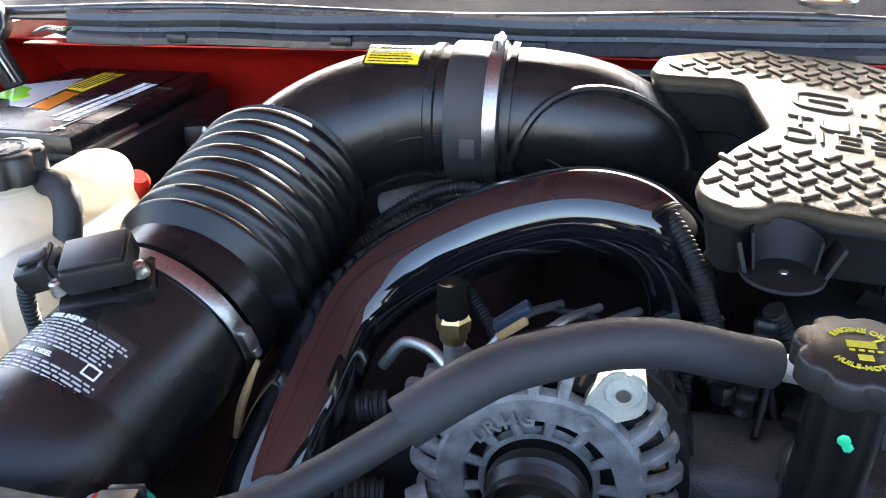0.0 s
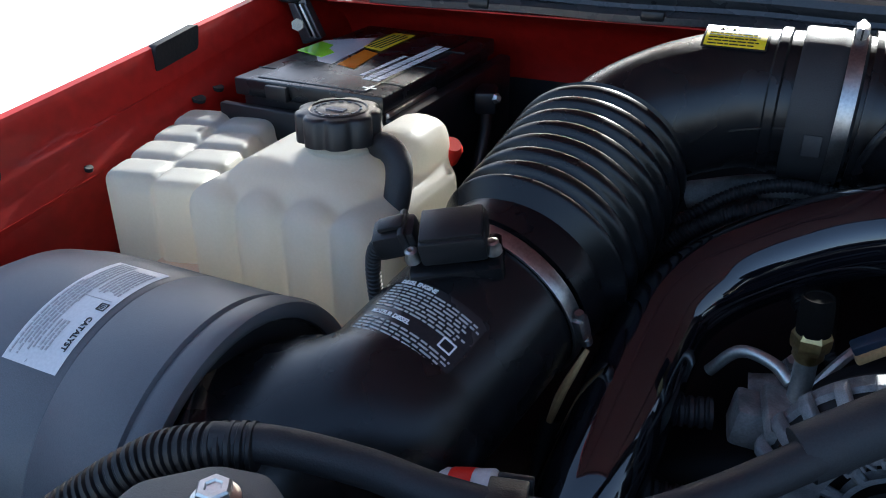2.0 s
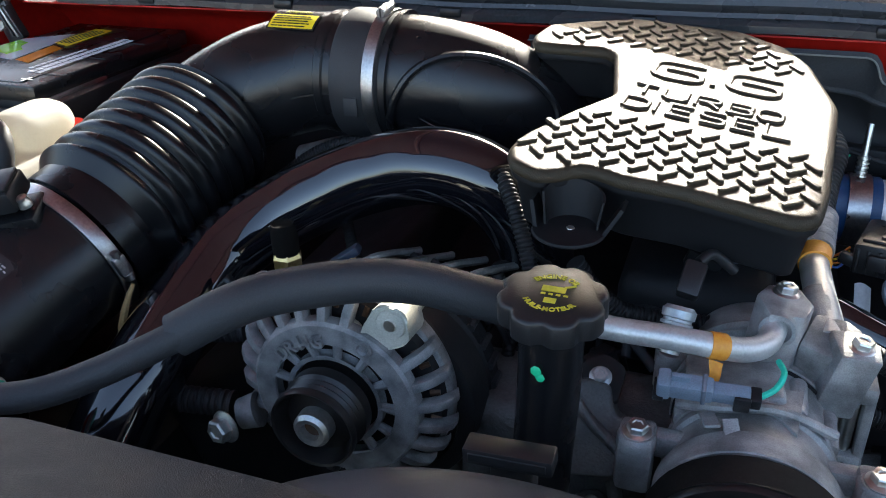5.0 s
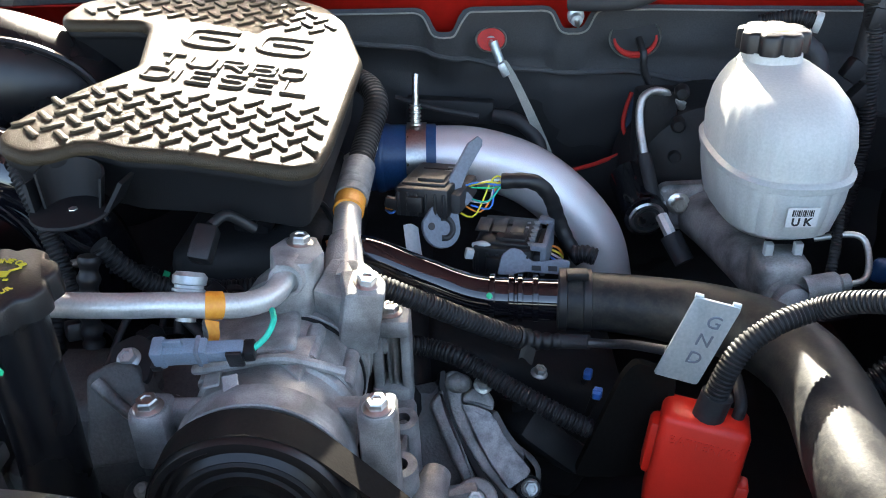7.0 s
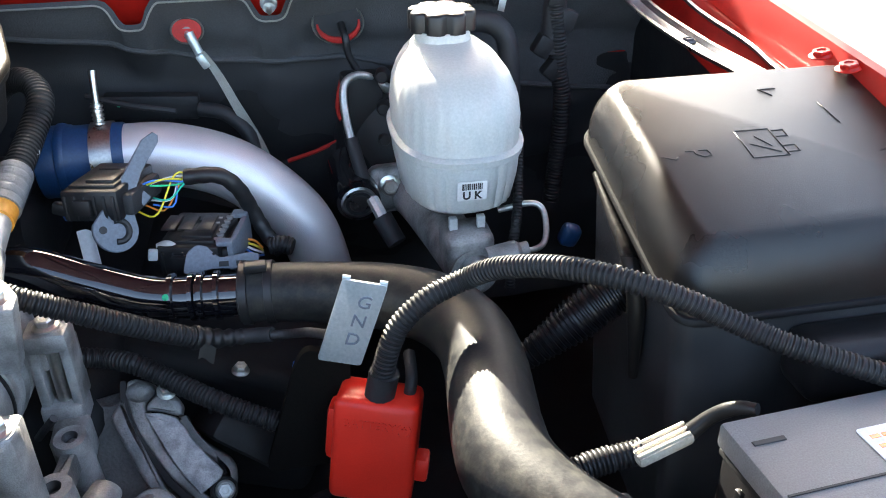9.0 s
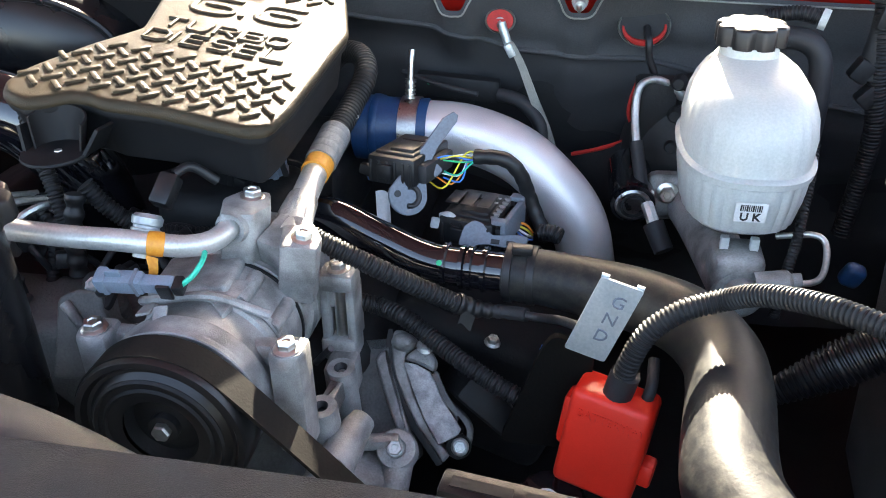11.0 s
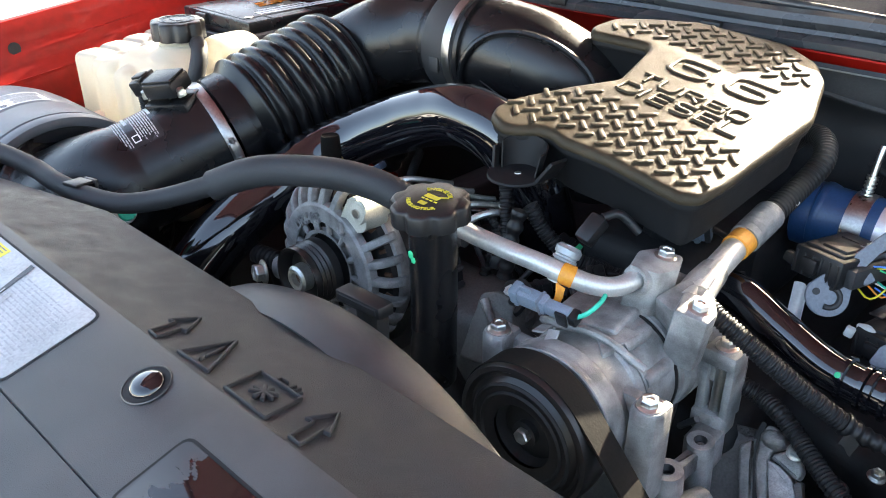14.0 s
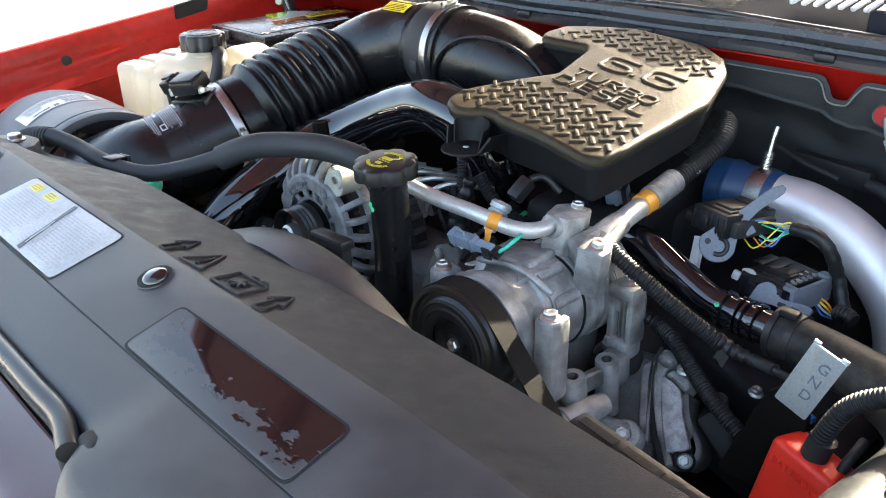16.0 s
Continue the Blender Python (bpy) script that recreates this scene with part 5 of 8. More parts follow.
part("ear_boss", lathe([(0.0050, -0.002), (0.0115, -0.002), (0.0128, 0), (0.0134, 0.048), (0, 0.048)], (0.047, 0.4755, 1.288), (0, 1, 0), 28), "cast_sunlit", ear)
part("ear_pin", lathe([(0, -0.004), (0.0050, -0.004), (0.0056, -0.001), (0, -0.001)], (0.047, 0.4755, 1.288), (0, 1, 0), 16), "zinc", ear)
part("ear_lug", sweep([(0.006, 0.480, 1.266), (0.012, 0.480, 1.276)], [0.010, 0.009], 16, 0.003), "cast_sunlit", alt)
part("lower_ear", sweep([(-0.085, 0.475, 1.174), (-0.100, 0.470, 1.169)], [0.016, 0.014], 16, 0.004), "alt_alu", alt)
pul = alt_ring("pulley", [(0.0135, -0.030), (0.0255, -0.026), (0.0300, -0.040), (0.0318, -0.041), (0.0325, -0.038), (0.0325, -0.034), (0.0300, -0.031), (0.0320, -0.028), (0.0300, -0.025), (0.0320, -0.022),
     (0.0300, -0.019), (0.0325, -0.016), (0.0325, -0.006), (0.018, 0.0)], "pulley_black", None, "black ribbed pulley")
part("hub", lathe([(0.0075, -0.036), (0.0080, -0.043), (0.0125, -0.044), (0.0155, -0.041), (0.0160, -0.026)], AC, (0, 1, 0), 32), "steel_line", pul)
part("shaft_end", lathe([(0, -0.036), (0.008, -0.037)], AC, (0, 1, 0), 20), "winding", pul)
bolt((-0.103, 0.450, 1.170), (-0.25, -1, 0.1), 0.010, 0.013, 1.5, "mounting_bolt", "steel mounting bolt on the alternator", "steel_line")

# oil filler with its cap
oil = thing("oil_filler", (0.176, 0.455, 1.2), "black plastic oil filler tube with a yellow-printed cap", "oil filler")
part("tube", sweep([(0.176, 0.455, 1.33), (0.175, 0.457, 1.28), (0.173, 0.46, 1.235), (0.168, 0.462, 1.15)], [0.0225, 0.0225, 0.0225, 0.024], 32, 0.008), "duct_plastic", oil)
oc = part("cap", lobed(0.037, 8, 0.0042, 0.0, 0.018, (0.176, 0.4535, 1.334), (0, -0.08, 1)), "black_plastic", oil, "black ridged oil cap")
om = frame_of((0.176, 0.4515, 1.3525), (1, 0, 0), (0, -0.08, 1))
def arc_words(text, size, r, mid, flip=False):
    bm = words(text, size, None, 0.0003, bold=0.0001)
    for v in bm.verts:
        a = radians(mid) + (-v.co.x if not flip else v.co.x) / r
        rr = r + v.co.y if not flip else r - v.co.y
        v.co = om @ Vector((math.cos(a) * rr, math.sin(a) * rr, v.co.z))
    bmesh.ops.recalc_face_normals(bm, faces=bm.faces)
    return bm
part("print", arc_words("ENGINE OIL", 0.0062, 0.0185, 90), "yellow_ink", oc)
part("print", arc_words("HUILE-MOTEUR", 0.0055, 0.0190, 270, True), "yellow_ink", oc)
part("oil_symbol", join(box((0.016, 0.006, 0.0006), om @ pose(0, 0.004, 0)), box((0.008, 0.0015, 0.0006), om @ pose(0.010, 0.009, 0, 0, 0, 30)), *[box((0.003, 0.0015, 0.0006), om @ pose(-0.006 + 0.005 * i, -0.002, 0)) for i in range(4)], box((0.008, 0.005, 0.0006), om @ pose(0, -0.009, 0))), "yellow_ink", oc)
part("green_dab", lathe([(0, 0.0008), (0.0028, 0.0006), (0.0040, 0)], (0.171, 0.4315, 1.302), (-0.1, -1, 0.1), 7), "green_paint", oil)
part("green_smear", lathe([(0, 0.0008), (0.0022, 0.0006), (0.0034, 0)], (0.174, 0.4318, 1.297), (0.0, -1, 0.1), 6), "green_paint", oil)
hb0 = thing("shroud_bracket", (0.168, 0.37, 1.28), "black plastic bracket behind the fan shroud", "bracket")
part("block", box((0.058, 0.018, 0.012), pose(0.169, 0.376, 1.2765, 0, -3, 0), 0.002), "wire_black", hb0)
part("recess", box((0.050, 0.0012, 0.006), pose(0.169, 0.3668, 1.2770, 0, -3, 0), 0.0005, 1), "engine_black", hb0)
part("stem", box((0.030, 0.016, 0.10), pose(0.170, 0.384, 1.225), 0.004), "engine_black", hb0)

# compressor
CC = Vector((0.318, 0.42, 1.187))
comp = thing("compressor", (0.318, 0.55, 1.187), "cast aluminium air conditioning compressor with a belt pulley", "compressor")
part("front_housing", lathe([(0.050, 0.03), (0.064, 0.035), (0.066, 0.04), (0.066, 0.055), (0.062, 0.06), (0.060, 0.085), (0.063, 0.087), (0.063, 0.094), (0.060, 0.096), (0.060, 0.16), (0.063, 0.163), (0.063, 0.17), (0.060, 0.172),
     (0.060, 0.235), (0.056, 0.25), (0, 0.25)], CC, (0, 1, 0), 64), "cast_alu", comp)
for k in range(3):
    part("cooling_rib", lathe([(0.060, -0.002), (0.0645, -0.001), (0.0645, 0.001), (0.060, 0.002)], CC + Vector((0, 0.178 + 0.013 * k, 0)), (0, 1, 0), 48), "cast_alu", comp)
pp = part("clutch_pulley", lathe([(0.030, -0.004), (0.036, -0.006), (0.052, -0.006), (0.056, -0.002), (0.059, -0.002), (0.062, -0.006), (0.0665, -0.006), (0.068, -0.003), (0.068, 0.022), (0.064, 0.030), (0.03, 0.032)], CC, (0, 1, 0), 80), "pulley_black", comp, "glossy black clutch pulley")
for r in (0.040, 0.048):
    part("groove", lathe([(r, -0.0066), (r + 0.002, -0.0085), (r + 0.004, -0.0066)], CC, (0, 1, 0), 64), "engine_black", pp)
part("hub", lathe([(0, 0.0), (0.012, 0.0), (0.012, 0.006), (0.028, 0.010), (0.031, 0.0)], CC, (0, 1, 0), 32), "engine_black", pp)
part("hub_nut", lathe([(0, -0.006), (0.0065, -0.006), (0.0075, -0.004), (0.0075, 0.004)], CC, (0, 1, 0), 6), "zinc", pp, smooth=False)
for (x, y, z, h) in ((0.237, 0.481, 1.228, 0.05), (0.399, 0.479, 1.228, 0.10), (0.25, 0.615, 1.215, 0.1)):
    part("mounting_lug", box((0.027, 0.030, h), pose(x, y + 0.004, z - h / 2), 0.005), "cast_alu", comp)
    part("lug_pad", lathe([(0.0, 0.0), (0.0125, 0.0), (0.0145, -0.003), (0.0145, -0.012), (0, -0.012)], (x, y, z), (0, 0, 1), 24), "cast_alu", comp)
part("lug_web", box((0.15, 0.016, 0.022), pose(0.318, 0.494, 1.212), 0.006), "cast_alu", comp)
part("lug_web", box((0.05, 0.02, 0.03), pose(0.372, 0.622, 1.19), 0.006), "cast_alu", comp)
# slotted lug with its long bolt
part("slot_cap", box((0.034, 0.030, 0.018), pose(0.397, 0.622, 1.205), 0.004), "cast_alu", comp)
for dx in (-0.0125, 0.0125):
    part("slot_leg", box((0.009, 0.028, 0.062), pose(0.397 + dx, 0.622, 1.170), 0.003), "cast_alu", comp)
part("slot_back", box((0.034, 0.006, 0.06), pose(0.397, 0.635, 1.168), 0.002), "cast_dark", comp)
part("slot_foot", box((0.036, 0.032, 0.026), pose(0.396, 0.620, 1.132), 0.006), "cast_alu", comp)
part("slot_rod", sweep([(0.398, 0.617, 1.20), (0.398, 0.617, 1.14)], 0.0058, 14, 0.01), "zinc", comp)
def cast_block(outline, z0, z1, m, mat, bev=0.003):
    bm = prism(outline, z0, z1, None)
    bmesh.ops.bevel(bm, geom=list(bm.edges), offset=bev, segments=2, profile=0.5, affect="EDGES")
    bm.transform(m)
    return part("port_block", bm, mat, comp)
cast_block([(-0.021, -0.024), (0.006, -0.026), (0.021, -0.006), (0.020, 0.022), (-0.004, 0.026), (-0.020, 0.008)], -0.03, 0.027, frame_of((0.327, 0.592, 1.266), (1, 0.35, -0.05), (0.10, 0.05, 1)), "cast_alu")
part("port_recess", lathe([(0.0105, 0.0), (0.0135, 0.0), (0.0145, 0.004), (0.0145, 0.02), (0, 0.02)], (0.325, 0.564, 1.281), (0.1, 1, -0.05), 28), "cast_alu", comp)
part("suction_port", sweep([(0.359, 0.650, 1.268), (0.361, 0.620, 1.263), (0.364, 0.600, 1.258)], [0.0145, 0.0165, 0.0170], 24, 0.006), "cast_alu", comp)
cast_block([(-0.020, -0.020), (0.012, -0.022), (0.020, -0.010), (0.019, 0.016), (0.006, 0.022), (-0.018, 0.018)], -0.030, 0.016, frame_of((0.366, 0.590, 1.256), (1, -0.25, -0.05), (0.06, -0.30, 1)), "cast_alu")
cast_block([(-0.017, -0.016), (0.014, -0.018), (0.018, 0.0), (0.012, 0.016), (-0.016, 0.016)], -0.05, 0.012, frame_of((0.381, 0.576, 1.262), (1, 0.25, 0), (0.18, -0.12, 1)), "cast_alu")
# ribs and the raised crest of the casting
part("crest", box((0.07, 0.06, 0.014), frame_of((0.300, 0.545, 1.243), (1, 0.1, 0.12), (-0.12, 0, 1)), 0.005, 3), "cast_alu", comp)
for y in (0.462, 0.514, 0.567, 0.628):
    part("parting_line", lathe([(0.0600, -0.0014), (0.0618, -0.0012), (0.0618, 0.0012), (0.0600, 0.0014)], (CC.x, y, CC.z), (0, 1, 0), 64), "engine_black", comp)
for y, r in ((0.456, 0.0665), (0.5205, 0.0632), (0.573, 0.0632)):
    part("flange_ring", lathe([(r - 0.004, -0.004), (r - 0.001, -0.004), (r, -0.003), (r, 0.003), (r - 0.001, 0.004), (r - 0.004, 0.004)], (CC.x, y, CC.z), (0, 1, 0), 72), "cast_alu", comp)
for q in (28, 62, 118, 150):
    d = Vector((math.cos(radians(q)), 0, math.sin(radians(q))))
    part("flange_boss", lathe([(0, 0), (0.0062, 0), (0.0072, 0.002), (0.0072, 0.040), (0.004, 0.044), (0, 0.044)], CC + d * 0.0595 + Vector((0, 0.098, 0)), (0, 1, 0), 16), "cast_alu", comp)
def wedge(a, b, c, h):
    """A low three-sided plane raised on the casting."""
    bm = bmesh.new()
    lo = [bm.verts.new(Vector(p) - Vector((0, 0, 0.01))) for p in (a, b, c)]
    hi = [bm.verts.new(Vector(p) + Vector((0, 0, h))) for p in (a, b, c)]
    for i in range(3):
        bm.faces.new((lo[i], lo[(i + 1) % 3], hi[(i + 1) % 3], hi[i]))
    bm.faces.new(hi)
    bm.faces.new(lo[::-1])
    bmesh.ops.recalc_face_normals(bm, faces=bm.faces)
    bmesh.ops.bevel(bm, geom=list(bm.edges), offset=0.0015, segments=2, profile=0.5, affect="EDGES")
    return bm
part("raised_plane", wedge((0.302, 0.530, 1.246), (0.344, 0.490, 1.240), (0.350, 0.540, 1.242), 0.006), "cast_alu", comp)
part("raised_plane", wedge((0.285, 0.500, 1.238), (0.326, 0.468, 1.244), (0.300, 0.520, 1.244), 0.004), "cast_alu", comp)
for at, ax in (((0.237, 0.481, 1.228), (0, -0.05, 1)), ((0.399, 0.479, 1.228), (0, -0.05, 1)), ((0.397, 0.622, 1.214), (0, 0, 1)), ((0.330, 0.606, 1.291), (0.1, 0.05, 1)), ((0.385, 0.574, 1.272), (0.18, -0.12, 1))):
    bolt(at, ax, 0.0072, 0.0085, 1.5, group="compressor bolts")
arm = thing("idler_bracket", (0.20, 0.53, 1.16), "rough grey cast bracket beside the compressor", "bracket")
part("arm", prism(rounded([(-0.036, 0.012), (-0.016, 0.022), (0.004, 0.020), (0.012, -0.004), (0.038, -0.010), (0.040, -0.050), (-0.034, -0.060)], 0.006), -0.022, 0.004, frame_of((0.204, 0.530, 1.205), (1, 0, 0), (0, -0.85, 0.5)), 0.004, 3), "block_grey", arm)
part("rib", sweep([(0.178, 0.528, 1.215), (0.200, 0.518, 1.196), (0.232, 0.508, 1.176)], 0.005, 10, 0.005), "cast_dark", arm)
part("tab", prism(rounded([(-0.016, -0.020), (0.016, -0.020), (0.018, 0.012), (0.0, 0.022), (-0.018, 0.012)], 0.006), -0.003, 0.003, frame_of((0.200, 0.550, 1.219), (1, 0, 0), (0, -0.5, 0.85)), 0.0015, 2), "engine_black", arm, "black sheet metal tab")
bolt((0.199, 0.546, 1.223), (0.05, -0.5, 0.85), 0.0062, 0.008, 1.5, "block_bolt", "blue-zinc bolt on a black bracket tab", "galvanized")
seam = part("saddle_rib", sweep([(0.262, 0.515, 1.235), (0.29, 0.50, 1.249), (0.33, 0.505, 1.252), (0.372, 0.515, 1.232)], 0.004, 8, 0.005), "cast_alu", comp)

# drive belt
belt = thing("drive_belt", (0.38, 0.45, 1.1), "grey-brown ribbed drive belt on the compressor pulley", "belt")
def belt_strip(pts, y0, y1, r=0.003):
    line, _ = spline(pts, 0.01)
    bm = bmesh.new()
    a = [bm.verts.new((p.x, y0, p.z)) for p in line]
    b = [bm.verts.new((p.x, y1, p.z)) for p in line]
    for i in range(len(line) - 1):
        bm.faces.new((a[i], a[i + 1], b[i + 1], b[i]))
    return thicken(bm, r)
arc = [(CC.x + 0.0695 * math.cos(radians(q)), 0, CC.z + 0.0695 * math.sin(radians(q))) for q in range(200, 14, -12)]
part("band", belt_strip(arc[:14] + [(0.386, 0, 1.2165), (0.41, 0, 1.190), (0.441, 0, 1.155), (0.52, 0, 1.065)], 0.419, 0.445), "belt", belt)

# grey electrical plug and its green lead on the compressor
plug = thing("clutch_connector", (0.27, 0.50, 1.25), "grey plastic two-pin connector with a green lead", "connector")
pm = frame_of((0.280, 0.489, 1.2705), (1, 0.05, -0.02), (0, -0.4, 1)) @ Matrix.Scale(0.80, 4)
part("socket", box((0.042, 0.017, 0.020), pm @ pose(-0.015, 0, 0), 0.003), "grey_plastic", plug)
part("insert", box((0.034, 0.014, 0.016), pm @ pose(0.02, 0, -0.001), 0.003), "grey_plastic", plug)
part("lock", box((0.016, 0.004, 0.013), pm @ pose(-0.022, 0, 0.011), 0.0015), "grey_plastic", plug)
part("collar", box((0.012, 0.020, 0.024), pm @ pose(-0.036, 0, 0), 0.003), "grey_plastic", plug)
part("seal_plug", box((0.010, 0.016, 0.014), pm @ pose(0.041, 0, -0.002), 0.002), "black_plastic", plug)
part("clip", box((0.010, 0.022, 0.008), pm @ pose(-0.040, 0, -0.010), 0.002), "black_plastic", plug)
part("clip", box((0.014, 0.004, 0.020), pm @ pose(0.030, -0.010, 0), 0.0015), "black_plastic", plug)
part("clip", box((0.004, 0.019, 0.022), pm @ pose(-0.002, 0, 0), 0.001), "lever_grey", plug)
part("lead", sweep([pm @ Vector((0.044, 0, 0)), pm @ Vector((0.056, 0.006, 0.008)), pm @ Vector((0.062, 0.02, 0.012)), pm @ Vector((0.058, 0.036, 0.006))], 0.0022, 8, 0.003), "teal_wire", plug)
part("strap", join(*[box((0.011, (q - p).length + 0.003, 0.0022), frame_of((p + q) / 2, (1, 0.25, 0.1), Vector((1, 0.25, 0.1)).cross(q - p)), 0.0006, 1) for p, q in ((Vector((0.277, 0.489, 1.247)), Vector((0.293, 0.478, 1.252))), (Vector((0.293, 0.478, 1.252)), Vector((0.309, 0.468, 1.247))))]), "cast_alu", plug)

# aluminium refrigerant lines with orange tape, ferrule and foam-covered hose
line = thing("refrigerant_line", (0.2, 0.47, 1.3), "bare aluminium refrigerant line with orange tape", "refrigerant line")
part("tube", sweep([(0.11, 0.490, 1.314), (0.143, 0.501, 1.305), (0.177, 0.507, 1.298), (0.219, 0.511, 1.294), (0.253, 0.514, 1.2925), (0.282, 0.518, 1.289), (0.303, 0.530, 1.282), (0.318, 0.548, 1.279), (0.325, 0.575, 1.281)], 0.0092, 24, 0.004), "machined_alu", line)
part("tape", sweep([(0.278, 0.5172, 1.2896), (0.283, 0.5185, 1.2888), (0.288, 0.521, 1.2872)], 0.0102, 20, 0.004), "orange_tape", line)
part("tape_flag", thicken(grid_sheet(4, 8, lambda u, v: Vector((0.279 + (0.010 - 0.005 * v) * u + 0.004 * math.sin(4 * v) * v, 0.508 - 0.006 * v, 1.284 - 0.022 * v - 0.002 * u))), 0.0006), "orange_tape", line)
foam = thing("foam_hose", (0.0, 0.44, 1.33), "dark grey foam-sleeved hose over the alternator", "hose")
part("foam_sleeve", sweep([(-0.080, 0.386, 1.309), (-0.048, 0.407, 1.325), (-0.022, 0.429, 1.330), (0.031, 0.458, 1.333), (0.073, 0.478, 1.327), (0.111, 0.491, 1.315), (0.140, 0.501, 1.306)], 0.0163, 28, 0.006), "foam", foam)
part("inner_hose", sweep([(-0.375, 0.259, 1.3075), (-0.3506, 0.2695, 1.307), (-0.3267, 0.2785, 1.303), (-0.290, 0.288, 1.2965), (-0.250, 0.290, 1.293), (-0.200, 0.302, 1.287), (-0.1565, 0.320, 1.286), (-0.1174, 0.349, 1.295), (-0.07, 0.387, 1.314)], 0.0112, 22, 0.006), "rubber", foam)
part("conduit_sleeve", sweep([(-0.52, 0.165, 1.222), (-0.474, 0.196, 1.246), (-0.446, 0.2200, 1.267), (-0.4276, 0.2332, 1.281), (-0.4094, 0.2467, 1.292), (-0.3878, 0.2552, 1.300), (-0.3662, 0.2628, 1.304), (-0.3521, 0.2685, 1.3045)], ribbed(0.0148, 0.0055, 0.0018), 18, 0.0011), "conduit", foam)
hl = thing("suction_line", (0.36, 0.68, 1.28), "aluminium suction line with a crimped ferrule and orange tape", "refrigerant line")
part("tube", sweep([(0.366, 0.590, 1.262), (0.362, 0.630, 1.268), (0.357, 0.690, 1.274), (0.357, 0.705, 1.276)], 0.0125, 24, 0.006), "machined_alu", hl)
part("tape", sweep([(0.357, 0.695, 1.2755), (0.357, 0.706, 1.277), (0.3575, 0.716, 1.279)], 0.0142, 20, 0.004), "orange_tape", hl)
part("tape_flag", box((0.005, 0.001, 0.03), frame_of((0.343, 0.66, 1.262), (0.8, 0.6, 0.1), (0.2, -0.9, 0.3)), 0.0005), "orange_tape", hl)
part("ferrule", sweep([(0.3575, 0.714, 1.279), (0.360, 0.745, 1.288), (0.361, 0.760, 1.292)], lambda s, t: 0.0160 if (s / 0.010) % 1 < 0.75 else 0.0154, 24, 0.0015), "alt_alu", hl)
part("hose", sweep([(0.359, 0.752, 1.287), (0.366, 0.81, 1.306), (0.372, 0.845, 1.325), (0.362, 0.875, 1.335), (0.342, 0.90, 1.335), (0.315, 0.92, 1.32), (0.28, 0.93, 1.27)], ribbed(0.0128, 0.005, 0.0013), 18, 0.001), "conduit", hl)
sf = thing("service_fitting", (0.254, 0.565, 1.28), "zinc-plated ribbed service fitting with a black plug behind it", "fitting")
SA = Vector((0.10, 0.50, 0.86)).normalized()
S0 = Vector((0.250, 0.545, 1.258))
part("stem", lathe([(0, 0), (0.0075, 0), (0.0075, 0.012), (0, 0.012)], S0, SA, 20), "steel_line", sf)
part("hex", lathe([(0, 0), (0.0105, 0), (0.0115, 0.0015), (0.0115, 0.008), (0.0105, 0.0095), (0, 0.0095)], S0 + SA * 0.012, SA, 6), "steel_line", sf, smooth=False)
part("body", lathe([(0.009, 0), (0.0125, 0.001), (0.0125, 0.003), (0.0110, 0.004), (0.0110, 0.006), (0.0128, 0.007), (0.0132, 0.013), (0.0115, 0.0145), (0.0105, 0.016), (0.0060, 0.016), (0.0055, 0.014), (0, 0.014)], S0 + SA * 0.0215, SA, 32), "galvanized", sf)
part("plug_body", box((0.018, 0.016, 0.030), frame_of((0.2585, 0.590, 1.300), (1, 0.2, 0.1), (0.15, 0.7, 0.6)), 0.003), "black_plastic", sf)
part("plug_lead", sweep([(0.262, 0.602, 1.310), (0.272, 0.616, 1.312), (0.290, 0.625, 1.295)], 0.0045, 10, 0.005), "wire_black", sf)

# brass sender with a rubber cap below the charge pipe
br = thing("brass_sender", (-0.083, 0.548, 1.25), "brass sender with a black rubber cap", "sender")
part("rubber_cap", lathe([(0.0118, 0), (0.0122, 0.010), (0.0112, 0.026), (0.0102, 0.0285), (0.0090, 0.0285), (0.0085, 0.0275), (0, 0.0275)], (-0.083, 0.548, 1.293), (-0.05, 0, 1), 28), "dull_rubber", br)
part("hex", lathe([(0.0132, 0), (0.0140, 0.004), (0.0140, 0.011), (0.0118, 0.0155), (0, 0.0155)], (-0.083, 0.548, 1.279), (0, 0, 1), 6), "brass", br, smooth=False)
part("collar", lathe([(0.0085, 0), (0.0110, 0.004), (0.0110, 0.010), (0, 0.010)], (-0.083, 0.548, 1.269), (0, 0, 1), 20), "brass", br)
part("stem", lathe([(0.008, 0), (0.008, 0.07), (0, 0.07)], (-0.083, 0.548, 1.2), (0, 0, 1), 16), "steel_line", br)

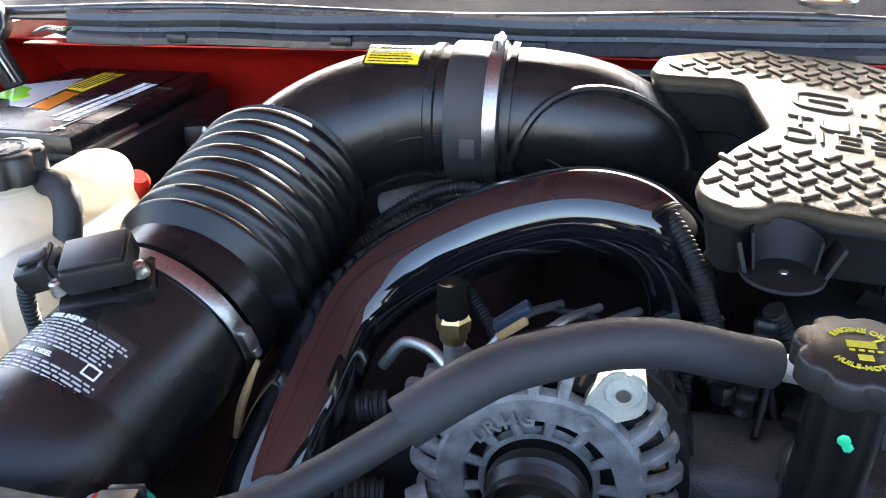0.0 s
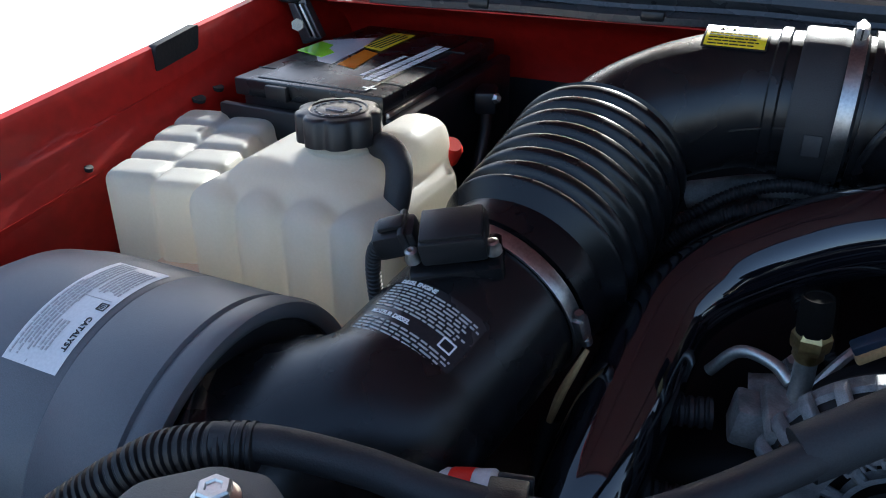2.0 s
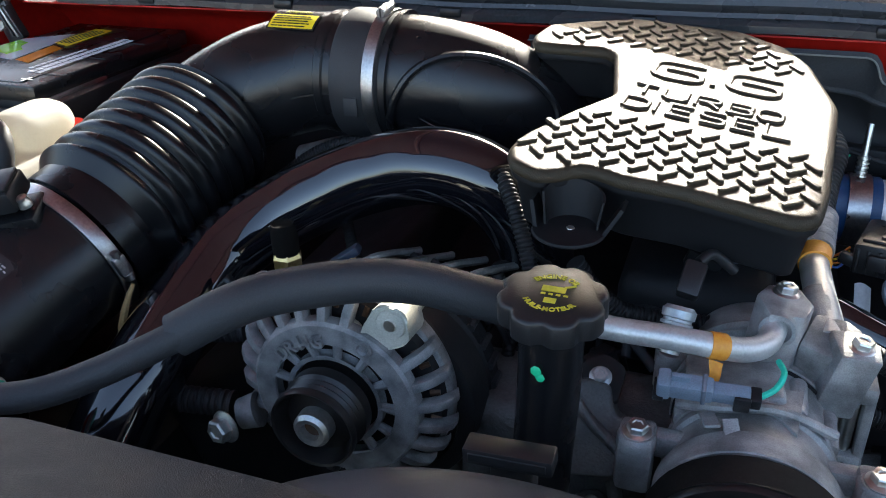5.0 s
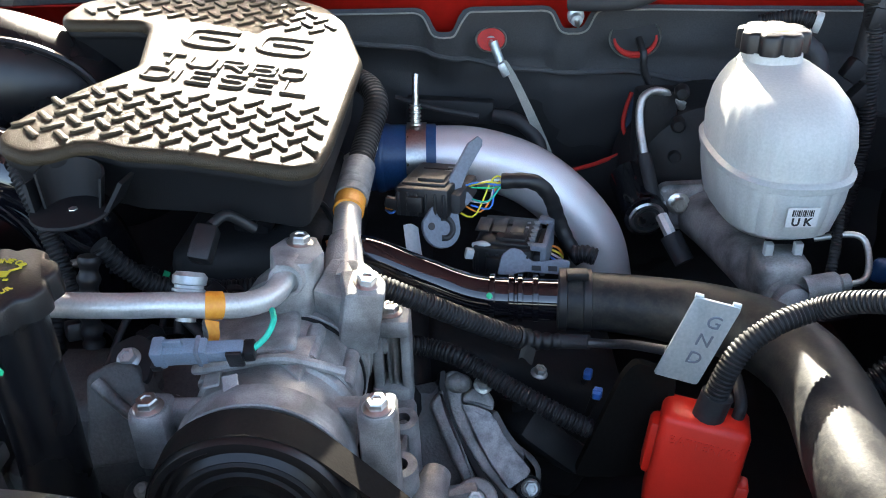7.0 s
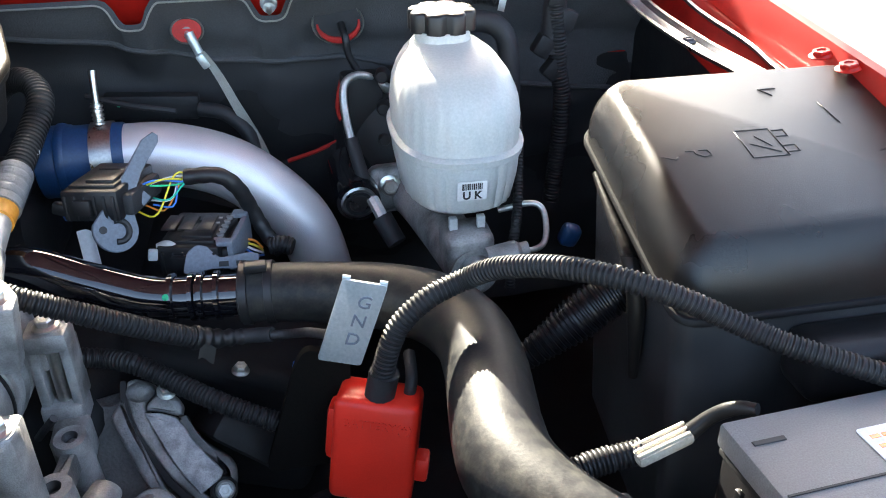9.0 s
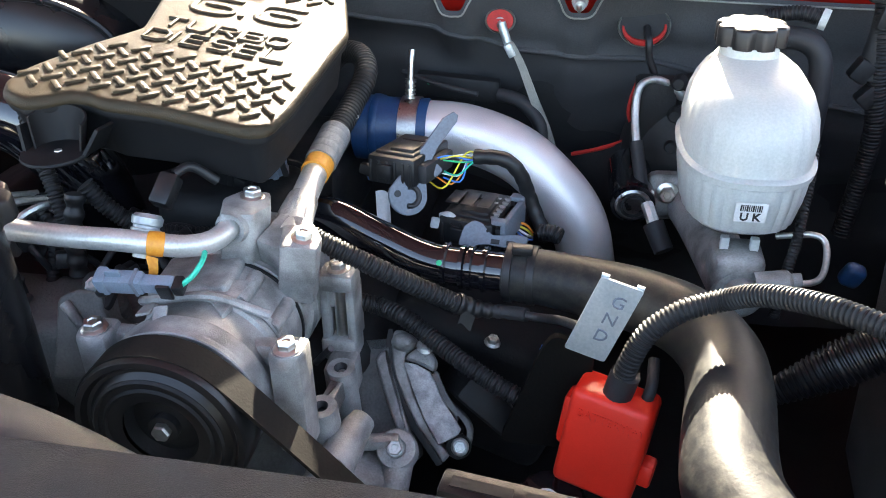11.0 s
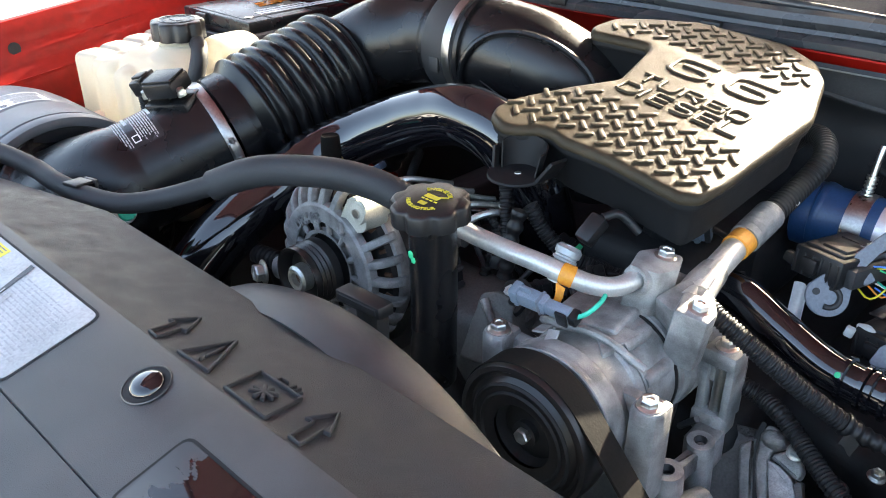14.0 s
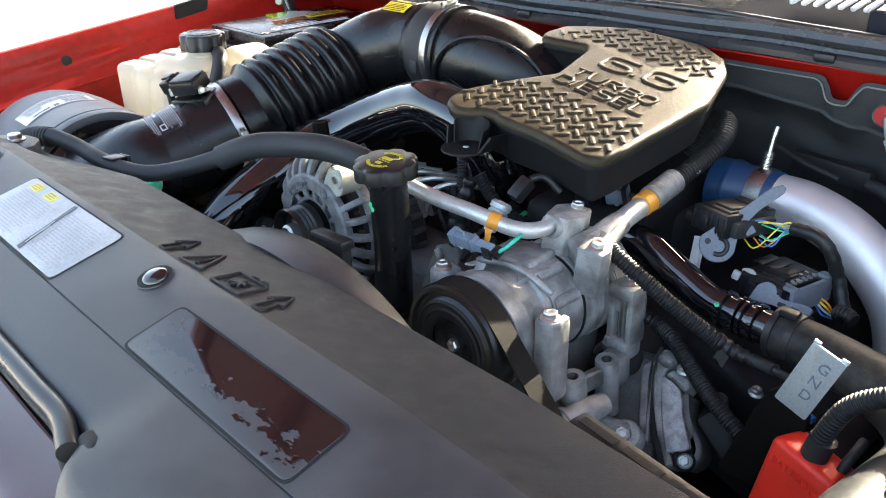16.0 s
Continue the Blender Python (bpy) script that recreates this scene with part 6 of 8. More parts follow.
# ---- front: radiator cover and fan shroud ----
shroud = thing("radiator_cover", (0.2, 0.15, 1.3), "dark grey plastic radiator cover with raised symbols and labels", "radiator cover")
def rear_y(x):
    return 0.252 + 0.044 * max(0, min(1, (x + 0.31) / 0.18)) - 0.004 * max(0, min(1, (x - 0.35) / 0.3)) - 0.35 * max(0, x - 0.668) - 3.0 * max(0, x - 0.69) ** 2
def front_y(x):
    return 0.030 + 0.0125 * max(0.0, min(1.0, (x + 0.10) / 0.2)) - 0.040 / (1 + math.exp(-(x - 0.352) / 0.008)) - 0.02 * max(0.0, x - 0.37)
def shroud_at(u, v):
    x = -0.345 + 1.115 * u
    ys = [front_y(x) - 0.012, front_y(x) - 0.004, front_y(x), front_y(x) + 0.008, 0.0945, 0.0955, 0.0965, 0.105, 0.175, 0.186, 0.194, 0.21, rear_y(x) - 0.02, rear_y(x) - 0.004, rear_y(x), rear_y(x) + 0.002]
    zs = [1.268, 1.288, 1.2935, 1.2970, 1.3076, 1.3062, 1.3080, 1.3103, 1.3275, 1.3268, 1.3232, 1.3184, 1.2986, 1.295, 1.290, 1.268]
    k = min(15, int(round(v * 15)))
    sag = 0.004 * max(0, x - 0.52) / 0.25
    return Vector((x, ys[k], zs[k] - sag * 3))
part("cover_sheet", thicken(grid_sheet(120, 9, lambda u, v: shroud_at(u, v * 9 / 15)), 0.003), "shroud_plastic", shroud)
part("rear_slope", thicken(grid_sheet(120, 6, lambda u, v: shroud_at(u, (9 + 6 * v) / 15)), 0.003), "shroud_shaded_slope", shroud)
def on_slope(x, y):
    return 1.3232 - 0.30 * (y - 0.194)
def outline_ring(pts, w, name="raised_symbol"):
    """A raised symbol drawn as strokes on the rear slope."""
    bms = []
    for a, b in pts:
        a, b = Vector((*a, 0)), Vector((*b, 0))
        mid = (a + b) / 2
        m = frame_of((mid.x, mid.y, on_slope(mid.x, mid.y) + 0.0006), (b.x - a.x, b.y - a.y, -0.30 * (b.y - a.y)), (0, 0.30, 1))
        bms.append(box(((b - a).length + w, w, 0.0044), m, 0.0007, 1))
    return part(name, join(*bms), "shroud_grain", shroud)
def poly(p):
    return list(zip(p, p[1:] + p[:1]))
def arrow(x, y):
    """An outlined arrow that leans with the lettering; x, y: the left end of its tail."""
    return poly([(x, y), (x + 0.0105, y), (x + 0.0045, y + 0.0215), (x + 0.0098, y + 0.0225), (x - 0.0080, y + 0.0445), (x - 0.0128, y + 0.0220), (x - 0.0070, y + 0.0235)])
outline_ring(arrow(0.1502, 0.1905), 0.0020)
outline_ring(poly([(0.1875, 0.1920), (0.2210, 0.1945), (0.1885, 0.2365)]), 0.0026)
outline_ring([((0.2015, 0.2045), (0.1945, 0.2225))], 0.0022)
outline_ring([((0.2028, 0.2008), (0.2036, 0.1990))], 0.0026)
outline_ring(poly([(0.2460, 0.1915), (0.2895, 0.1915), (0.2795, 0.2262), (0.2360, 0.2253)]), 0.0024)
outline_ring([((0.2520, 0.2265), (0.2512, 0.2305)), ((0.2512, 0.2312), (0.2580, 0.2314)), ((0.2655, 0.2270), (0.2645, 0.2330)), ((0.2700, 0.2270), (0.2692, 0.2335)), ((0.2745, 0.2275), (0.2738, 0.2310))], 0.0018)
outline_ring([((0.2560, 0.2035), (0.2690, 0.2150)), ((0.2700, 0.2030), (0.2560, 0.2150)), ((0.2640, 0.2010), (0.2612, 0.2170)), ((0.2540, 0.2085), (0.2710, 0.2095))], 0.0030)
outline_ring(arrow(0.3148, 0.1912), 0.0020)
def top_z(y):
    return 1.3103 + 0.2457 * (y - 0.105)
def push_pin(x, y):
    pin = part("push_pin", lathe([(0.0, 0.0056), (0.0070, 0.0050), (0.0108, 0.0032), (0.0122, 0.0010), (0.0122, -0.002)], (x, y, top_z(y) + 0.0004), (0, -0.245, 1), 40), "gloss_black", shroud, "glossy black push pin")
    part("recess", lathe([(0.0, 0.0004), (0.0160, 0.0004), (0.0164, -0.002)], (x, y, top_z(y) + 0.0004), (0, -0.245, 1), 40), "engine_black", pin)
    part("rim", lathe([(0.0160, 0.0002), (0.0166, 0.0009), (0.0174, 0.0002)], (x, y, top_z(y) + 0.0004), (0, -0.245, 1), 40), "shroud_plastic", pin)
push_pin(0.205, 0.1585)
push_pin(-0.255, 0.16)
def on_top(bm):
    """Lays a flat piece (z from 0) on the cover's sloping top."""
    for v in bm.verts:
        v.co.z += top_z(v.co.y)
    return bm
def inset(x0, x1, y0, y1, mat, label):
    part("inset_groove", on_top(prism(rounded([(x0 - 0.0022, y0 - 0.0022), (x1 + 0.0022, y0 - 0.0022), (x1 + 0.0022, y1 + 0.0022), (x0 - 0.0022, y1 + 0.0022)], 0.009), -0.003, 0.0004)), "engine_black", shroud)
    return part("inset_plate", on_top(prism(rounded([(x0, y0), (x1, y0), (x1, y1), (x0, y1)], 0.0075), -0.003, 0.0010, bevel=0.0004, segs=1)), mat, shroud, label)
inset(0.269, 0.498, 0.0985, 0.1505, "stained_plate", "glossy black inset plate with a peeling grey film")
lp = inset(-0.1275, 0.108, 0.0985, 0.1735, "sticker_grey", "grey refrigerant label with unreadable print and a black smear")
part("print", on_top(bars(16, 0.10, 0.0036, 0.0012, pose(0.048, 0.134, 0.0013), 0.0002, 21, 0.5, 0.009)), "faint_ink", lp)
part("print", on_top(bars(15, 0.09, 0.0036, 0.0012, pose(-0.065, 0.129, 0.0013), 0.0002, 22, 0.5, 0.009)), "faint_ink", lp)
for x in (-0.098, -0.056):
    part("yellow_box", on_top(box((0.024, 0.011, 0.0004), pose(x, 0.164, 0.0013))), "yellow_wire", lp)
    part("yellow_print", on_top(bars(3, 0.018, 0.003, 0.0010, pose(x, 0.164, 0.0017), 0.0002, 23, 0.5, 0.005)), "lever_grey", lp)
rs = random.Random(6)
part("smear", on_top(prism([(0.0125, 0.101), (0.021, 0.1005), (0.009, 0.135), (0.001, 0.171), (-0.006, 0.171), (0.004, 0.135)], 0.0014, 0.0017)), "sticker_black", lp, "black smear across the label")
part("smear_streak", on_top(join(*[box((0.0012, 0.030, 0.0003), pose(0.012 + 0.0022 * k - 0.004 * rs.random(), 0.120 + 0.012 * rs.random(), 0.0019, 0, 0, 14)) for k in range(6)])), "sticker_grey", lp)
bolt((-0.338, 0.218, 1.316), (0, 0, 1), 0.0085, 0.009, 1.5, "cover_bolt", "zinc bolt with washer on the radiator cover", "zinc")
part("corner_lug", prism(rounded([(-0.385, 0.16), (-0.30, 0.16), (-0.296, 0.228), (-0.326, 0.246), (-0.356, 0.240), (-0.385, 0.212)], 0.007), 1.255, 1.315, bevel=0.0035, segs=2), "shroud_plastic", shroud)
part("hose_clip", box((0.022, 0.024, 0.004), pose(-0.216, 0.301, 1.2985, -6, 0, 14), 0.0015), "black_plastic", shroud)
part("hose_clip", box((0.020, 0.005, 0.026), pose(-0.216, 0.314, 1.2865, -6, 0, 14), 0.0015), "black_plastic", shroud)

# fan shroud ring behind the cover
fan = thing("fan_shroud", (0.19, 0.33, 1.0), "dark grey moulded plastic fan shroud", "fan shroud")
def fan_at(u, v):
    a = radians(200 - 220 * u)
    r = [0.302, 0.305, 0.3055, 0.302, 0.294, 0.272][min(5, int(round(v * 5)))]
    y = [0.285, 0.295, 0.310, 0.328, 0.340, 0.346][min(5, int(round(v * 5)))]
    return Vector((0.19 + r * math.cos(a), y, 0.998 + r * math.sin(a)))
part("ring", thicken(grid_sheet(80, 5, fan_at), 0.003), "shroud_plastic", fan)

# glossy latch panel and grille edge below the cover's front edge
gr = thing("grille_support", (0.1, -0.03, 1.26), "dark red glossy grille support with a rolled front edge", "grille support")
EDGE = [(x, front_y(x) - 0.011, 1.2895) for x in (-0.36, -0.2, -0.05, 0.05, 0.12, 0.18, 0.25, 0.30, 0.345)]
part("rolled_edge", sweep(EDGE, 0.0085, 16, 0.010), "sheen_plastic", gr)
part("end_cap", sweep([(0.343, 0.035, 1.2895), (0.360, 0.033, 1.289), (0.372, 0.024, 1.286)], [0.0088, 0.0105, 0.010], 16, 0.003), "engine_black", gr)
part("latch_panel", thicken(grid_sheet(30, 8, lambda u, v: Vector((-0.36 + 0.735 * u, front_y(min(0.34, -0.36 + 0.735 * u)) - 0.020 - 0.075 * v - 0.02 * u * v, 1.278 - 0.004 * math.cos(v * 6) - 0.050 * v ** 1.6))), 0.003), "red_gloss", gr)
part("inner_bead", sweep([(x, y - 0.004, z - 0.012) for x, y, z in EDGE] + [(0.375, 0.018, 1.275)], 0.004, 10, 0.01), "engine_black", gr)
part("grille_bar", sweep([(-0.36, -0.065, 1.246), (0.0, -0.065, 1.248), (0.20, -0.052, 1.250), (0.30, -0.055, 1.245), (0.355, -0.075, 1.235)], 0.006, 12, 0.015), "sheen_plastic", gr)
part("grille_panel", thicken(grid_sheet(24, 4, lambda u, v: Vector((-0.36 + 0.72 * u, -0.070 - 0.03 * v, 1.235 - 0.05 * v))), 0.003), "gloss_black", gr)
for x in (-0.2, 0.05, 0.27):
    part("stiffener", box((0.012, 0.05, 0.01), pose(x, -0.085, 1.236, 30, 0, 20), 0.003), "galvanized", gr)

# ---- right side: charge pipe, harness plugs, coolant hose, brake and fuse box ----
cpipe = thing("aluminium_charge_pipe", (0.5, 0.9, 1.2), "bare aluminium charge pipe bending down behind the engine", "charge pipe")
part("tube", sweep([(0.385, 0.903, 1.243), (0.42, 0.904, 1.243), (0.475, 0.905, 1.240), (0.535, 0.90, 1.220), (0.585, 0.893, 1.180), (0.615, 0.888, 1.135), (0.632, 0.885, 1.06)], 0.0345, 48, 0.005), "charge_pipe", cpipe)
bc = thing("blue_coupler", (0.38, 0.90, 1.243), "blue silicone coupler on the charge pipe", "coupler")
part("sleeve", lathe([(0.034, -0.03), (0.0385, -0.028), (0.0385, 0.004), (0.0370, 0.006), (0.0370, 0.057), (0.0355, 0.059), (0.034, 0.059)], (0.372, 0.903, 1.243), (1, 0.01, 0), 48), "blue_silicone", bc)
part("bead", lathe([(0.037, 0.0), (0.0400, 0.002), (0.0405, 0.006), (0.0395, 0.010), (0.037, 0.012)], (0.362, 0.903, 1.243), (1, 0.01, 0), 48), "blue_silicone", bc)
tc = thing("t_bolt_clamp", (0.408, 0.904, 1.25), "steel T-bolt clamp with an upright stud", "hose clamp")
part("band", lathe([(0.0372, 0), (0.0388, 0), (0.0388, 0.022), (0.0372, 0.022)], (0.398, 0.9035, 1.243), (1, 0.01, 0), 56), "band_steel", tc)
part("spring", sweep([(0.408, 0.903, 1.281), (0.4085, 0.908, 1.303)], lambda s, t: 0.0065 if (s / 0.0045) % 1 < 0.55 else 0.005, 16, 0.0007), "zinc", tc)
part("stud", sweep([(0.4085, 0.906, 1.298), (0.409, 0.913, 1.325), (0.4095, 0.917, 1.335)], 0.0036, 12, 0.004), "zinc", tc)

# two black harness plugs with levers and loose wires
def harness_plug(at, xdir, up, w, d, h, label):
    ob = thing("harness_plug", at, label, "connector", "engine harness plugs")
    m = frame_of(at, xdir, up)
    body = part("body", box((w, d, h), m, 0.003), "black_plastic", ob)
    part("lid", box((w * 0.82, d * 0.8, 0.004), m @ pose(0, 0, h / 2 + 0.001), 0.0015), "black_plastic", body)
    part("lid_groove", box((w * 0.5, 0.0015, 0.001), m @ pose(0, d * 0.15, h / 2 + 0.0034)), "ink_black", body)
    for k in (-0.42, -0.25, -0.08, 0.09, 0.26, 0.42):
        part("side_rib", box((0.003, d * 1.05, h * 0.8), m @ pose(w * k, 0, -h * 0.05), 0.001), "black_plastic", body)
    part("lid_step", box((w * 0.5, d * 0.35, 0.006), m @ pose(w * 0.1, -d * 0.15, h / 2 + 0.003), 0.0015), "black_plastic", body)
    part("latch", box((w * 0.3, 0.006, h * 0.5), m @ pose(-w * 0.1, -d / 2 - 0.003, 0), 0.0015), "black_plastic", body)
    part("wire_cover", box((w * 0.22, d * 0.8, h * 0.7), m @ pose(w * 0.58, 0, -0.002), 0.004), "rubber", body)
    for j in range(6):
        part("pin_slot", box((0.004, 0.0025, 0.001), m @ pose(w * (0.22 + 0.04 * (j % 3)), d * (0.1 + 0.14 * (j // 3)), h / 2 + 0.0032)), "ink_grey", body)
    return ob, m
p1, m1 = harness_plug((0.431, 0.786, 1.2545), (1, -0.27, 0.03), (0.0, 0.10, 1), 0.054, 0.084, 0.030, "black multi-pin engine harness plug with a grey lever")
p2, m2 = harness_plug((0.5065, 0.775, 1.196), (1, -0.23, -0.01), (0.0, 0.0, 1), 0.060, 0.076, 0.030, "larger black harness plug below the charge pipe")
lev_hub = [(0.021 * math.cos(radians(q)), 0.021 * math.sin(radians(q)) - 0.008) for q in range(118, 322, 12)]
lev = lev_hub + [(0.030, -0.004), (0.060, 0.006), (0.094, 0.011), (0.099, 0.015), (0.098, 0.021), (0.085, 0.024), (0.050, 0.018), (0.020, 0.014)]
lm = frame_of((0.434, 0.738, 1.243), (0.045, 0.063, 0.036), (0.52, -0.72, 0.46))
lv = part("lever", prism(lev, -0.002, 0.002, lm, 0.0008, 1), "lever_grey", p1, "grey locking lever with a curved slot")
part("lever_slot", sweep([lm @ Vector((0.010 * math.cos(radians(q)), 0.010 * math.sin(radians(q)) - 0.010, 0.0022)) for q in range(60, -171, -30)], 0.0030, 8, 0.002), "ink_black", lv)
part("lever_dot", lathe([(0, 0), (0.0036, 0), (0.0036, 0.001), (0, 0.001)], lm @ Vector((-0.008, 0.001, 0.0019)), lm.to_3x3() @ Vector((0, 0, 1)), 14), "ink_black", lv)
part("lever_stop", box((0.012, 0.010, 0.006), lm @ pose(0.040, -0.010, 0.001), 0.002), "lever_grey", lv)
lm2 = frame_of((0.515, 0.728, 1.196), (1, 0.18, -0.16), (0, -0.86, 0.5))
part("lever", prism(rounded([(-0.022, -0.008), (-0.012, -0.008), (0.006, -0.004), (0.046, -0.006), (0.050, 0.008), (0.040, 0.010), (0.012, 0.006), (0.002, 0.017), (-0.008, 0.020), (-0.018, 0.012)], 0.004), -0.002, 0.002, lm2, 0.0008, 1), "lever_grey", p2, "grey locking lever")
for px in (0.016, 0.032):
    part("lever_slot", box((0.009, 0.005, 0.001), lm2 @ pose(px, 0.0, 0.0022), 0.0004), "ink_black", p2)
part("side_bracket", join(box((0.006, 0.070, 0.030), m2 @ pose(0.040, 0.0, 0.002), 0.002), box((0.016, 0.012, 0.006), m2 @ pose(0.035, 0.030, 0.017), 0.002), box((0.016, 0.010, 0.006), m2 @ pose(0.035, -0.030, 0.017), 0.002)), "lever_grey", p2, "grey lever bracket")
for k in range(6):
    part("terminal", box((0.008, 0.0055, 0.003), m2 @ pose(0.0255, -0.024 + 0.0092 * k, 0.0165), 0.0008), "battery_grey", p2, "pale terminal lock")
part("end_tab", box((0.018, 0.010, 0.012), m1 @ pose(-0.030, -0.036, -0.004, 0, 12, 0), 0.003), "black_plastic", p1)
for k in (-0.30, -0.1, 0.12):
    part("lid_panel", box((0.014, 0.030, 0.0022), m2 @ pose(0.084 * k, 0.002, 0.0205), 0.0008), "black_plastic", p2)
part("white_tip", sweep([m2 @ Vector((-0.030, -0.030, 0.012)), m2 @ Vector((-0.020, -0.032, 0.016)), m2 @ Vector((-0.012, -0.030, 0.010))], 0.0035, 10, 0.003), "white_plastic", p2, "white clip tip")
wires = thing("loose_wires", (0.48, 0.80, 1.26), "bundle of thin coloured harness wires", "wires")
rw = random.Random(4)
for i, mat in enumerate(["yellow_wire", "green_paint", "blue_wire", "white_wire", "orange_wire", "yellow_wire", "teal_wire", "white_wire", "blue_wire"]):
    a = Vector((0.452 + 0.002 * i, 0.785 + rw.uniform(-0.012, 0.012), 1.248 + rw.uniform(-0.016, 0.014)))
    part("wire", sweep([a, a + Vector((0.02, -0.008 + rw.uniform(-0.006, 0.006), rw.uniform(-0.004, 0.010))), Vector((0.495, 0.795, 1.258)) + Vector((rw.uniform(-0.004, 0.004), rw.uniform(-0.005, 0.005), rw.uniform(-0.006, 0.006))), Vector((0.508, 0.80, 1.256))], 0.0010, 6, 0.005), mat, wires)
for i, mat in enumerate(["orange_wire", "yellow_wire", "orange_wire", "blue_wire"]):
    part("wire", sweep([(0.398, 0.80, 1.246 - 0.004 * i), (0.388, 0.79 - 0.002 * i, 1.242 - 0.004 * i), (0.380, 0.80, 1.232 - 0.002 * i)], 0.0013, 6, 0.004), mat, wires)
for i, mat in enumerate(["orange_wire", "yellow_wire", "white_wire", "blue_wire"]):
    part("wire", sweep([(0.545, 0.785, 1.190 - 0.003 * i), (0.558, 0.783 - 0.003 * i, 1.188 - 0.004 * i), (0.565, 0.79, 1.175 - 0.003 * i)], 0.0013, 6, 0.004), mat, wires)
loom = thing("taped_loom", (0.53, 0.8, 1.24), "black taped wiring loom looping down", "wiring loom")
part("loom", sweep([(0.500, 0.797, 1.258), (0.531, 0.792, 1.259), (0.5485, 0.795, 1.242), (0.560, 0.802, 1.210), (0.572, 0.796, 1.184), (0.585, 0.788, 1.168)], lambda s, t: 0.0080 + 0.0003 * math.sin(s * 420), 14, 0.002), "wire_black", loom)
part("conduit", sweep([(0.574, 0.775, 1.184), (0.586, 0.772, 1.186), (0.596, 0.768, 1.184)], ribbed(0.0095, 0.004, 0.0011), 14, 0.001), "wire_black", loom)
tag = thing("paper_tag", (0.408, 0.745, 1.21), "folded white paper tag", "tag")
part("fold", thicken(grid_sheet(10, 3, lambda u, v: Vector((0.401 + 0.015 * u + 0.004 * v, 0.752 - 0.014 * v + 0.006 * math.sin(u * 3.1), 1.232 - 0.034 * v - 0.003 * u))), 0.0006), "sticker_white", tag)
solid("white_clip", box((0.009, 0.007, 0.011), pose(0.466, 0.742, 1.205, 0, 12, 8), 0.0018), "white_plastic", "small white plastic connector clip", "clip")

# black coolant pipe with barbed end, and the big rubber hose
cool = thing("coolant_pipe", (0.45, 0.67, 1.2), "glossy black plastic coolant pipe with a stepped end", "coolant pipe")
part("tube", sweep([(0.33, 0.70, 1.228), (0.37, 0.70, 1.226), (0.42, 0.692, 1.208), (0.47, 0.688, 1.190), (0.53, 0.682, 1.188), (0.57, 0.676, 1.190)], 0.0195, 32, 0.005), "gloss_black", cool)
for x in (0.487, 0.505, 0.513, 0.527):
    part("collar", lathe([(0.0195, -0.003), (0.0225, -0.002), (0.0225, 0.002), (0.0195, 0.003)], (x, 0.686 - 0.1 * (x - 0.487), 1.189), (1, -0.08, 0.02), 36), "gloss_black", cool)
part("green_dot", lathe([(0, 0.0006), (0.0022, 0.0004), (0.003, 0)], (0.4835, 0.6675, 1.2015), (0, -0.8, 0.6), 10), "green_paint", cool)
hose = thing("radiator_hose", (0.65, 0.55, 1.2), "dusty black rubber radiator hose with pale scuffed patches", "radiator hose")
part("hose", sweep([(0.548, 0.680, 1.189), (0.59, 0.673, 1.190), (0.635, 0.660, 1.191), (0.68, 0.642, 1.191), (0.716, 0.614, 1.191), (0.736, 0.574, 1.190), (0.738, 0.530, 1.190), (0.733, 0.488, 1.190), (0.728, 0.450, 1.190), (0.728, 0.416, 1.190), (0.740, 0.380, 1.190), (0.758, 0.352, 1.189), (0.79, 0.320, 1.186), (0.825, 0.300, 1.180)],
     [0.0265, 0.0270, 0.028, 0.030, 0.032, 0.033, 0.0332, 0.0335, 0.0335, 0.034, 0.034, 0.034, 0.034, 0.034], 40, 0.006), "rad_hose", hose)
cb = thing("spring_band_clamp", (0.557, 0.679, 1.19), "flat black band clamp on the radiator hose", "hose clamp")
for x in (0.552, 0.574):
    part("band", lathe([(0.0275, -0.004), (0.0292, -0.0035), (0.0292, 0.0035), (0.0275, 0.004)], (x, 0.680 - 0.12 * (x - 0.552), 1.1895), (1, -0.1, 0.02), 44), "wire_black", cb)
part("ear", box((0.02, 0.012, 0.008), pose(0.563, 0.672, 1.2205), 0.002), "wire_black", cb)

# split conduits in the valley
def conduit(name, pts, r, label, pitch=0.0038):
    ob = thing(name, pts[len(pts) // 2], label, "conduit")
    part("conduit", sweep(pts, ribbed(r, pitch, r * 0.13), 16, 0.0011), "conduit", ob)
    return ob
c1 = conduit("split_conduit", [(0.372, 0.605, 1.262), (0.395, 0.602, 1.252), (0.4248, 0.606, 1.235), (0.450, 0.612, 1.2187), (0.4754, 0.622, 1.200), (0.502, 0.632, 1.182), (0.512, 0.637, 1.176)], 0.0094, "black split conduit with a taped end beside the compressor")
part("taped_end", sweep([(0.506, 0.634, 1.179), (0.520, 0.640, 1.1712), (0.534, 0.643, 1.168), (0.5509, 0.645, 1.1664)], lambda s, t: 0.0105 - 0.0045 * s / t + 0.0009 * math.sin(s * 620), 16, 0.0015), "wire_black", c1)
part("tape_tail", thicken(grid_sheet(4, 6, lambda u, v: Vector((0.512 + 0.012 * u - 0.004 * v, 0.630 - 0.004 * v, 1.175 - 0.014 * v - 0.004 * u + 0.003 * math.sin(5 * u)))), 0.0006), "wire_black", c1)
part("heat_shrink", sweep([(0.540, 0.644, 1.1672), (0.556, 0.644, 1.1668), (0.572, 0.638, 1.170)], 0.0068, 14, 0.004), "rubber", c1)
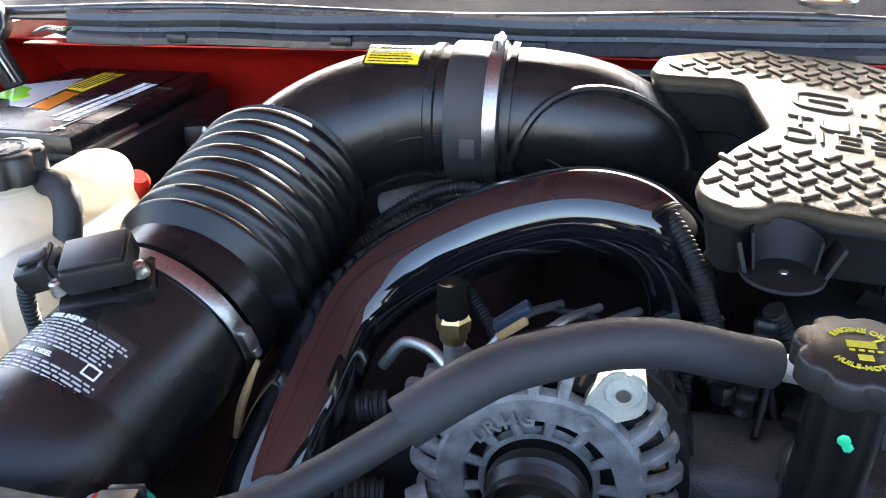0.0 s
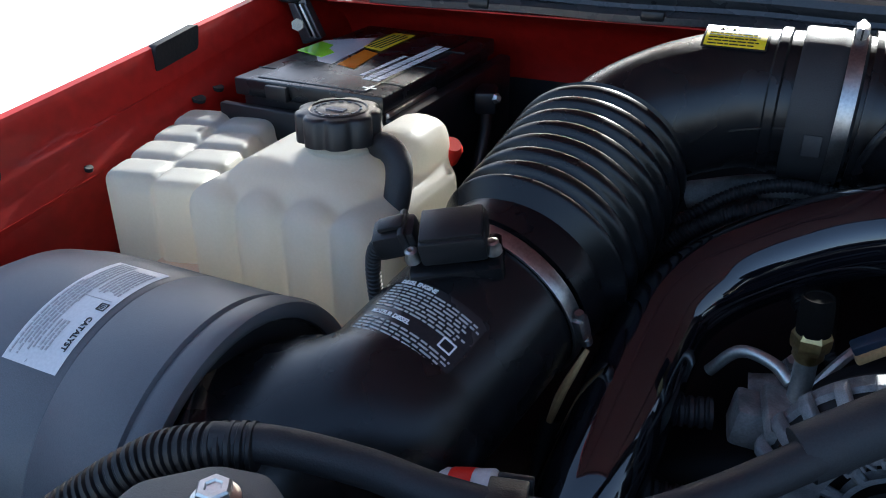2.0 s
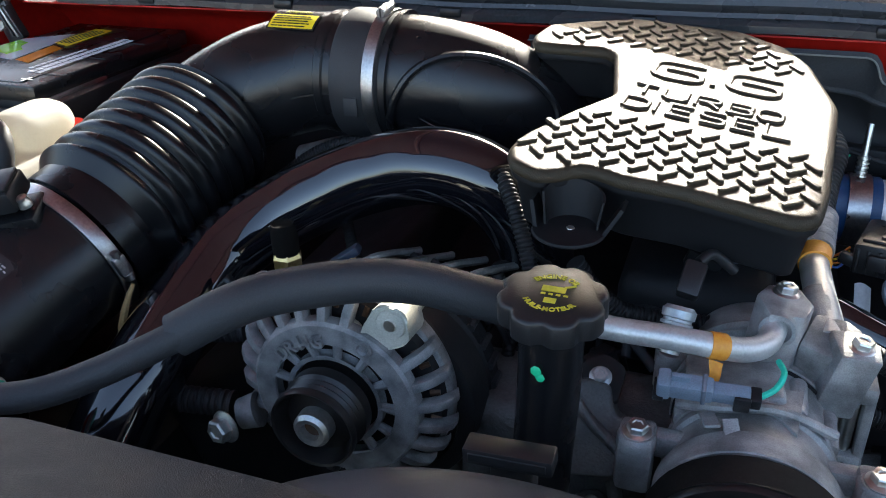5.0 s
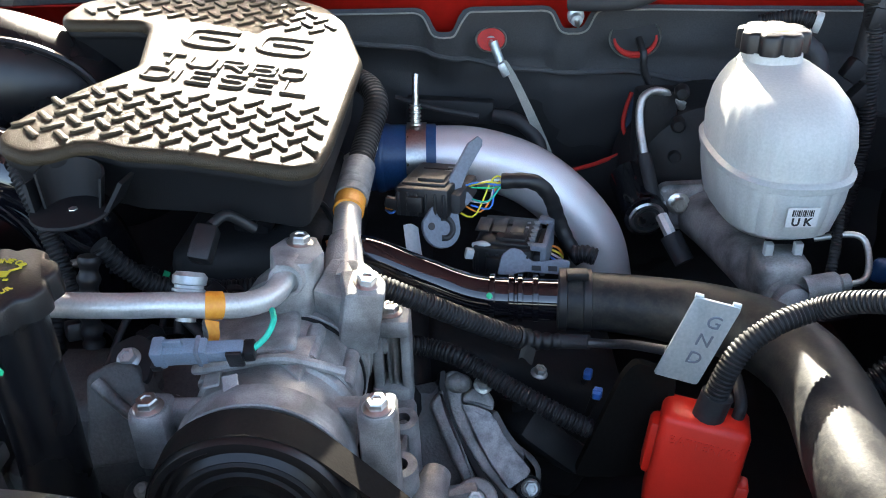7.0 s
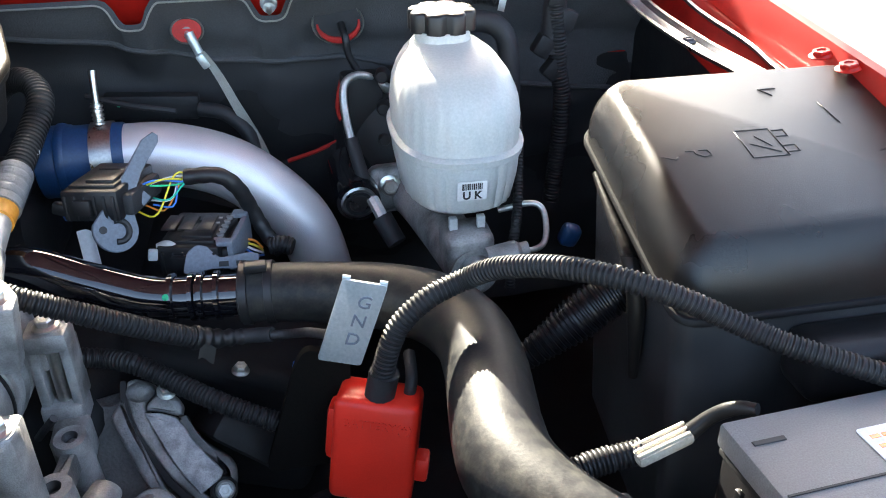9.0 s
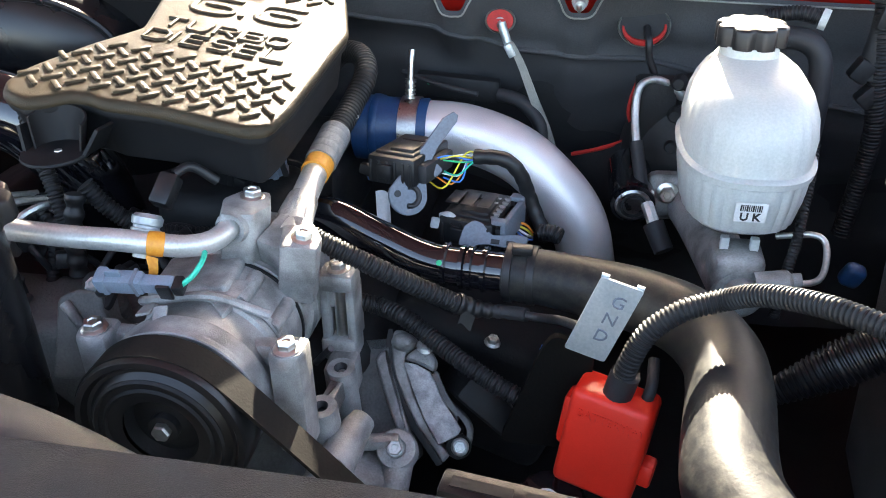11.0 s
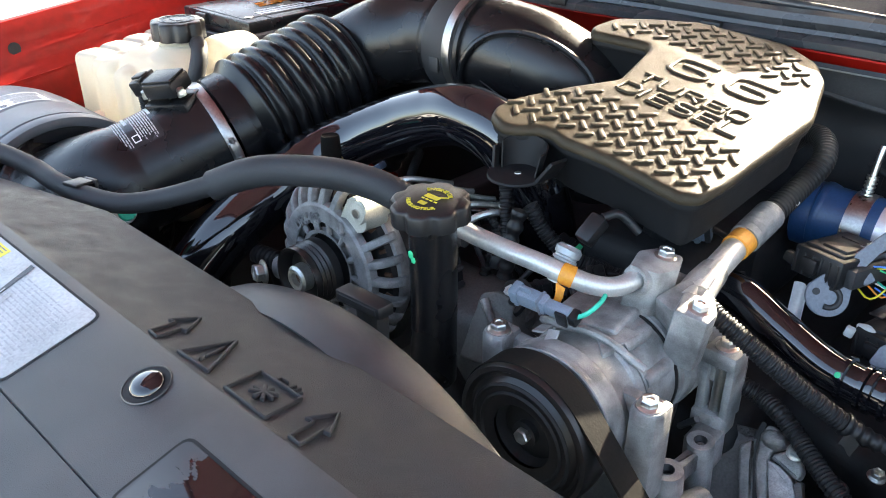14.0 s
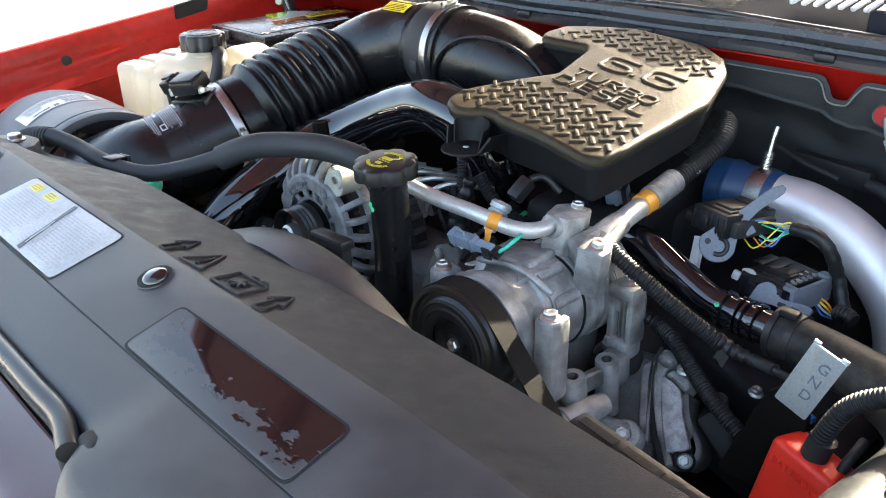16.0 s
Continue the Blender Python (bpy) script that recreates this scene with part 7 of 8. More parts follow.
part("lead", sweep([(0.568, 0.639, 1.169), (0.5851, 0.630, 1.1736), (0.602, 0.608, 1.188), (0.6121, 0.585, 1.2012), (0.622, 0.565, 1.212)], 0.0042, 12, 0.005), "steel_dark", c1)
conduit("split_conduit", [(0.392, 0.642, 1.172), (0.408, 0.641, 1.1675), (0.4285, 0.644, 1.161), (0.4529, 0.634, 1.1590), (0.4739, 0.627, 1.149), (0.500, 0.612, 1.140), (0.525, 0.598, 1.133), (0.548, 0.591, 1.123), (0.570, 0.586, 1.114)], 0.0092, "black split conduit ending beside the valve cover")
tb = thing("corrugated_boot", (0.83, 0.58, 1.19), "black corrugated rubber boot beside the fuse box", "boot")
part("boot", sweep([(0.772, 0.585, 1.138), (0.792, 0.580, 1.157), (0.822, 0.580, 1.180), (0.853, 0.580, 1.204), (0.882, 0.580, 1.222)], lambda s, t: (0.0085 + 0.0115 * min(1.0, s / (0.55 * t))) * (1.0 if (s / 0.0052) % 1 < 0.5 else 0.88), 20, 0.0012), "bellows_rubber", tb)
loop = thing("split_conduit", (0.76, 0.54, 1.27), "black split conduit looping from the red battery box", "conduit")
part("conduit", sweep([(0.655, 0.548, 1.155), (0.661, 0.548, 1.192), (0.674, 0.552, 1.222), (0.697, 0.556, 1.2415), (0.718, 0.560, 1.2490), (0.732, 0.558, 1.2555), (0.745, 0.544, 1.2690), (0.760, 0.5254, 1.2808), (0.780, 0.5017, 1.2917), (0.800, 0.4806, 1.2972), (0.820, 0.4637, 1.2976), (0.840, 0.4526, 1.2933), (0.862, 0.444, 1.285), (0.8906, 0.430, 1.273), (0.915, 0.410, 1.2675), (0.96, 0.385, 1.258), (1.02, 0.37, 1.235), (1.06, 0.36, 1.20)], lambda s, t: (0.0096 - 0.0022 * s / t) * (1.0 if (s / 0.0038) % 1 < 0.5 else 0.87), 16, 0.00095), "conduit", loop)
part("cuff", sweep([(0.653, 0.548, 1.150), (0.657, 0.548, 1.168), (0.660, 0.548, 1.182)], 0.0125, 14, 0.004), "rubber", loop)
conduit("split_conduit", [(0.757, 0.398, 1.196), (0.785, 0.400, 1.201), (0.812, 0.399, 1.206)], 0.0092, "short black conduit at the second battery", 0.0034)

# red jump post box and the ground plate
rb = thing("battery_post_box", (0.65, 0.545, 1.05), "red plastic battery post box with raised lettering", "terminal box")
rm = frame_of((0.650, 0.548, 1.112), (1, -0.30, -0.12), (0.14, 0.12, 1))
part("shell", box((0.070, 0.044, 0.096), rm, 0.007, 3), "red_plastic", rb)
part("side_clip", box((0.012, 0.02, 0.022), rm @ pose(0.040, 0, -0.018), 0.003), "red_plastic", rb)
part("corner_step", box((0.024, 0.03, 0.05), rm @ pose(-0.030, 0.006, 0.006), 0.005), "red_plastic", rb)
tm = rm @ Matrix(((1, 0, 0, 0), (0, 0, -1, -0.0222), (0, 1, 0, 0), (0, 0, 0, 1)))
part("lettering", words("BATTERY(+)", 0.0105, tm @ pose(0.002, 0.028, 0), 0.0007), "red_plastic", rb, smooth=False)
part("lead", sweep([rm @ Vector((0.022, 0.004, 0.036)), rm @ Vector((0.024, 0.006, 0.058)), rm @ Vector((0.018, 0.03, 0.07))], 0.005, 12, 0.004), "rubber", rb)
gp = thing("ground_plate", (0.637, 0.55, 1.19), "galvanized sheet metal ground tab stamped with letters", "ground tab")
gm = Matrix.Translation((0.6375, 0.549, 1.232)) @ Matrix(((0.97, 0.33, 0, 0), (-0.18, 0.0, -0.98, 0), (-0.2, 0.94, -0.15, 0), (0, 0, 0, 1)))
part("plate", prism(rect(0.034, 0.075, 0.003), -0.0009, 0.0009, gm, 0.0004, 1), "galvanized", gp)
for sx in (-0.014, 0.014):
    part("rolled_edge", sweep([gm @ Vector((sx - 0.003, 0.0375, -0.002)), gm @ Vector((sx + 0.003, 0.0375, -0.002))], 0.002, 10, 0.002), "galvanized", gp)
for i, ch in enumerate("GND"):
    part("stamped_letter", words(ch, 0.0155, gm @ pose(0.004, 0.020 - 0.017 * i, 0.001, 0, 0, 0), 0.0008), "lever_grey", gp, smooth=False)
solid("black_backplate", prism(rounded([(-0.045, -0.07), (0.03, -0.07), (0.035, 0.04), (0.0, 0.055), (-0.01, 0.04)], 0.01), -0.004, 0.004, Matrix(((1, 0, 0, 0.60), (0, 0, 1, 0.578), (0, 1, 0, 1.14), (0, 0, 0, 1)))), "dull_rubber", "black rubber flap behind the battery post box", "rubber flap")
ps = thing("steering_fluid_cap", (0.61, 0.535, 1.04), "dark maroon steering fluid cap with a white wheel symbol", "cap")
part("cap", lathe([(0.03, 0), (0.031, 0.004), (0.031, 0.016), (0.028, 0.019), (0, 0.0195)], (0.607, 0.530, 1.035), (0, -0.25, 1), 36), "glossy_plate", ps)
part("symbol", join(lathe([(0.0095, 0.0205), (0.0112, 0.0205), (0.0112, 0.0198), (0.0095, 0.0198)], (0.603, 0.528, 1.035), (0, -0.25, 1), 28), *[box((0.0014, 0.010, 0.0006), frame_of((0.603, 0.5235, 1.055), (math.cos(a), math.sin(a), 0.25 * math.sin(a)), (0, -0.25, 1)) @ pose(0, 0.005, 0)) for a in (0, 2.1, 4.2)]), "ink_white", ps)

# brake master cylinder with its reservoir
def superloft(rings, segs=72, p=2.6, flute=0.0, nfl=28):
    bm = bmesh.new()
    out = []
    for cx, cy, z, hx, hy, fl in rings:
        ring = []
        for k in range(segs):
            a = 2 * math.pi * k / segs
            ca, sa = math.cos(a), math.sin(a)
            f = 1 + fl * flute * abs(math.cos(nfl / 2 * a))
            ring.append(bm.verts.new((cx + math.copysign(abs(ca) ** (2 / p), ca) * hx * f, cy + math.copysign(abs(sa) ** (2 / p), sa) * hy * f, z)))
        out.append(ring)
    for a, b in zip(out, out[1:]):
        for k in range(segs):
            bm.faces.new((a[k], a[(k + 1) % segs], b[(k + 1) % segs], b[k]))
    bm.faces.new(out[0][::-1])
    bm.faces.new(out[-1])
    bmesh.ops.recalc_face_normals(bm, faces=bm.faces)
    return bm
res = thing("brake_reservoir", (0.782, 0.80, 1.2), "white translucent brake fluid reservoir with a ridged cap", "fluid reservoir")
RX, RY = 0.768, 0.798
part("lower_shell", superloft([(RX, RY, 1.220, 0.034, 0.05, 0), (RX, RY, 1.223, 0.046, 0.07, 0), (RX, RY, 1.233, 0.054, 0.086, 0.5), (RX, RY, 1.26, 0.058, 0.093, 1), (RX, RY, 1.281, 0.0595, 0.095, 1), (RX, RY, 1.284, 0.0595, 0.095, 0)], flute=0.03, segs=112), "white_plastic", res)
part("weld_band", superloft([(RX, RY, 1.282, 0.060, 0.096, 0), (RX, RY, 1.283, 0.0635, 0.100, 0), (RX, RY, 1.289, 0.0645, 0.101, 0), (RX, RY, 1.292, 0.060, 0.096, 0)]), "white_plastic", res)
part("upper_shell", superloft([(RX, RY, 1.291, 0.060, 0.095, 0), (RX, RY, 1.315, 0.0595, 0.093, 1), (RX, RY, 1.334, 0.0575, 0.089, 0.7), (RX, RY + 0.004, 1.348, 0.053, 0.080, 0), (RX, RY + 0.012, 1.359, 0.045, 0.066, 0), (RX - 0.001, RY + 0.025, 1.366, 0.035, 0.045, 0), (RX - 0.002, RY + 0.04, 1.369, 0.028, 0.030, 0), (RX - 0.002, RY + 0.04, 1.378, 0.027, 0.028, 0)], flute=0.028, segs=112), "white_plastic", res)
rc = part("cap", lobed(0.0345, 8, 0.0055, 0.0, 0.020, (RX - 0.002, RY + 0.042, 1.377), (0, 0, 1)), "black_plastic", res, "black ridged cap with a yellow disc")
part("disc", lathe([(0, 0.0208), (0.016, 0.0206), (0.018, 0.0198)], (RX - 0.002, RY + 0.042, 1.377), (0, 0, 1), 32), "yellow_ink", rc)
um = frame_of((0.766, RY - 0.0985, 1.2615), (1, 0.10, 0), (0.0, -1, -0.08))
um = um @ pose(0, 0, 0.001)
lb = part("label", prism(rect(0.028, 0.020), -0.0004, 0.0004, um), "sticker_white", res, "white barcode label")
part("letters", words("U K", 0.0112, um @ pose(0, -0.0050, 0.0006), 0.0002, bold=0.00035), "ink_black", lb)
part("barcode", join(*[box((0.0009 if i % 3 else 0.0015, 0.0065, 0.0003), um @ pose(-0.009 + 0.0018 * i, 0.0045, 0.0006)) for i in range(11)]), "ink_black", lb)
for sx in (-0.014, 0.014):
    part("foot_clip", box((0.008, 0.008, 0.022), pose(RX + sx, 0.730, 1.208), 0.001), "white_plastic", res)
mc = thing("brake_master_cylinder", (0.76, 0.78, 1.15), "grey cast aluminium brake master cylinder", "master cylinder")
part("bore", sweep([(0.745, 0.98, 1.150), (0.757, 0.86, 1.158), (0.766, 0.76, 1.164), (0.771, 0.705, 1.168)], [0.036, 0.030, 0.027, 0.025], 32, 0.008), "cast_dark", mc)
part("saddle", box((0.05, 0.05, 0.05), pose(0.768, 0.732, 1.182), 0.01, 3), "cast_dark", mc)
part("end_boss", lathe([(0, 0), (0.016, 0), (0.018, 0.003), (0.018, 0.018), (0.014, 0.021), (0, 0.021)], (0.7715, 0.712, 1.169), (0.1, -1, 0.05), 28), "cast_alu", mc)
part("side_port", lathe([(0.012, 0), (0.012, 0.03), (0.008, 0.034), (0.008, 0.042), (0, 0.042)], (0.782, 0.70, 1.185), (1, 0.05, 0.15), 18), "cast_alu", mc)
part("flange", box((0.11, 0.014, 0.06), pose(0.745, 0.93, 1.165, 0, 0, 5), 0.012, 3), "cast_dark", mc)
bolt((0.716, 0.918, 1.172), (-0.1, -1, 0.15), 0.0085, 0.012, 1.55, "flange_nut", "zinc flange nut on the master cylinder", "zinc")
wb = thing("wall_bracket", (0.68, 1.05, 1.2), "red-edged steel bracket with a blue-grey plate on the firewall", "bracket")
part("edge", sweep([(0.676, 1.046, 1.268), (0.670, 1.046, 1.245), (0.668, 1.044, 1.224), (0.674, 1.040, 1.194), (0.640, 1.030, 1.180), (0.598, 1.020, 1.172)], 0.0028, 8, 0.004), "red_shell", wb, "red painted edge")
part("plate", prism(rounded([(0.676, 1.266), (0.700, 1.268), (0.717, 1.248), (0.718, 1.216), (0.694, 1.190), (0.676, 1.196), (0.671, 1.225)], 0.008), 0, 0.004, Matrix(((1, 0, 0, 0), (0, 0, -1, 1.050), (0, 1, 0, 0), (0, 0, 0, 1))), 0.001, 1), "plug_blue", wb)
part("stud_plate", prism(rounded([(0.596, 1.170), (0.640, 1.178), (0.672, 1.192), (0.672, 1.10), (0.596, 1.10)], 0.008), 0, 0.003, Matrix(((1, 0, 0, 0), (0, 0, -1, 1.034), (0, 1, 0, 0), (0, 0, 0, 1)))), "engine_black", wb)
bst = thing("brake_booster", (0.78, 1.05, 1.15), "black pressed steel brake booster behind the cylinder", "brake booster")
part("shell", lathe([(0, 0), (0.05, 0.0), (0.075, 0.012), (0.105, 0.03), (0.11, 0.05), (0.11, 0.11), (0, 0.11)], (0.77, 0.955, 1.165), (0, 1, 0.03), 48), "engine_black", bst)
part("bracket", box((0.05, 0.03, 0.09), pose(0.695, 0.995, 1.245), 0.006), "engine_black", bst)
for z in (1.21, 1.25, 1.29):
    part("valve", lathe([(0.007, 0), (0.009, 0.006), (0.009, 0.02), (0.006, 0.026), (0, 0.026)], (0.722, 0.985, z), (-0.2, -1, 0.1), 16), "engine_black", bst)
acc = thing("pressure_accumulator", (0.68, 0.95, 1.17), "black cylinder with a silver stamped end cap", "accumulator")
part("cylinder", lathe([(0.020, -0.002), (0.026, 0.0), (0.027, 0.004), (0.027, 0.085), (0.022, 0.09), (0, 0.09)], (0.676, 0.902, 1.162), (-0.05, 1, 0.14), 40), "gloss_black", acc)
part("end_cap", lathe([(0, -0.004), (0.019, -0.004), (0.0215, -0.002), (0.0215, 0.002)], (0.676, 0.902, 1.162), (-0.05, 1, 0.14), 36), "band_steel", acc)
part("stamp", lathe([(0.012, -0.0048), (0.016, -0.0048), (0.016, -0.004), (0.012, -0.004)], (0.676, 0.902, 1.162), (-0.05, 1, 0.14), 24), "ink_black", acc)
bl = thing("brake_line", (0.69, 0.9, 1.25), "bent grey steel brake line with a black sleeve", "brake line")
part("line", sweep([(0.728, 1.000, 1.262), (0.7234, 0.9865, 1.2708), (0.708, 0.985, 1.284), (0.690, 0.982, 1.290), (0.674, 0.975, 1.282), (0.671, 0.960, 1.255), (0.676, 0.935, 1.2203), (0.6866, 0.9117, 1.1758), (0.697, 0.885, 1.156), (0.706, 0.868, 1.141)], 0.0050, 14, 0.005), "steel_line", bl)
part("sleeve", sweep([(0.6745, 0.940, 1.227), (0.680, 0.925, 1.203), (0.686, 0.912, 1.178)], 0.0080, 12, 0.006), "rubber", bl)
part("end_nut", sweep([(0.692, 0.898, 1.166), (0.7005, 0.880, 1.150)], 0.0075, 8, 0.01), "steel_line", bl)
part("boot", sweep([(0.7000, 0.879, 1.150), (0.714, 0.857, 1.126)], [0.0125, 0.0115], 14, 0.006), "rubber", bl)
part("top_nut", lathe([(0, 0), (0.0075, 0), (0.0075, 0.014), (0, 0.014)], (0.724, 0.998, 1.268), (0.6, 0.3, -0.5), 6), "steel_line", bl, smooth=False)
bl2 = thing("brake_line", (0.84, 0.72, 1.19), "thin grey steel brake line beside the reservoir", "brake line")
part("line", sweep([(0.806, 0.700, 1.192), (0.828, 0.702, 1.189), (0.842, 0.708, 1.193), (0.8475, 0.722, 1.206), (0.846, 0.735, 1.218), (0.834, 0.741, 1.221), (0.806, 0.752, 1.211)], 0.0032, 12, 0.004), "steel_line", bl2)
solid("level_sensor_cable", sweep([(0.836, 0.800, 1.290), (0.833, 0.780, 1.2657), (0.828, 0.760, 1.241), (0.8225, 0.740, 1.2136), (0.8146, 0.722, 1.190), (0.810, 0.715, 1.14)], ribbed(0.0055, 0.0035, 0.0009), 12, 0.0011), "conduit", "thin black ribbed cable beside the reservoir", "cable")
solid("blue_plug", box((0.022, 0.018, 0.026), pose(0.893, 0.775, 1.160, 10, 20, 0), 0.007, 3), "blue_silicone", "blue electrical plug low beside the booster", "connector")

# studs, ground strap and hoses on the firewall
for x, y, z in ((0.497, 1.048, 1.338), (0.596, 1.008, 1.370), (0.34, 1.045, 1.372)):
    st = thing("firewall_stud", (x, y, z), "zinc stud with a washer nut on the firewall", "stud")
    d = Vector((0.0, -0.9, -0.25))
    part("nut", lathe([(0, -0.012), (0.010, -0.012), (0.010, -0.006), (0.007, -0.004), (0.007, 0.004), (0, 0.004)], (x, y, z), d, 18), "galvanized", st)
    part("pin", lathe([(0.0032, 0), (0.0032, 0.013), (0.002, 0.016), (0, 0.016)], (x, y, z), d, 10), "zinc", st)
gs = thing("ground_strap", (0.53, 1.03, 1.27), "flat braided tinned ground strap", "ground strap")
part("lug", sweep([(0.499, 1.038, 1.338), (0.507, 1.033, 1.318), (0.512, 1.030, 1.306)], [0.006, 0.0055, 0.005], 10, 0.003), "galvanized", gs)
part("braid", thicken(grid_sheet(3, 24, lambda u, v: Vector((0.511 + 0.062 * v ** 0.9 + (u - 0.5) * (0.008 + 0.005 * v), 1.028 - 0.036 * v + 0.004 * math.sin(v * 9), 1.315 - 0.118 * v + 0.003 * u - 0.012 * v ** 4))), 0.0022), "braid", gs)
part("crimp", box((0.010, 0.007, 0.018), pose(0.512, 1.027, 1.306, 0, -28, 0), 0.002), "galvanized", gs)
solid("firewall_hose", sweep([(0.588, 1.015, 1.388), (0.62, 1.00, 1.39), (0.66, 0.99, 1.395), (0.70, 0.99, 1.415), (0.72, 1.0, 1.44)], 0.0095, 16, 0.006), "rubber", "black washer hose crossing the cowl edge", "hose")
solid("grommet_cable", sweep([(0.680, 1.05, 1.335), (0.683, 1.03, 1.322), (0.686, 1.03, 1.30), (0.70, 1.03, 1.27)], 0.0045, 10, 0.006), "wire_black", "black cable through the firewall grommet", "cable")
rail = thing("sensor_module", (0.42, 1.02, 1.25), "flat black module with a green dot on the firewall", "module")
part("body", box((0.11, 0.02, 0.03), pose(0.445, 1.03, 1.255, 0, 4, 0), 0.004), "engine_black", rail)
part("green_dot", lathe([(0, 0.0006), (0.0025, 0)], (0.408, 1.019, 1.262), (0, -1, 0.2), 8), "green_paint", rail)
part("hose", sweep([(0.50, 1.02, 1.25), (0.53, 1.01, 1.245), (0.555, 1.0, 1.22), (0.56, 0.99, 1.18)], 0.009, 14, 0.008), "rubber", rail)
part("tube", sweep([(0.38, 0.99, 1.285), (0.43, 0.975, 1.275), (0.48, 0.965, 1.268)], 0.0035, 8, 0.008), "rubber", rail)
hs = thing("wiring_harness", (0.93, 1.0, 1.3), "black wiring harness and hoses in the rear corner", "wiring harness")
part("trunk", sweep([(0.925, 1.0, 1.43), (0.934, 0.985, 1.355), (0.9415, 0.985, 1.284), (0.949, 0.985, 1.240), (0.948, 0.985, 1.18), (0.94, 0.98, 1.10)], ribbed(0.0115, 0.0045, 0.0013), 14, 0.0013), "conduit", hs)
part("branch", sweep([(0.93, 1.0, 1.42), (0.935, 0.99, 1.37), (0.93, 0.99, 1.3)], 0.014, 12, 0.008), "rubber", hs)
part("vacuum_hose", sweep([(0.80, 1.0, 1.33), (0.84, 0.985, 1.345), (0.868, 0.975, 1.33), (0.875, 0.97, 1.28), (0.875, 0.97, 1.2)], 0.013, 16, 0.008), "rubber", hs)
part("ribbed_hose", sweep([(0.81, 1.01, 1.362), (0.845, 0.998, 1.370), (0.87, 0.99, 1.365)], ribbed(0.009, 0.004, 0.0012), 12, 0.001), "conduit", hs)
part("band", lathe([(0.0105, 0), (0.012, 0), (0.012, 0.008), (0.0105, 0.008)], (0.866, 0.9915, 1.366), (0.9, -0.3, -0.2), 16), "white_plastic", hs)
for i in range(5):
    part("plug", box((0.022, 0.02, 0.026), pose(0.92 + 0.014 * (i % 3), 0.985, 1.40 - 0.03 * i, 0, 10 * i, 0), 0.004), "engine_black", hs)

# fuse box and second battery
fbx = thing("fuse_box", (0.98, 0.55, 1.2), "satin black fuse box with moulded marks on its lid", "fuse box")
LID = [(0.862, 0.466), (1.134, 0.466), (1.134, 0.706), (0.892, 0.706), (0.8675, 0.688)]
def lid_z(y):
    return 1.335 + 0.25 * (y - 0.578)
def inward(o, d):
    """The outline with every side moved in by d, its corners rounded."""
    out = []
    for i in range(len(o)):
        p, a, b = Vector(o[i]), Vector(o[i - 1]), Vector(o[(i + 1) % len(o)])
        e, f = (p - a).normalized(), (b - p).normalized()
        n1, n2 = Vector((-e.y, e.x)), Vector((-f.y, f.x))
        out.append(p + (n1 + n2) * d / (1 + n1.dot(n2)))
    return rounded(out, max(0.006, 0.022 - 0.3 * d), 5)
def stack(levels):
    bm = bmesh.new()
    loops = [[bm.verts.new((x, y, lid_z(y) + h)) for x, y in o] for o, h in levels]
    n = len(loops[0])
    for p, q in zip(loops, loops[1:]):
        for i in range(n):
            bm.faces.new((p[i], p[(i + 1) % n], q[(i + 1) % n], q[i]))
    bm.faces.new(loops[-1])
    bmesh.ops.recalc_face_normals(bm, faces=bm.faces)
    return bm
part("lid", stack([(inward(LID, d), h) for d, h in ((0.0, -0.050), (0.0010, -0.036), (0.0030, -0.026), (0.0062, -0.018), (0.0102, -0.0112), (0.0142, -0.0058), (0.0185, -0.0020), (0.0230, 0.0))]), "lid_plastic", fbx)
part("lid_rim", stack([(inward(LID, d), h) for d, h in ((0.02, -0.056), (-0.0022, -0.056), (-0.0030, -0.0545), (-0.0030, -0.0515), (-0.0022, -0.050), (0.02, -0.050))]), "cover_side", fbx)
part("body", stack([(inward(LID, d), h) for d, h in ((0.026, -0.34), (0.018, -0.20), (0.012, -0.10), (0.009, -0.055))]), "shroud_plastic", fbx)
part("corner_rib", sweep([(0.868, 0.655, 1.288), (0.866, 0.610, 1.272), (0.866, 0.560, 1.250), (0.868, 0.545, 1.215), (0.870, 0.540, 1.15)], [0.003, 0.0055, 0.0075, 0.0075, 0.004], 12, 0.006), "lid_plastic", fbx)
part("shoulder", box((0.17, 0.05, 0.05), pose(1.04, 0.455, 1.212), 0.014, 3), "black_plastic", fbx)
def strokes(pts, w=0.0012):
    bms = []
    for a, b in pts:
        a, b = Vector((*a, lid_z(a[1]) + 0.0002)), Vector((*b, lid_z(b[1]) + 0.0002))
        bms.append(box(((b - a).length + w, w, 0.0016), frame_of((a + b) / 2 - Vector((0, 0, 0.0004)), b - a, (0, -0.24, 1)), 0.0004, 1))
    return join(*bms)
part("moulded_mark", strokes(poly([(0.962, 0.600), (0.992, 0.600), (0.993, 0.565), (0.962, 0.565)]) + [((0.976, 0.591), (0.984, 0.578)), ((0.968, 0.582), (0.988, 0.570)), ((0.994, 0.597), (1.004, 0.597)), ((1.004, 0.597), (1.004, 0.589)), ((1.004, 0.589), (0.994, 0.589)), ((0.994, 0.577), (1.004, 0.577)), ((1.004, 0.577), (1.004, 0.569)), ((1.004, 0.569), (0.994, 0.569))]), "lid_plastic", fbx)
part("moulded_number", strokes([((0.889, 0.576), (0.899, 0.571)), ((0.899, 0.571), (0.902, 0.574))]), "lid_plastic", fbx)
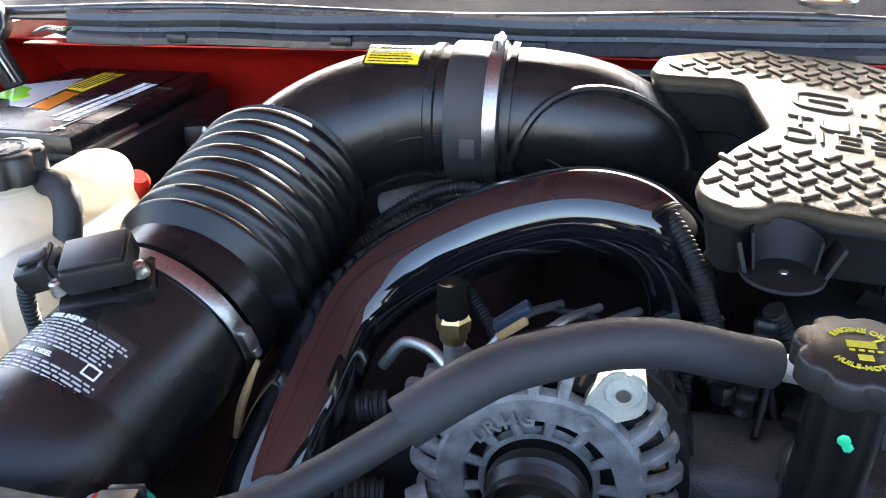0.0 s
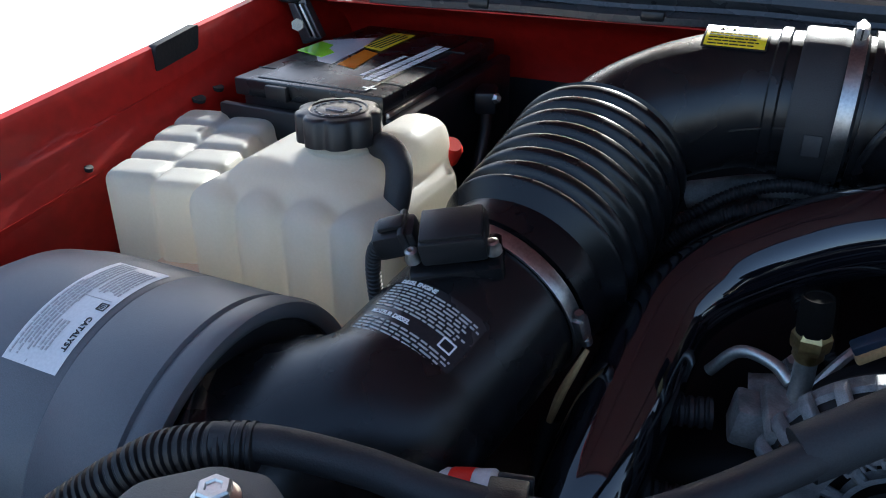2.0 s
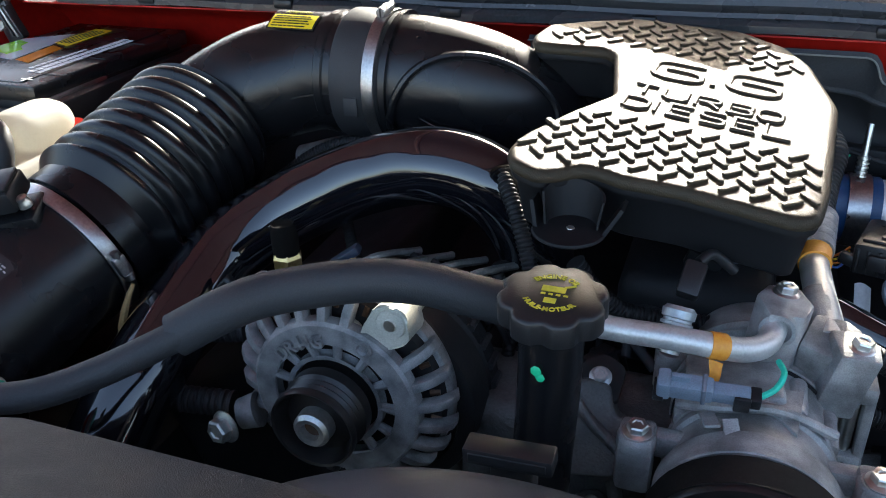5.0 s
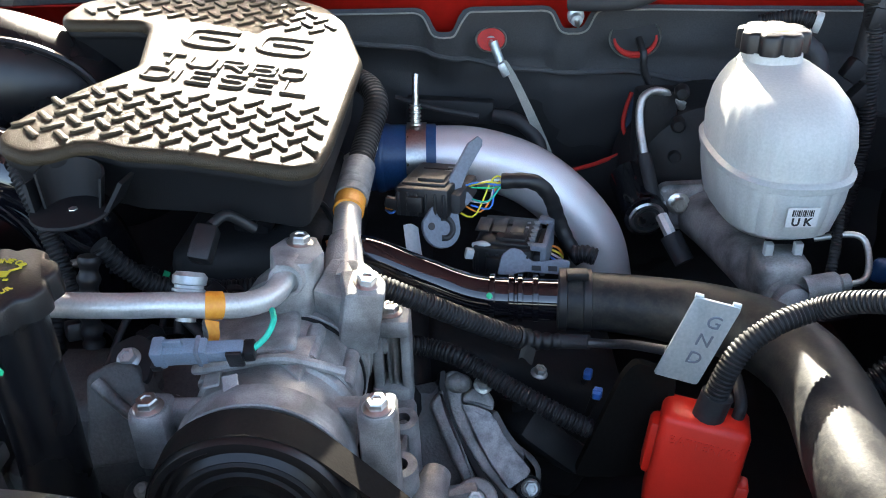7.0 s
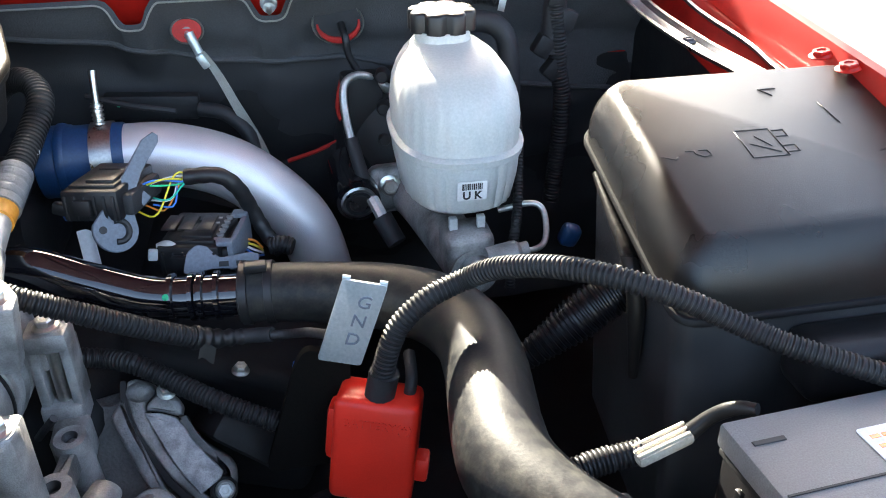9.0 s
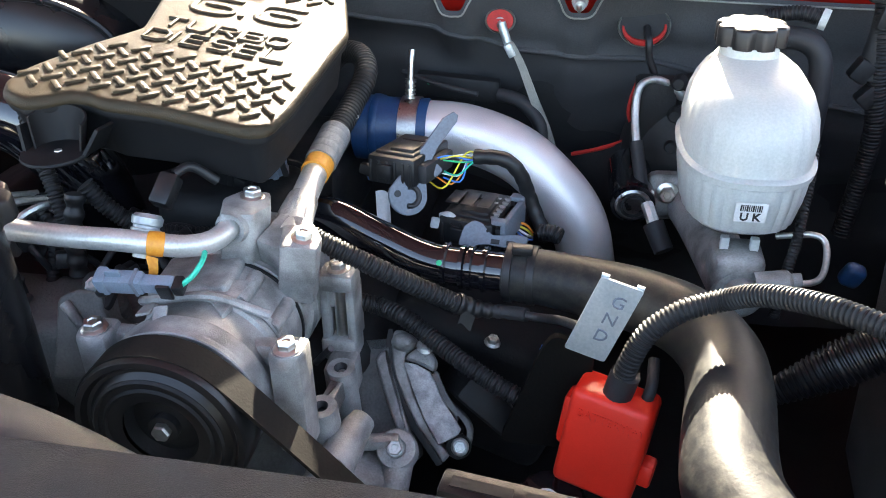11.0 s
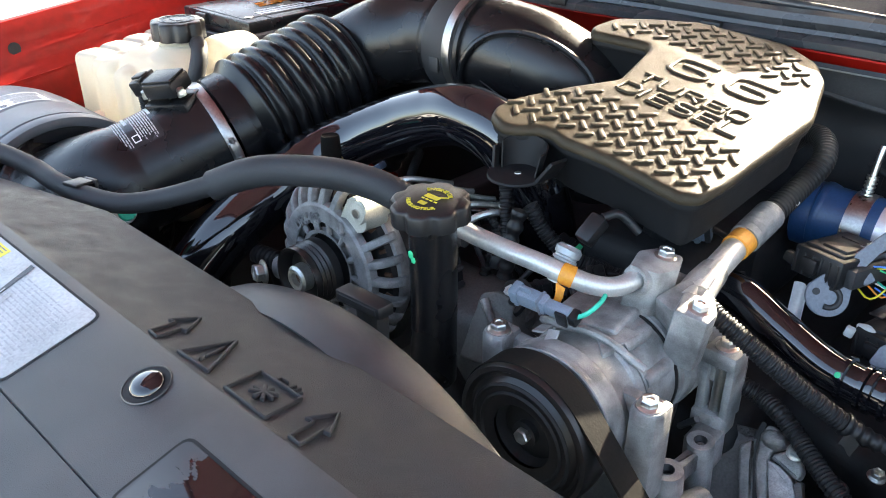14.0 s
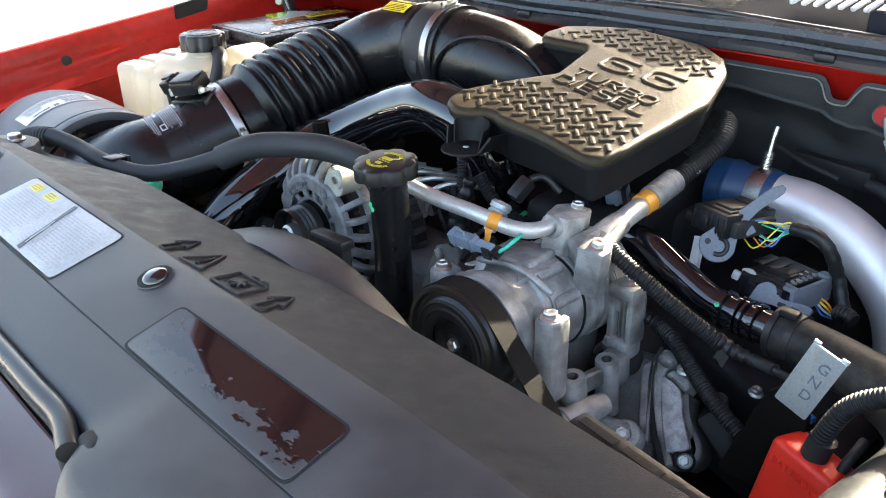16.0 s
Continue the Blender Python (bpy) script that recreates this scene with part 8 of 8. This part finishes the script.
part("moulded_number", strokes([((0.911, 0.580), (0.918, 0.580)), ((0.918, 0.580), (0.918, 0.576)), ((0.918, 0.576), (0.923, 0.572)), ((0.923, 0.572), (0.930, 0.573)), ((0.922, 0.580), (0.929, 0.580)), ((0.929, 0.580), (0.930, 0.576))]), "lid_plastic", fbx)
part("moulded_mark", strokes([((1.012, 0.655), (1.028, 0.655)), ((1.012, 0.655), (1.020, 0.645)), ((1.055, 0.63), (1.058, 0.60)), ((1.07, 0.56), (1.09, 0.565)), ((1.082, 0.54), (1.088, 0.555))]), "lid_plastic", fbx)
b2 = thing("second_battery", (0.95, 0.24, 1.1), "grey-topped second battery in a black case", "battery")
BM = pose(0.957, 0.2435, 1.0, 0, 0, 4)
part("case", box((0.200, 0.262, 0.16), BM @ pose(0, 0, 0.155), 0.005), "black_plastic", b2)
part("lid", box((0.206, 0.268, 0.018), BM @ pose(0, 0, 0.241), 0.003), "battery_grey", b2)
part("lid_lip", box((0.202, 0.264, 0.005), BM @ pose(0, 0, 0.2285), 0.001), "engine_black", b2)
part("lid_seam", box((0.200, 0.0014, 0.0012), BM @ pose(0, 0.070, 0.2503)), "ink_black", b2)
part("minus_mark", box((0.022, 0.004, 0.0012), BM @ pose(-0.084, 0.111, 0.2503), 0.0005, 1), "ink_black", b2)
stk = part("sticker", prism(rect(0.05, 0.04, 0.003), -0.0002, 0.0003, BM @ pose(-0.005, 0.085, 0.2505)), "sticker_white", b2)
part("print", bars(4, 0.04, 0.008, 0.003, BM @ pose(-0.005, 0.085, 0.2509), seed=31), "orange_ink", stk)
for i in range(4):
    part("side_rib", box((0.004, 0.006, 0.10), BM @ pose(-0.1015, 0.105 - 0.014 * i, 0.17), 0.001), "black_plastic", b2)
ct = thing("battery_terminal", (0.823, 0.394, 1.21), "clear-capped cable terminal on a black cable", "terminal")
part("ferrule", box((0.042, 0.015, 0.009), pose(0.824, 0.3955, 1.212, 0, -12, 10), 0.003), "cream_plastic", ct)
for k in (-0.005, 0.0, 0.005):
    part("ferrule_rib", box((0.040, 0.0026, 0.003), pose(0.823, 0.3955 + k, 1.2165, 0, -12, 10), 0.001), "cream_plastic", ct)
part("strap", sweep([(0.842, 0.399, 1.214), (0.856, 0.396, 1.230), (0.866, 0.386, 1.244), (0.874, 0.376, 1.2495)], [0.006, 0.005, 0.005, 0.004], 12, 0.004), "black_plastic", ct)
part("boss", box((0.022, 0.014, 0.022), pose(0.795, 0.386, 1.166, 0, 0, 20), 0.004), "block_grey", ct)

# cast covers and brackets in the valley beside the compressor
vc = thing("valve_cover", (0.47, 0.606, 1.08), "weathered cast aluminium valve cover with a dark gasket seam", "valve cover")
VM = frame_of((0.470, 0.606, 1.105), (1, 0, 0), (0.10, -0.76, 0.64))
def cast_slab(name, o, z0, z1, mat, bev=0.004, r=0.005):
    bm = prism(rounded(o, r, 3), z0, z1, None, bev, 3)
    bm.transform(VM)
    return part(name, bm, mat, vc)
cast_slab("end_wall", [(-0.075, 0.036), (-0.040, 0.030), (-0.029, 0.045), (0.012, -0.075), (-0.05, -0.085), (-0.085, -0.03)], -0.07, -0.020, "block_grey", 0.004)
cast_slab("flange_rib", [(-0.0418, 0.016), (-0.0367, 0.024), (-0.0296, 0.0313), (-0.0284, 0.022), (-0.0231, 0.0055), (-0.0142, -0.0154), (-0.0044, -0.0407), (0.004, -0.060), (-0.006, -0.062), (-0.0221, -0.0308), (-0.0291, -0.0148)], -0.05, -0.002, "cast_dark", 0.0035)
cast_slab("gasket_seam", [(-0.0320, 0.047), (-0.0270, 0.047), (-0.0275, 0.033), (-0.0250, 0.0175), (-0.0205, 0.0035), (-0.0105, -0.016), (0.006, -0.043), (0.034, -0.075), (0.028, -0.078), (0.0, -0.045), (-0.0150, -0.0175), (-0.0250, 0.0025), (-0.0305, 0.0165), (-0.0330, 0.033)], -0.05, -0.0045, "engine_black", 0.0005, 0.002)
cast_slab("cover_rim", [(-0.0265, 0.0456), (-0.0196, 0.0476), (-0.0061, 0.0425), (-0.0029, 0.0362), (-0.013, 0.0239), (-0.0123, 0.0178), (0.0006, -0.016), (0.0128, -0.0361), (0.0286, -0.0556), (0.040, -0.0665), (0.0338, -0.0749), (0.0059, -0.0425), (-0.0106, -0.0163), (-0.0205, 0.0032), (-0.0252, 0.0173), (-0.0276, 0.0331)], -0.05, -0.002, "cast_dark", 0.003, 0.003)
cast_slab("cover_face", [(-0.0135, 0.0167), (-0.0009, 0.0155), (0.0121, 0.0102), (0.0187, 0.0008), (0.0244, -0.0106), (0.0375, -0.0283), (0.0485, -0.0413), (0.0460, -0.0468), (0.0280, -0.0585), (0.0112, -0.0337), (-0.0015, -0.009)], -0.04, 0.0022, "cover_cast", 0.0015, 0.002)
cast_slab("cover_slope", [(0.0131, 0.0107), (0.0193, 0.0118), (0.0218, 0.0034), (0.0332, -0.0145), (0.0534, -0.0299), (0.0600, -0.0399), (0.0600, -0.0540), (0.0500, -0.0680), (0.036, -0.0620), (0.0470, -0.0468), (0.0375, -0.0283), (0.0244, -0.0106)], -0.06, -0.006, "block_grey", 0.006)
cast_slab("cover_step", [(-0.0115, 0.0240), (-0.0010, 0.0345), (0.012, 0.030), (0.0185, 0.019), (0.0165, 0.011), (0.0121, 0.0112), (-0.0009, 0.0165), (-0.0125, 0.0185)], -0.04, -0.006, "cast_dark", 0.003)
def crown_at(u, v):
    a, b = math.pi * 2 * u, math.pi / 2 * v
    return VM @ Vector((-0.0155 + 0.0125 * math.cos(a) * math.cos(b), 0.0355 + 0.0095 * math.sin(a) * math.cos(b), -0.004 + 0.009 * math.sin(b)))
part("cover_crown", grid_sheet(28, 6, crown_at), "cast_dark", vc)
part("bolt_recess", lathe([(0, 0.0), (0.0095, 0.0), (0.0115, 0.003), (0.0125, -0.004)], VM @ Vector((0.0470, -0.0575, -0.0045)), VM.to_3x3() @ Vector((0, 0, 1)), 24), "engine_black", vc)
part("stud_boss", lathe([(0, 0), (0.0085, 0), (0.0098, -0.003), (0.0100, -0.02), (0, -0.02)], (0.516, 0.640, 1.105), (0.1, -0.4, 1), 20), "engine_black", vc)
part("lower_wall", box((0.075, 0.03, 0.09), VM @ pose(0.065, -0.012, -0.055, 0, 18, -34), 0.008, 2), "engine_black", vc)
for at, ax in ((VM @ Vector((0.0485, -0.0578, -0.004)), (0.1, -0.76, 0.64)), ((0.4765, 0.627, 1.131), (0.1, -0.45, 0.85)), ((0.534, 0.691, 1.095), (0.2, -0.1, 1))):
    bolt(at, ax, 0.0058, 0.008, 1.5, "cover_screw", "dull steel bolt on the valve cover", "steel_line")
bk = thing("compressor_bracket", (0.43, 0.53, 1.08), "rough cast aluminium accessory bracket with open bosses", "bracket")
for at, r, h in (((0.409, 0.510, 1.146), 0.0135, 0.032), ((0.407, 0.575, 1.137), 0.0128, 0.075)):
    boss = part("boss", lathe([(0.0062, 0.0), (r, 0), (r * 1.05, -0.002), (r * 1.12, -h), (0, -h)], at, (0, -0.12, 1), 28), "cast_alu", bk)
    part("bore", lathe([(0, -0.010), (0.0055, -0.010), (0.0058, -0.007), (0.0048, -0.006), (0.0060, -0.004), (0.0050, -0.003), (0.0063, 0.0003)], at, (0, -0.12, 1), 20), "steel_dark", boss)
part("web", prism(rounded([(-0.004, 0.0), (0.010, 0.004), (0.010, 0.070), (-0.002, 0.066)], 0.003), -0.030, -0.010, pose(0.402, 0.508, 1.146, -6, 0, 0), 0.003, 2), "cast_dark", bk)
part("column_foot", box((0.030, 0.034, 0.040), pose(0.402, 0.596, 1.112, 6, 0, 0), 0.006, 2), "cast_dark", bk)
part("tube", sweep([(0.4365, 0.536, 1.112), (0.4320, 0.520, 1.110), (0.4240, 0.485, 1.103), (0.4150, 0.450, 1.095)], [0.0120, 0.0165, 0.0180, 0.0180], 28, 0.004), "cast_alu", bk)
part("tube_flange", lathe([(0.015, 0), (0.0205, 0.001), (0.0205, 0.006), (0.015, 0.007)], (0.4225, 0.479, 1.1025), (0.22, 0.97, 0.06), 28), "cast_alu", bk)
part("bar", box((0.040, 0.014, 0.012), pose(0.451, 0.532, 1.092, 0, -6, 8), 0.004, 2), "cast_alu", bk)
part("saddle", box((0.060, 0.050, 0.030), pose(0.430, 0.515, 1.068, 0, 18, 10), 0.010, 3), "cast_dark", bk)
part("ear", lathe([(0, 0.004), (0.008, 0.004), (0.009, 0.006), (0.0170, 0.006), (0.0185, 0.003), (0.0185, -0.014), (0, -0.014)], (0.4680, 0.531, 1.086), (0.05, -0.62, 0.78), 32), "cast_dark", bk)
part("leg", sweep([(0.469, 0.530, 1.076), (0.468, 0.512, 1.058), (0.466, 0.490, 1.035)], [0.0145, 0.0135, 0.0150], 16, 0.005), "cast_dark", bk)
bolt((0.4675, 0.527, 1.0905), (0.05, -0.62, 0.78), 0.0062, 0.007, 1.3, "ear_bolt", "dull steel bolt in the bracket ear", "steel_line")
part("lead_stub", sweep([(0.374, 0.600, 1.120), (0.384, 0.590, 1.135), (0.396, 0.585, 1.150)], 0.0035, 8, 0.004), "steel_dark", bk)

# plastic rail behind the radiator cover
pr = thing("shroud_rail", (0.62, 0.32, 1.25), "black ribbed plastic rail behind the radiator cover", "rail")
RM = pose(0.612, 0.325, 1.248, 0, 1.5, -7)
part("rail", box((0.135, 0.020, 0.024), RM, 0.003), "black_plastic", pr)
for i in range(3):
    part("slot", box((0.036, 0.008, 0.0012), RM @ pose(-0.043 + 0.043 * i, -0.001, 0.0122)), "engine_black", pr)
part("end_ear", box((0.02, 0.03, 0.018), RM @ pose(0.068, 0.003, -0.002), 0.004), "black_plastic", pr)

# ---- engine parts seen in the gaps, their deep shade painted near-black ----
eb = thing("engine_block", (0.15, 0.75, 0.95), "engine block and manifold castings, mostly painted near-black for shade", "engine")
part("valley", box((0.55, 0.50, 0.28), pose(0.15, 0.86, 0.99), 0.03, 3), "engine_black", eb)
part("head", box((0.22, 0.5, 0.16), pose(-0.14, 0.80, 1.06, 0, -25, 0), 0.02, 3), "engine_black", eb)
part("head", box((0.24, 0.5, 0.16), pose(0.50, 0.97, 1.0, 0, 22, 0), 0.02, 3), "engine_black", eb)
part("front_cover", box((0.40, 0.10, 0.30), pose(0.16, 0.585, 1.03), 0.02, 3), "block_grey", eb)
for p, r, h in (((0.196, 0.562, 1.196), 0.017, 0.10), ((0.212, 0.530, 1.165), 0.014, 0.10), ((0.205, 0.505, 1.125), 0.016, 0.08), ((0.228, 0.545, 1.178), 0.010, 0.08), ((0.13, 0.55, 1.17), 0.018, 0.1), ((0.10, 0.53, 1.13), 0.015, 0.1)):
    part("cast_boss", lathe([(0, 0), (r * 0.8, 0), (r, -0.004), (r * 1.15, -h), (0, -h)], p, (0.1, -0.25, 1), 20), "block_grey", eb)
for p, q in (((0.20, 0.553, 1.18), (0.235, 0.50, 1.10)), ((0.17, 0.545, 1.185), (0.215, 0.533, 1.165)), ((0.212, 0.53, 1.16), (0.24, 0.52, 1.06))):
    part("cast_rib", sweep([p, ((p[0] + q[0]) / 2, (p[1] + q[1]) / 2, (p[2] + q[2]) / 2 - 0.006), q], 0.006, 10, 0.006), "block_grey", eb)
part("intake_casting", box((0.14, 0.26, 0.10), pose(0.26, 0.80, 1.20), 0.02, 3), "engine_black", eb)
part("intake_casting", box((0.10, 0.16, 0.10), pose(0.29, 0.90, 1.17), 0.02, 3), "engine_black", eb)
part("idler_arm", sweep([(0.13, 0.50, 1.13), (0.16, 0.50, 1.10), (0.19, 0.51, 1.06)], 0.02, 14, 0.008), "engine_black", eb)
rnd = random.Random(9)
# fuel lines, leads and small plugs under the charge pipe
fl = thing("fuel_lines", (-0.02, 0.66, 1.2), "thin steel fuel injection lines under the charge pipe", "fuel lines")
for i in range(5):
    x = -0.04 + 0.035 * i
    part("line", sweep([(x - 0.05, 0.575, 1.17), (x - 0.03, 0.59, 1.225 + 0.01 * (i % 2)), (x, 0.62, 1.255), (x + 0.03, 0.68, 1.24)], 0.0042, 8, 0.008), "steel_line", fl)
part("elbow_line", sweep([(-0.15, 0.575, 1.222), (-0.13, 0.572, 1.248), (-0.105, 0.56, 1.252), (-0.09, 0.55, 1.245)], 0.005, 10, 0.005), "steel_line", fl)
va = thing("control_valve", (-0.12, 0.56, 1.2), "dull aluminium control valve below the brass sender", "valve")
part("body", box((0.042, 0.036, 0.034), pose(-0.106, 0.553, 1.202, 0, 8, 10), 0.005), "cast_dark", va)
part("hose_stub", sweep([(-0.14, 0.55, 1.20), (-0.18, 0.54, 1.198)], lambda s, t: 0.013 if (s / 0.007) % 1 < 0.6 else 0.011, 14, 0.0015), "rubber", va)
part("hose_stub", sweep([(-0.13, 0.50, 1.15), (-0.18, 0.49, 1.152)], lambda s, t: 0.013 if (s / 0.007) % 1 < 0.6 else 0.011, 14, 0.0015), "rubber", va)
part("flange_plate", box((0.07, 0.06, 0.012), pose(-0.07, 0.53, 1.225, 0, 14, 10), 0.003), "cast_dark", va)
pl = thing("injector_plug", (-0.04, 0.575, 1.27), "tan and black injector plug", "connector")
part("plug", box((0.034, 0.014, 0.008), pose(-0.041, 0.576, 1.281, 0, -35, 12), 0.002), "plug_blue", pl)
part("tan_insert", box((0.028, 0.009, 0.007), pose(-0.040, 0.570, 1.274, 0, -35, 12), 0.002), "tan_plastic", pl)
def split(name, pts, r, label):
    ob = thing(name, pts[len(pts) // 2], label, "conduit")
    part("conduit", sweep(pts, ribbed(r, 0.0042, r * 0.14), 14, 0.0011), "conduit", ob)
    return ob
split("split_conduit", [(-0.255, 0.715, 1.21), (-0.225, 0.72, 1.25), (-0.18, 0.73, 1.285), (-0.13, 0.745, 1.300), (-0.08, 0.75, 1.302)], 0.0085, "black split conduit under the bellows")
split("split_conduit", [(-0.22, 0.76, 1.26), (-0.17, 0.775, 1.295), (-0.12, 0.775, 1.312), (-0.06, 0.765, 1.31)], 0.007, "thin black conduit under the intake elbow")
split("split_conduit", [(0.05, 0.70, 1.345), (0.075, 0.675, 1.338), (0.098, 0.65, 1.31), (0.115, 0.635, 1.27), (0.13, 0.62, 1.23)], 0.008, "black split conduit beside the engine cover foot")
tl = split("split_conduit", [(0.16, 0.62, 1.285), (0.175, 0.625, 1.26), (0.20, 0.635, 1.235), (0.24, 0.65, 1.222), (0.30, 0.655, 1.222), (0.35, 0.65, 1.215)], 0.009, "black split conduit crossing below the engine cover")
part("taped_leg", sweep([(0.155, 0.61, 1.28), (0.15, 0.60, 1.24), (0.145, 0.60, 1.20)], lambda s, t: 0.0085 + 0.0012 * math.sin(s * 400), 12, 0.002), "wire_black", tl)
hb = thing("turbo_heat_pipe", (-0.14, 0.80, 1.27), "dull steel pipe behind the intake elbow", "pipe")
part("pipe", sweep([(-0.22, 0.83, 1.262), (-0.15, 0.82, 1.285), (-0.08, 0.82, 1.288), (-0.02, 0.83, 1.27)], 0.016, 16, 0.008), "cast_dark", hb)
part("pipe", sweep([(-0.09, 0.75, 1.285), (-0.06, 0.75, 1.29)], 0.008, 12, 0.006), "zinc", hb)
hl2 = thing("heat_wrapped_pipe", (-0.19, 0.75, 1.23), "black wrapped pipe below the intake elbow", "pipe")
part("pipe", sweep([(-0.21, 0.74, 1.20), (-0.18, 0.76, 1.25), (-0.14, 0.78, 1.27)], lambda s, t: 0.026 + 0.002 * math.sin(s * 300), 16, 0.003), "wire_black", hl2)
def small_plug(at, rot, size, mat, label, stripe=None):
    ob = thing("small_connector", at, label, "connector")
    m = pose(*at, *rot)
    part("shell", box(size, m, min(size) * 0.18), mat, ob)
    part("rib", box((size[0] * 0.25, size[1] * 1.15, size[2] * 1.12), m, min(size) * 0.12), mat, ob)
    part("lead", sweep([m @ Vector((size[0] / 2, 0, 0)), m @ Vector((size[0] * 0.9, 0.004, -0.012)), m @ Vector((size[0] * 1.1, 0.01, -0.04))], 0.0035, 8, 0.005), "wire_black", ob)
    if stripe:
        part("mark", box((size[0] * 0.2, size[1] * 1.02, size[2] * 1.02), m @ pose(size[0] * 0.36, 0, 0)), stripe, ob)
small_plug((0.265, 0.715, 1.255), (10, 20, -10), (0.034, 0.02, 0.02), "black_plastic", "black sensor plug below the engine cover")
small_plug((0.30, 0.73, 1.265), (10, -10, 20), (0.03, 0.02, 0.022), "grey_plastic", "grey sensor plug below the engine cover", "ink_black")
small_plug((0.17, 0.68, 1.215), (20, 30, 10), (0.03, 0.018, 0.018), "black_plastic", "black plug with a green mark", "green_paint")
small_plug((0.588, 0.720, 1.072), (0, 0, 70), (0.013, 0.008, 0.007), "blue_wire", "small blue clip in the shadowed valley")
small_plug((0.586, 0.653, 1.100), (0, 0, 70), (0.013, 0.008, 0.007), "blue_wire", "small blue clip in the shadowed valley")
st = thing("cover_stud", (0.345, 0.80, 1.31), "zinc stud beside the engine cover", "stud")
part("stud", sweep([(0.352, 0.80, 1.285), (0.374, 0.79, 1.300)], 0.004, 10, 0.006), "zinc", st)
part("collar", sweep([(0.345, 0.803, 1.28), (0.356, 0.798, 1.288)], 0.0075, 14, 0.004), "steel_line", st)
rc = thing("red_coolant_can", (-0.265, 0.355, 1.228), "red and white metal can end below the intake duct", "can")
part("shell", lathe([(0, 0.0), (0.0145, 0), (0.0165, 0.004), (0.0165, 0.036), (0.014, 0.039), (0, 0.039)], (-0.280, 0.353, 1.228), (0.9, 0.15, 0.2), 28), "sticker_white", rc)
part("red_band", lathe([(0.0167, 0.008), (0.0170, 0.009), (0.0170, 0.023), (0.0167, 0.024)], (-0.280, 0.353, 1.228), (0.9, 0.15, 0.2), 28), "red_plastic", rc)
part("end_cap", lathe([(0, 0.0425), (0.011, 0.0425), (0.0125, 0.041), (0.0125, 0.038)], (-0.280, 0.353, 1.228), (0.9, 0.15, 0.2), 24), "teal_wire", rc, "teal end cap")
brk = thing("duct_bracket", (-0.215, 0.52, 1.18), "bent black steel bracket beside the intake duct", "bracket")
part("strap", sweep([(-0.262, 0.520, 1.175), (-0.264, 0.51, 1.14), (-0.262, 0.49, 1.10), (-0.26, 0.48, 1.05)], 0.009, 10, 0.006), "engine_black", brk)
part("tan_strip", sweep([(-0.236, 0.520, 1.250), (-0.242, 0.515, 1.235), (-0.252, 0.512, 1.208), (-0.260, 0.512, 1.178)], [0.002, 0.0035, 0.004, 0.003], 8, 0.004), "tan_plastic", brk, "tan edge strip")


for at, ax in (((0.212, 0.530, 1.167), (0.1, -0.4, 1)), ((0.228, 0.545, 1.180), (0.1, -0.3, 1)), ((0.205, 0.503, 1.127), (0.1, -0.5, 1))):
    bolt(at, ax, 0.0045, 0.006, 1.5, "cover_screw", "small dull bolt on the engine front cover", "steel_line", "front cover bolts")

# leads, hoses and brackets that fill the shade under the charge pipe and the cover
rl = random.Random(21)
wl = thing("engine_wiring_loom", (0.08, 0.64, 1.2), "tangle of black leads and hoses under the engine cover", "wiring loom")
for i in range(14):
    x, y = -0.06 + 0.027 * i, 0.60 + rl.uniform(-0.02, 0.05)
    a = Vector((x, y, 1.17 + rl.uniform(-0.02, 0.03)))
    b = a + Vector((rl.uniform(-0.05, 0.06), rl.uniform(0.02, 0.06), rl.uniform(0.02, 0.06)))
    c = b + Vector((rl.uniform(-0.05, 0.07), rl.uniform(0.02, 0.06), rl.uniform(-0.03, 0.02)))
    r = rl.choice((0.0035, 0.005, 0.0065))
    if r > 0.006:
        part("conduit", sweep([a, b, c], ribbed(r, 0.004, r * 0.14), 12, 0.0012), "conduit", wl)
    else:
        part("lead", sweep([a, b, c], r, 10, 0.005), rl.choice(("wire_black", "gloss_black", "rubber")), wl)
for i in range(6):
    at = (-0.03 + 0.055 * i, 0.60 + rl.uniform(0, 0.05), 1.215 + rl.uniform(-0.02, 0.02))
    small_plug(at, (rl.uniform(-20, 20), rl.uniform(-30, 30), rl.uniform(-60, 60)), (0.028, 0.017, 0.016), "black_plastic", "black sensor plug in the shade under the cover", None)
ib = thing("injection_rail", (0.0, 0.63, 1.2), "dull cast injection rail with bolts under the charge pipe", "fuel rail")
part("rail", sweep([(-0.12, 0.615, 1.190), (-0.03, 0.625, 1.205), (0.06, 0.63, 1.205)], 0.011, 14, 0.006), "cast_dark", ib)
for x in (-0.09, -0.045, 0.0, 0.045):
    part("boss", lathe([(0, 0), (0.008, 0), (0.010, -0.004), (0.010, -0.03), (0, -0.03)], (x, 0.612, 1.222), (0, -0.3, 1), 14), "cast_dark", ib)
    part("nut", lathe([(0, 0.007), (0.0055, 0.007), (0.0062, 0.005), (0.0062, 0)], (x, 0.612, 1.222), (0, -0.3, 1), 6), "steel_line", ib, smooth=False)
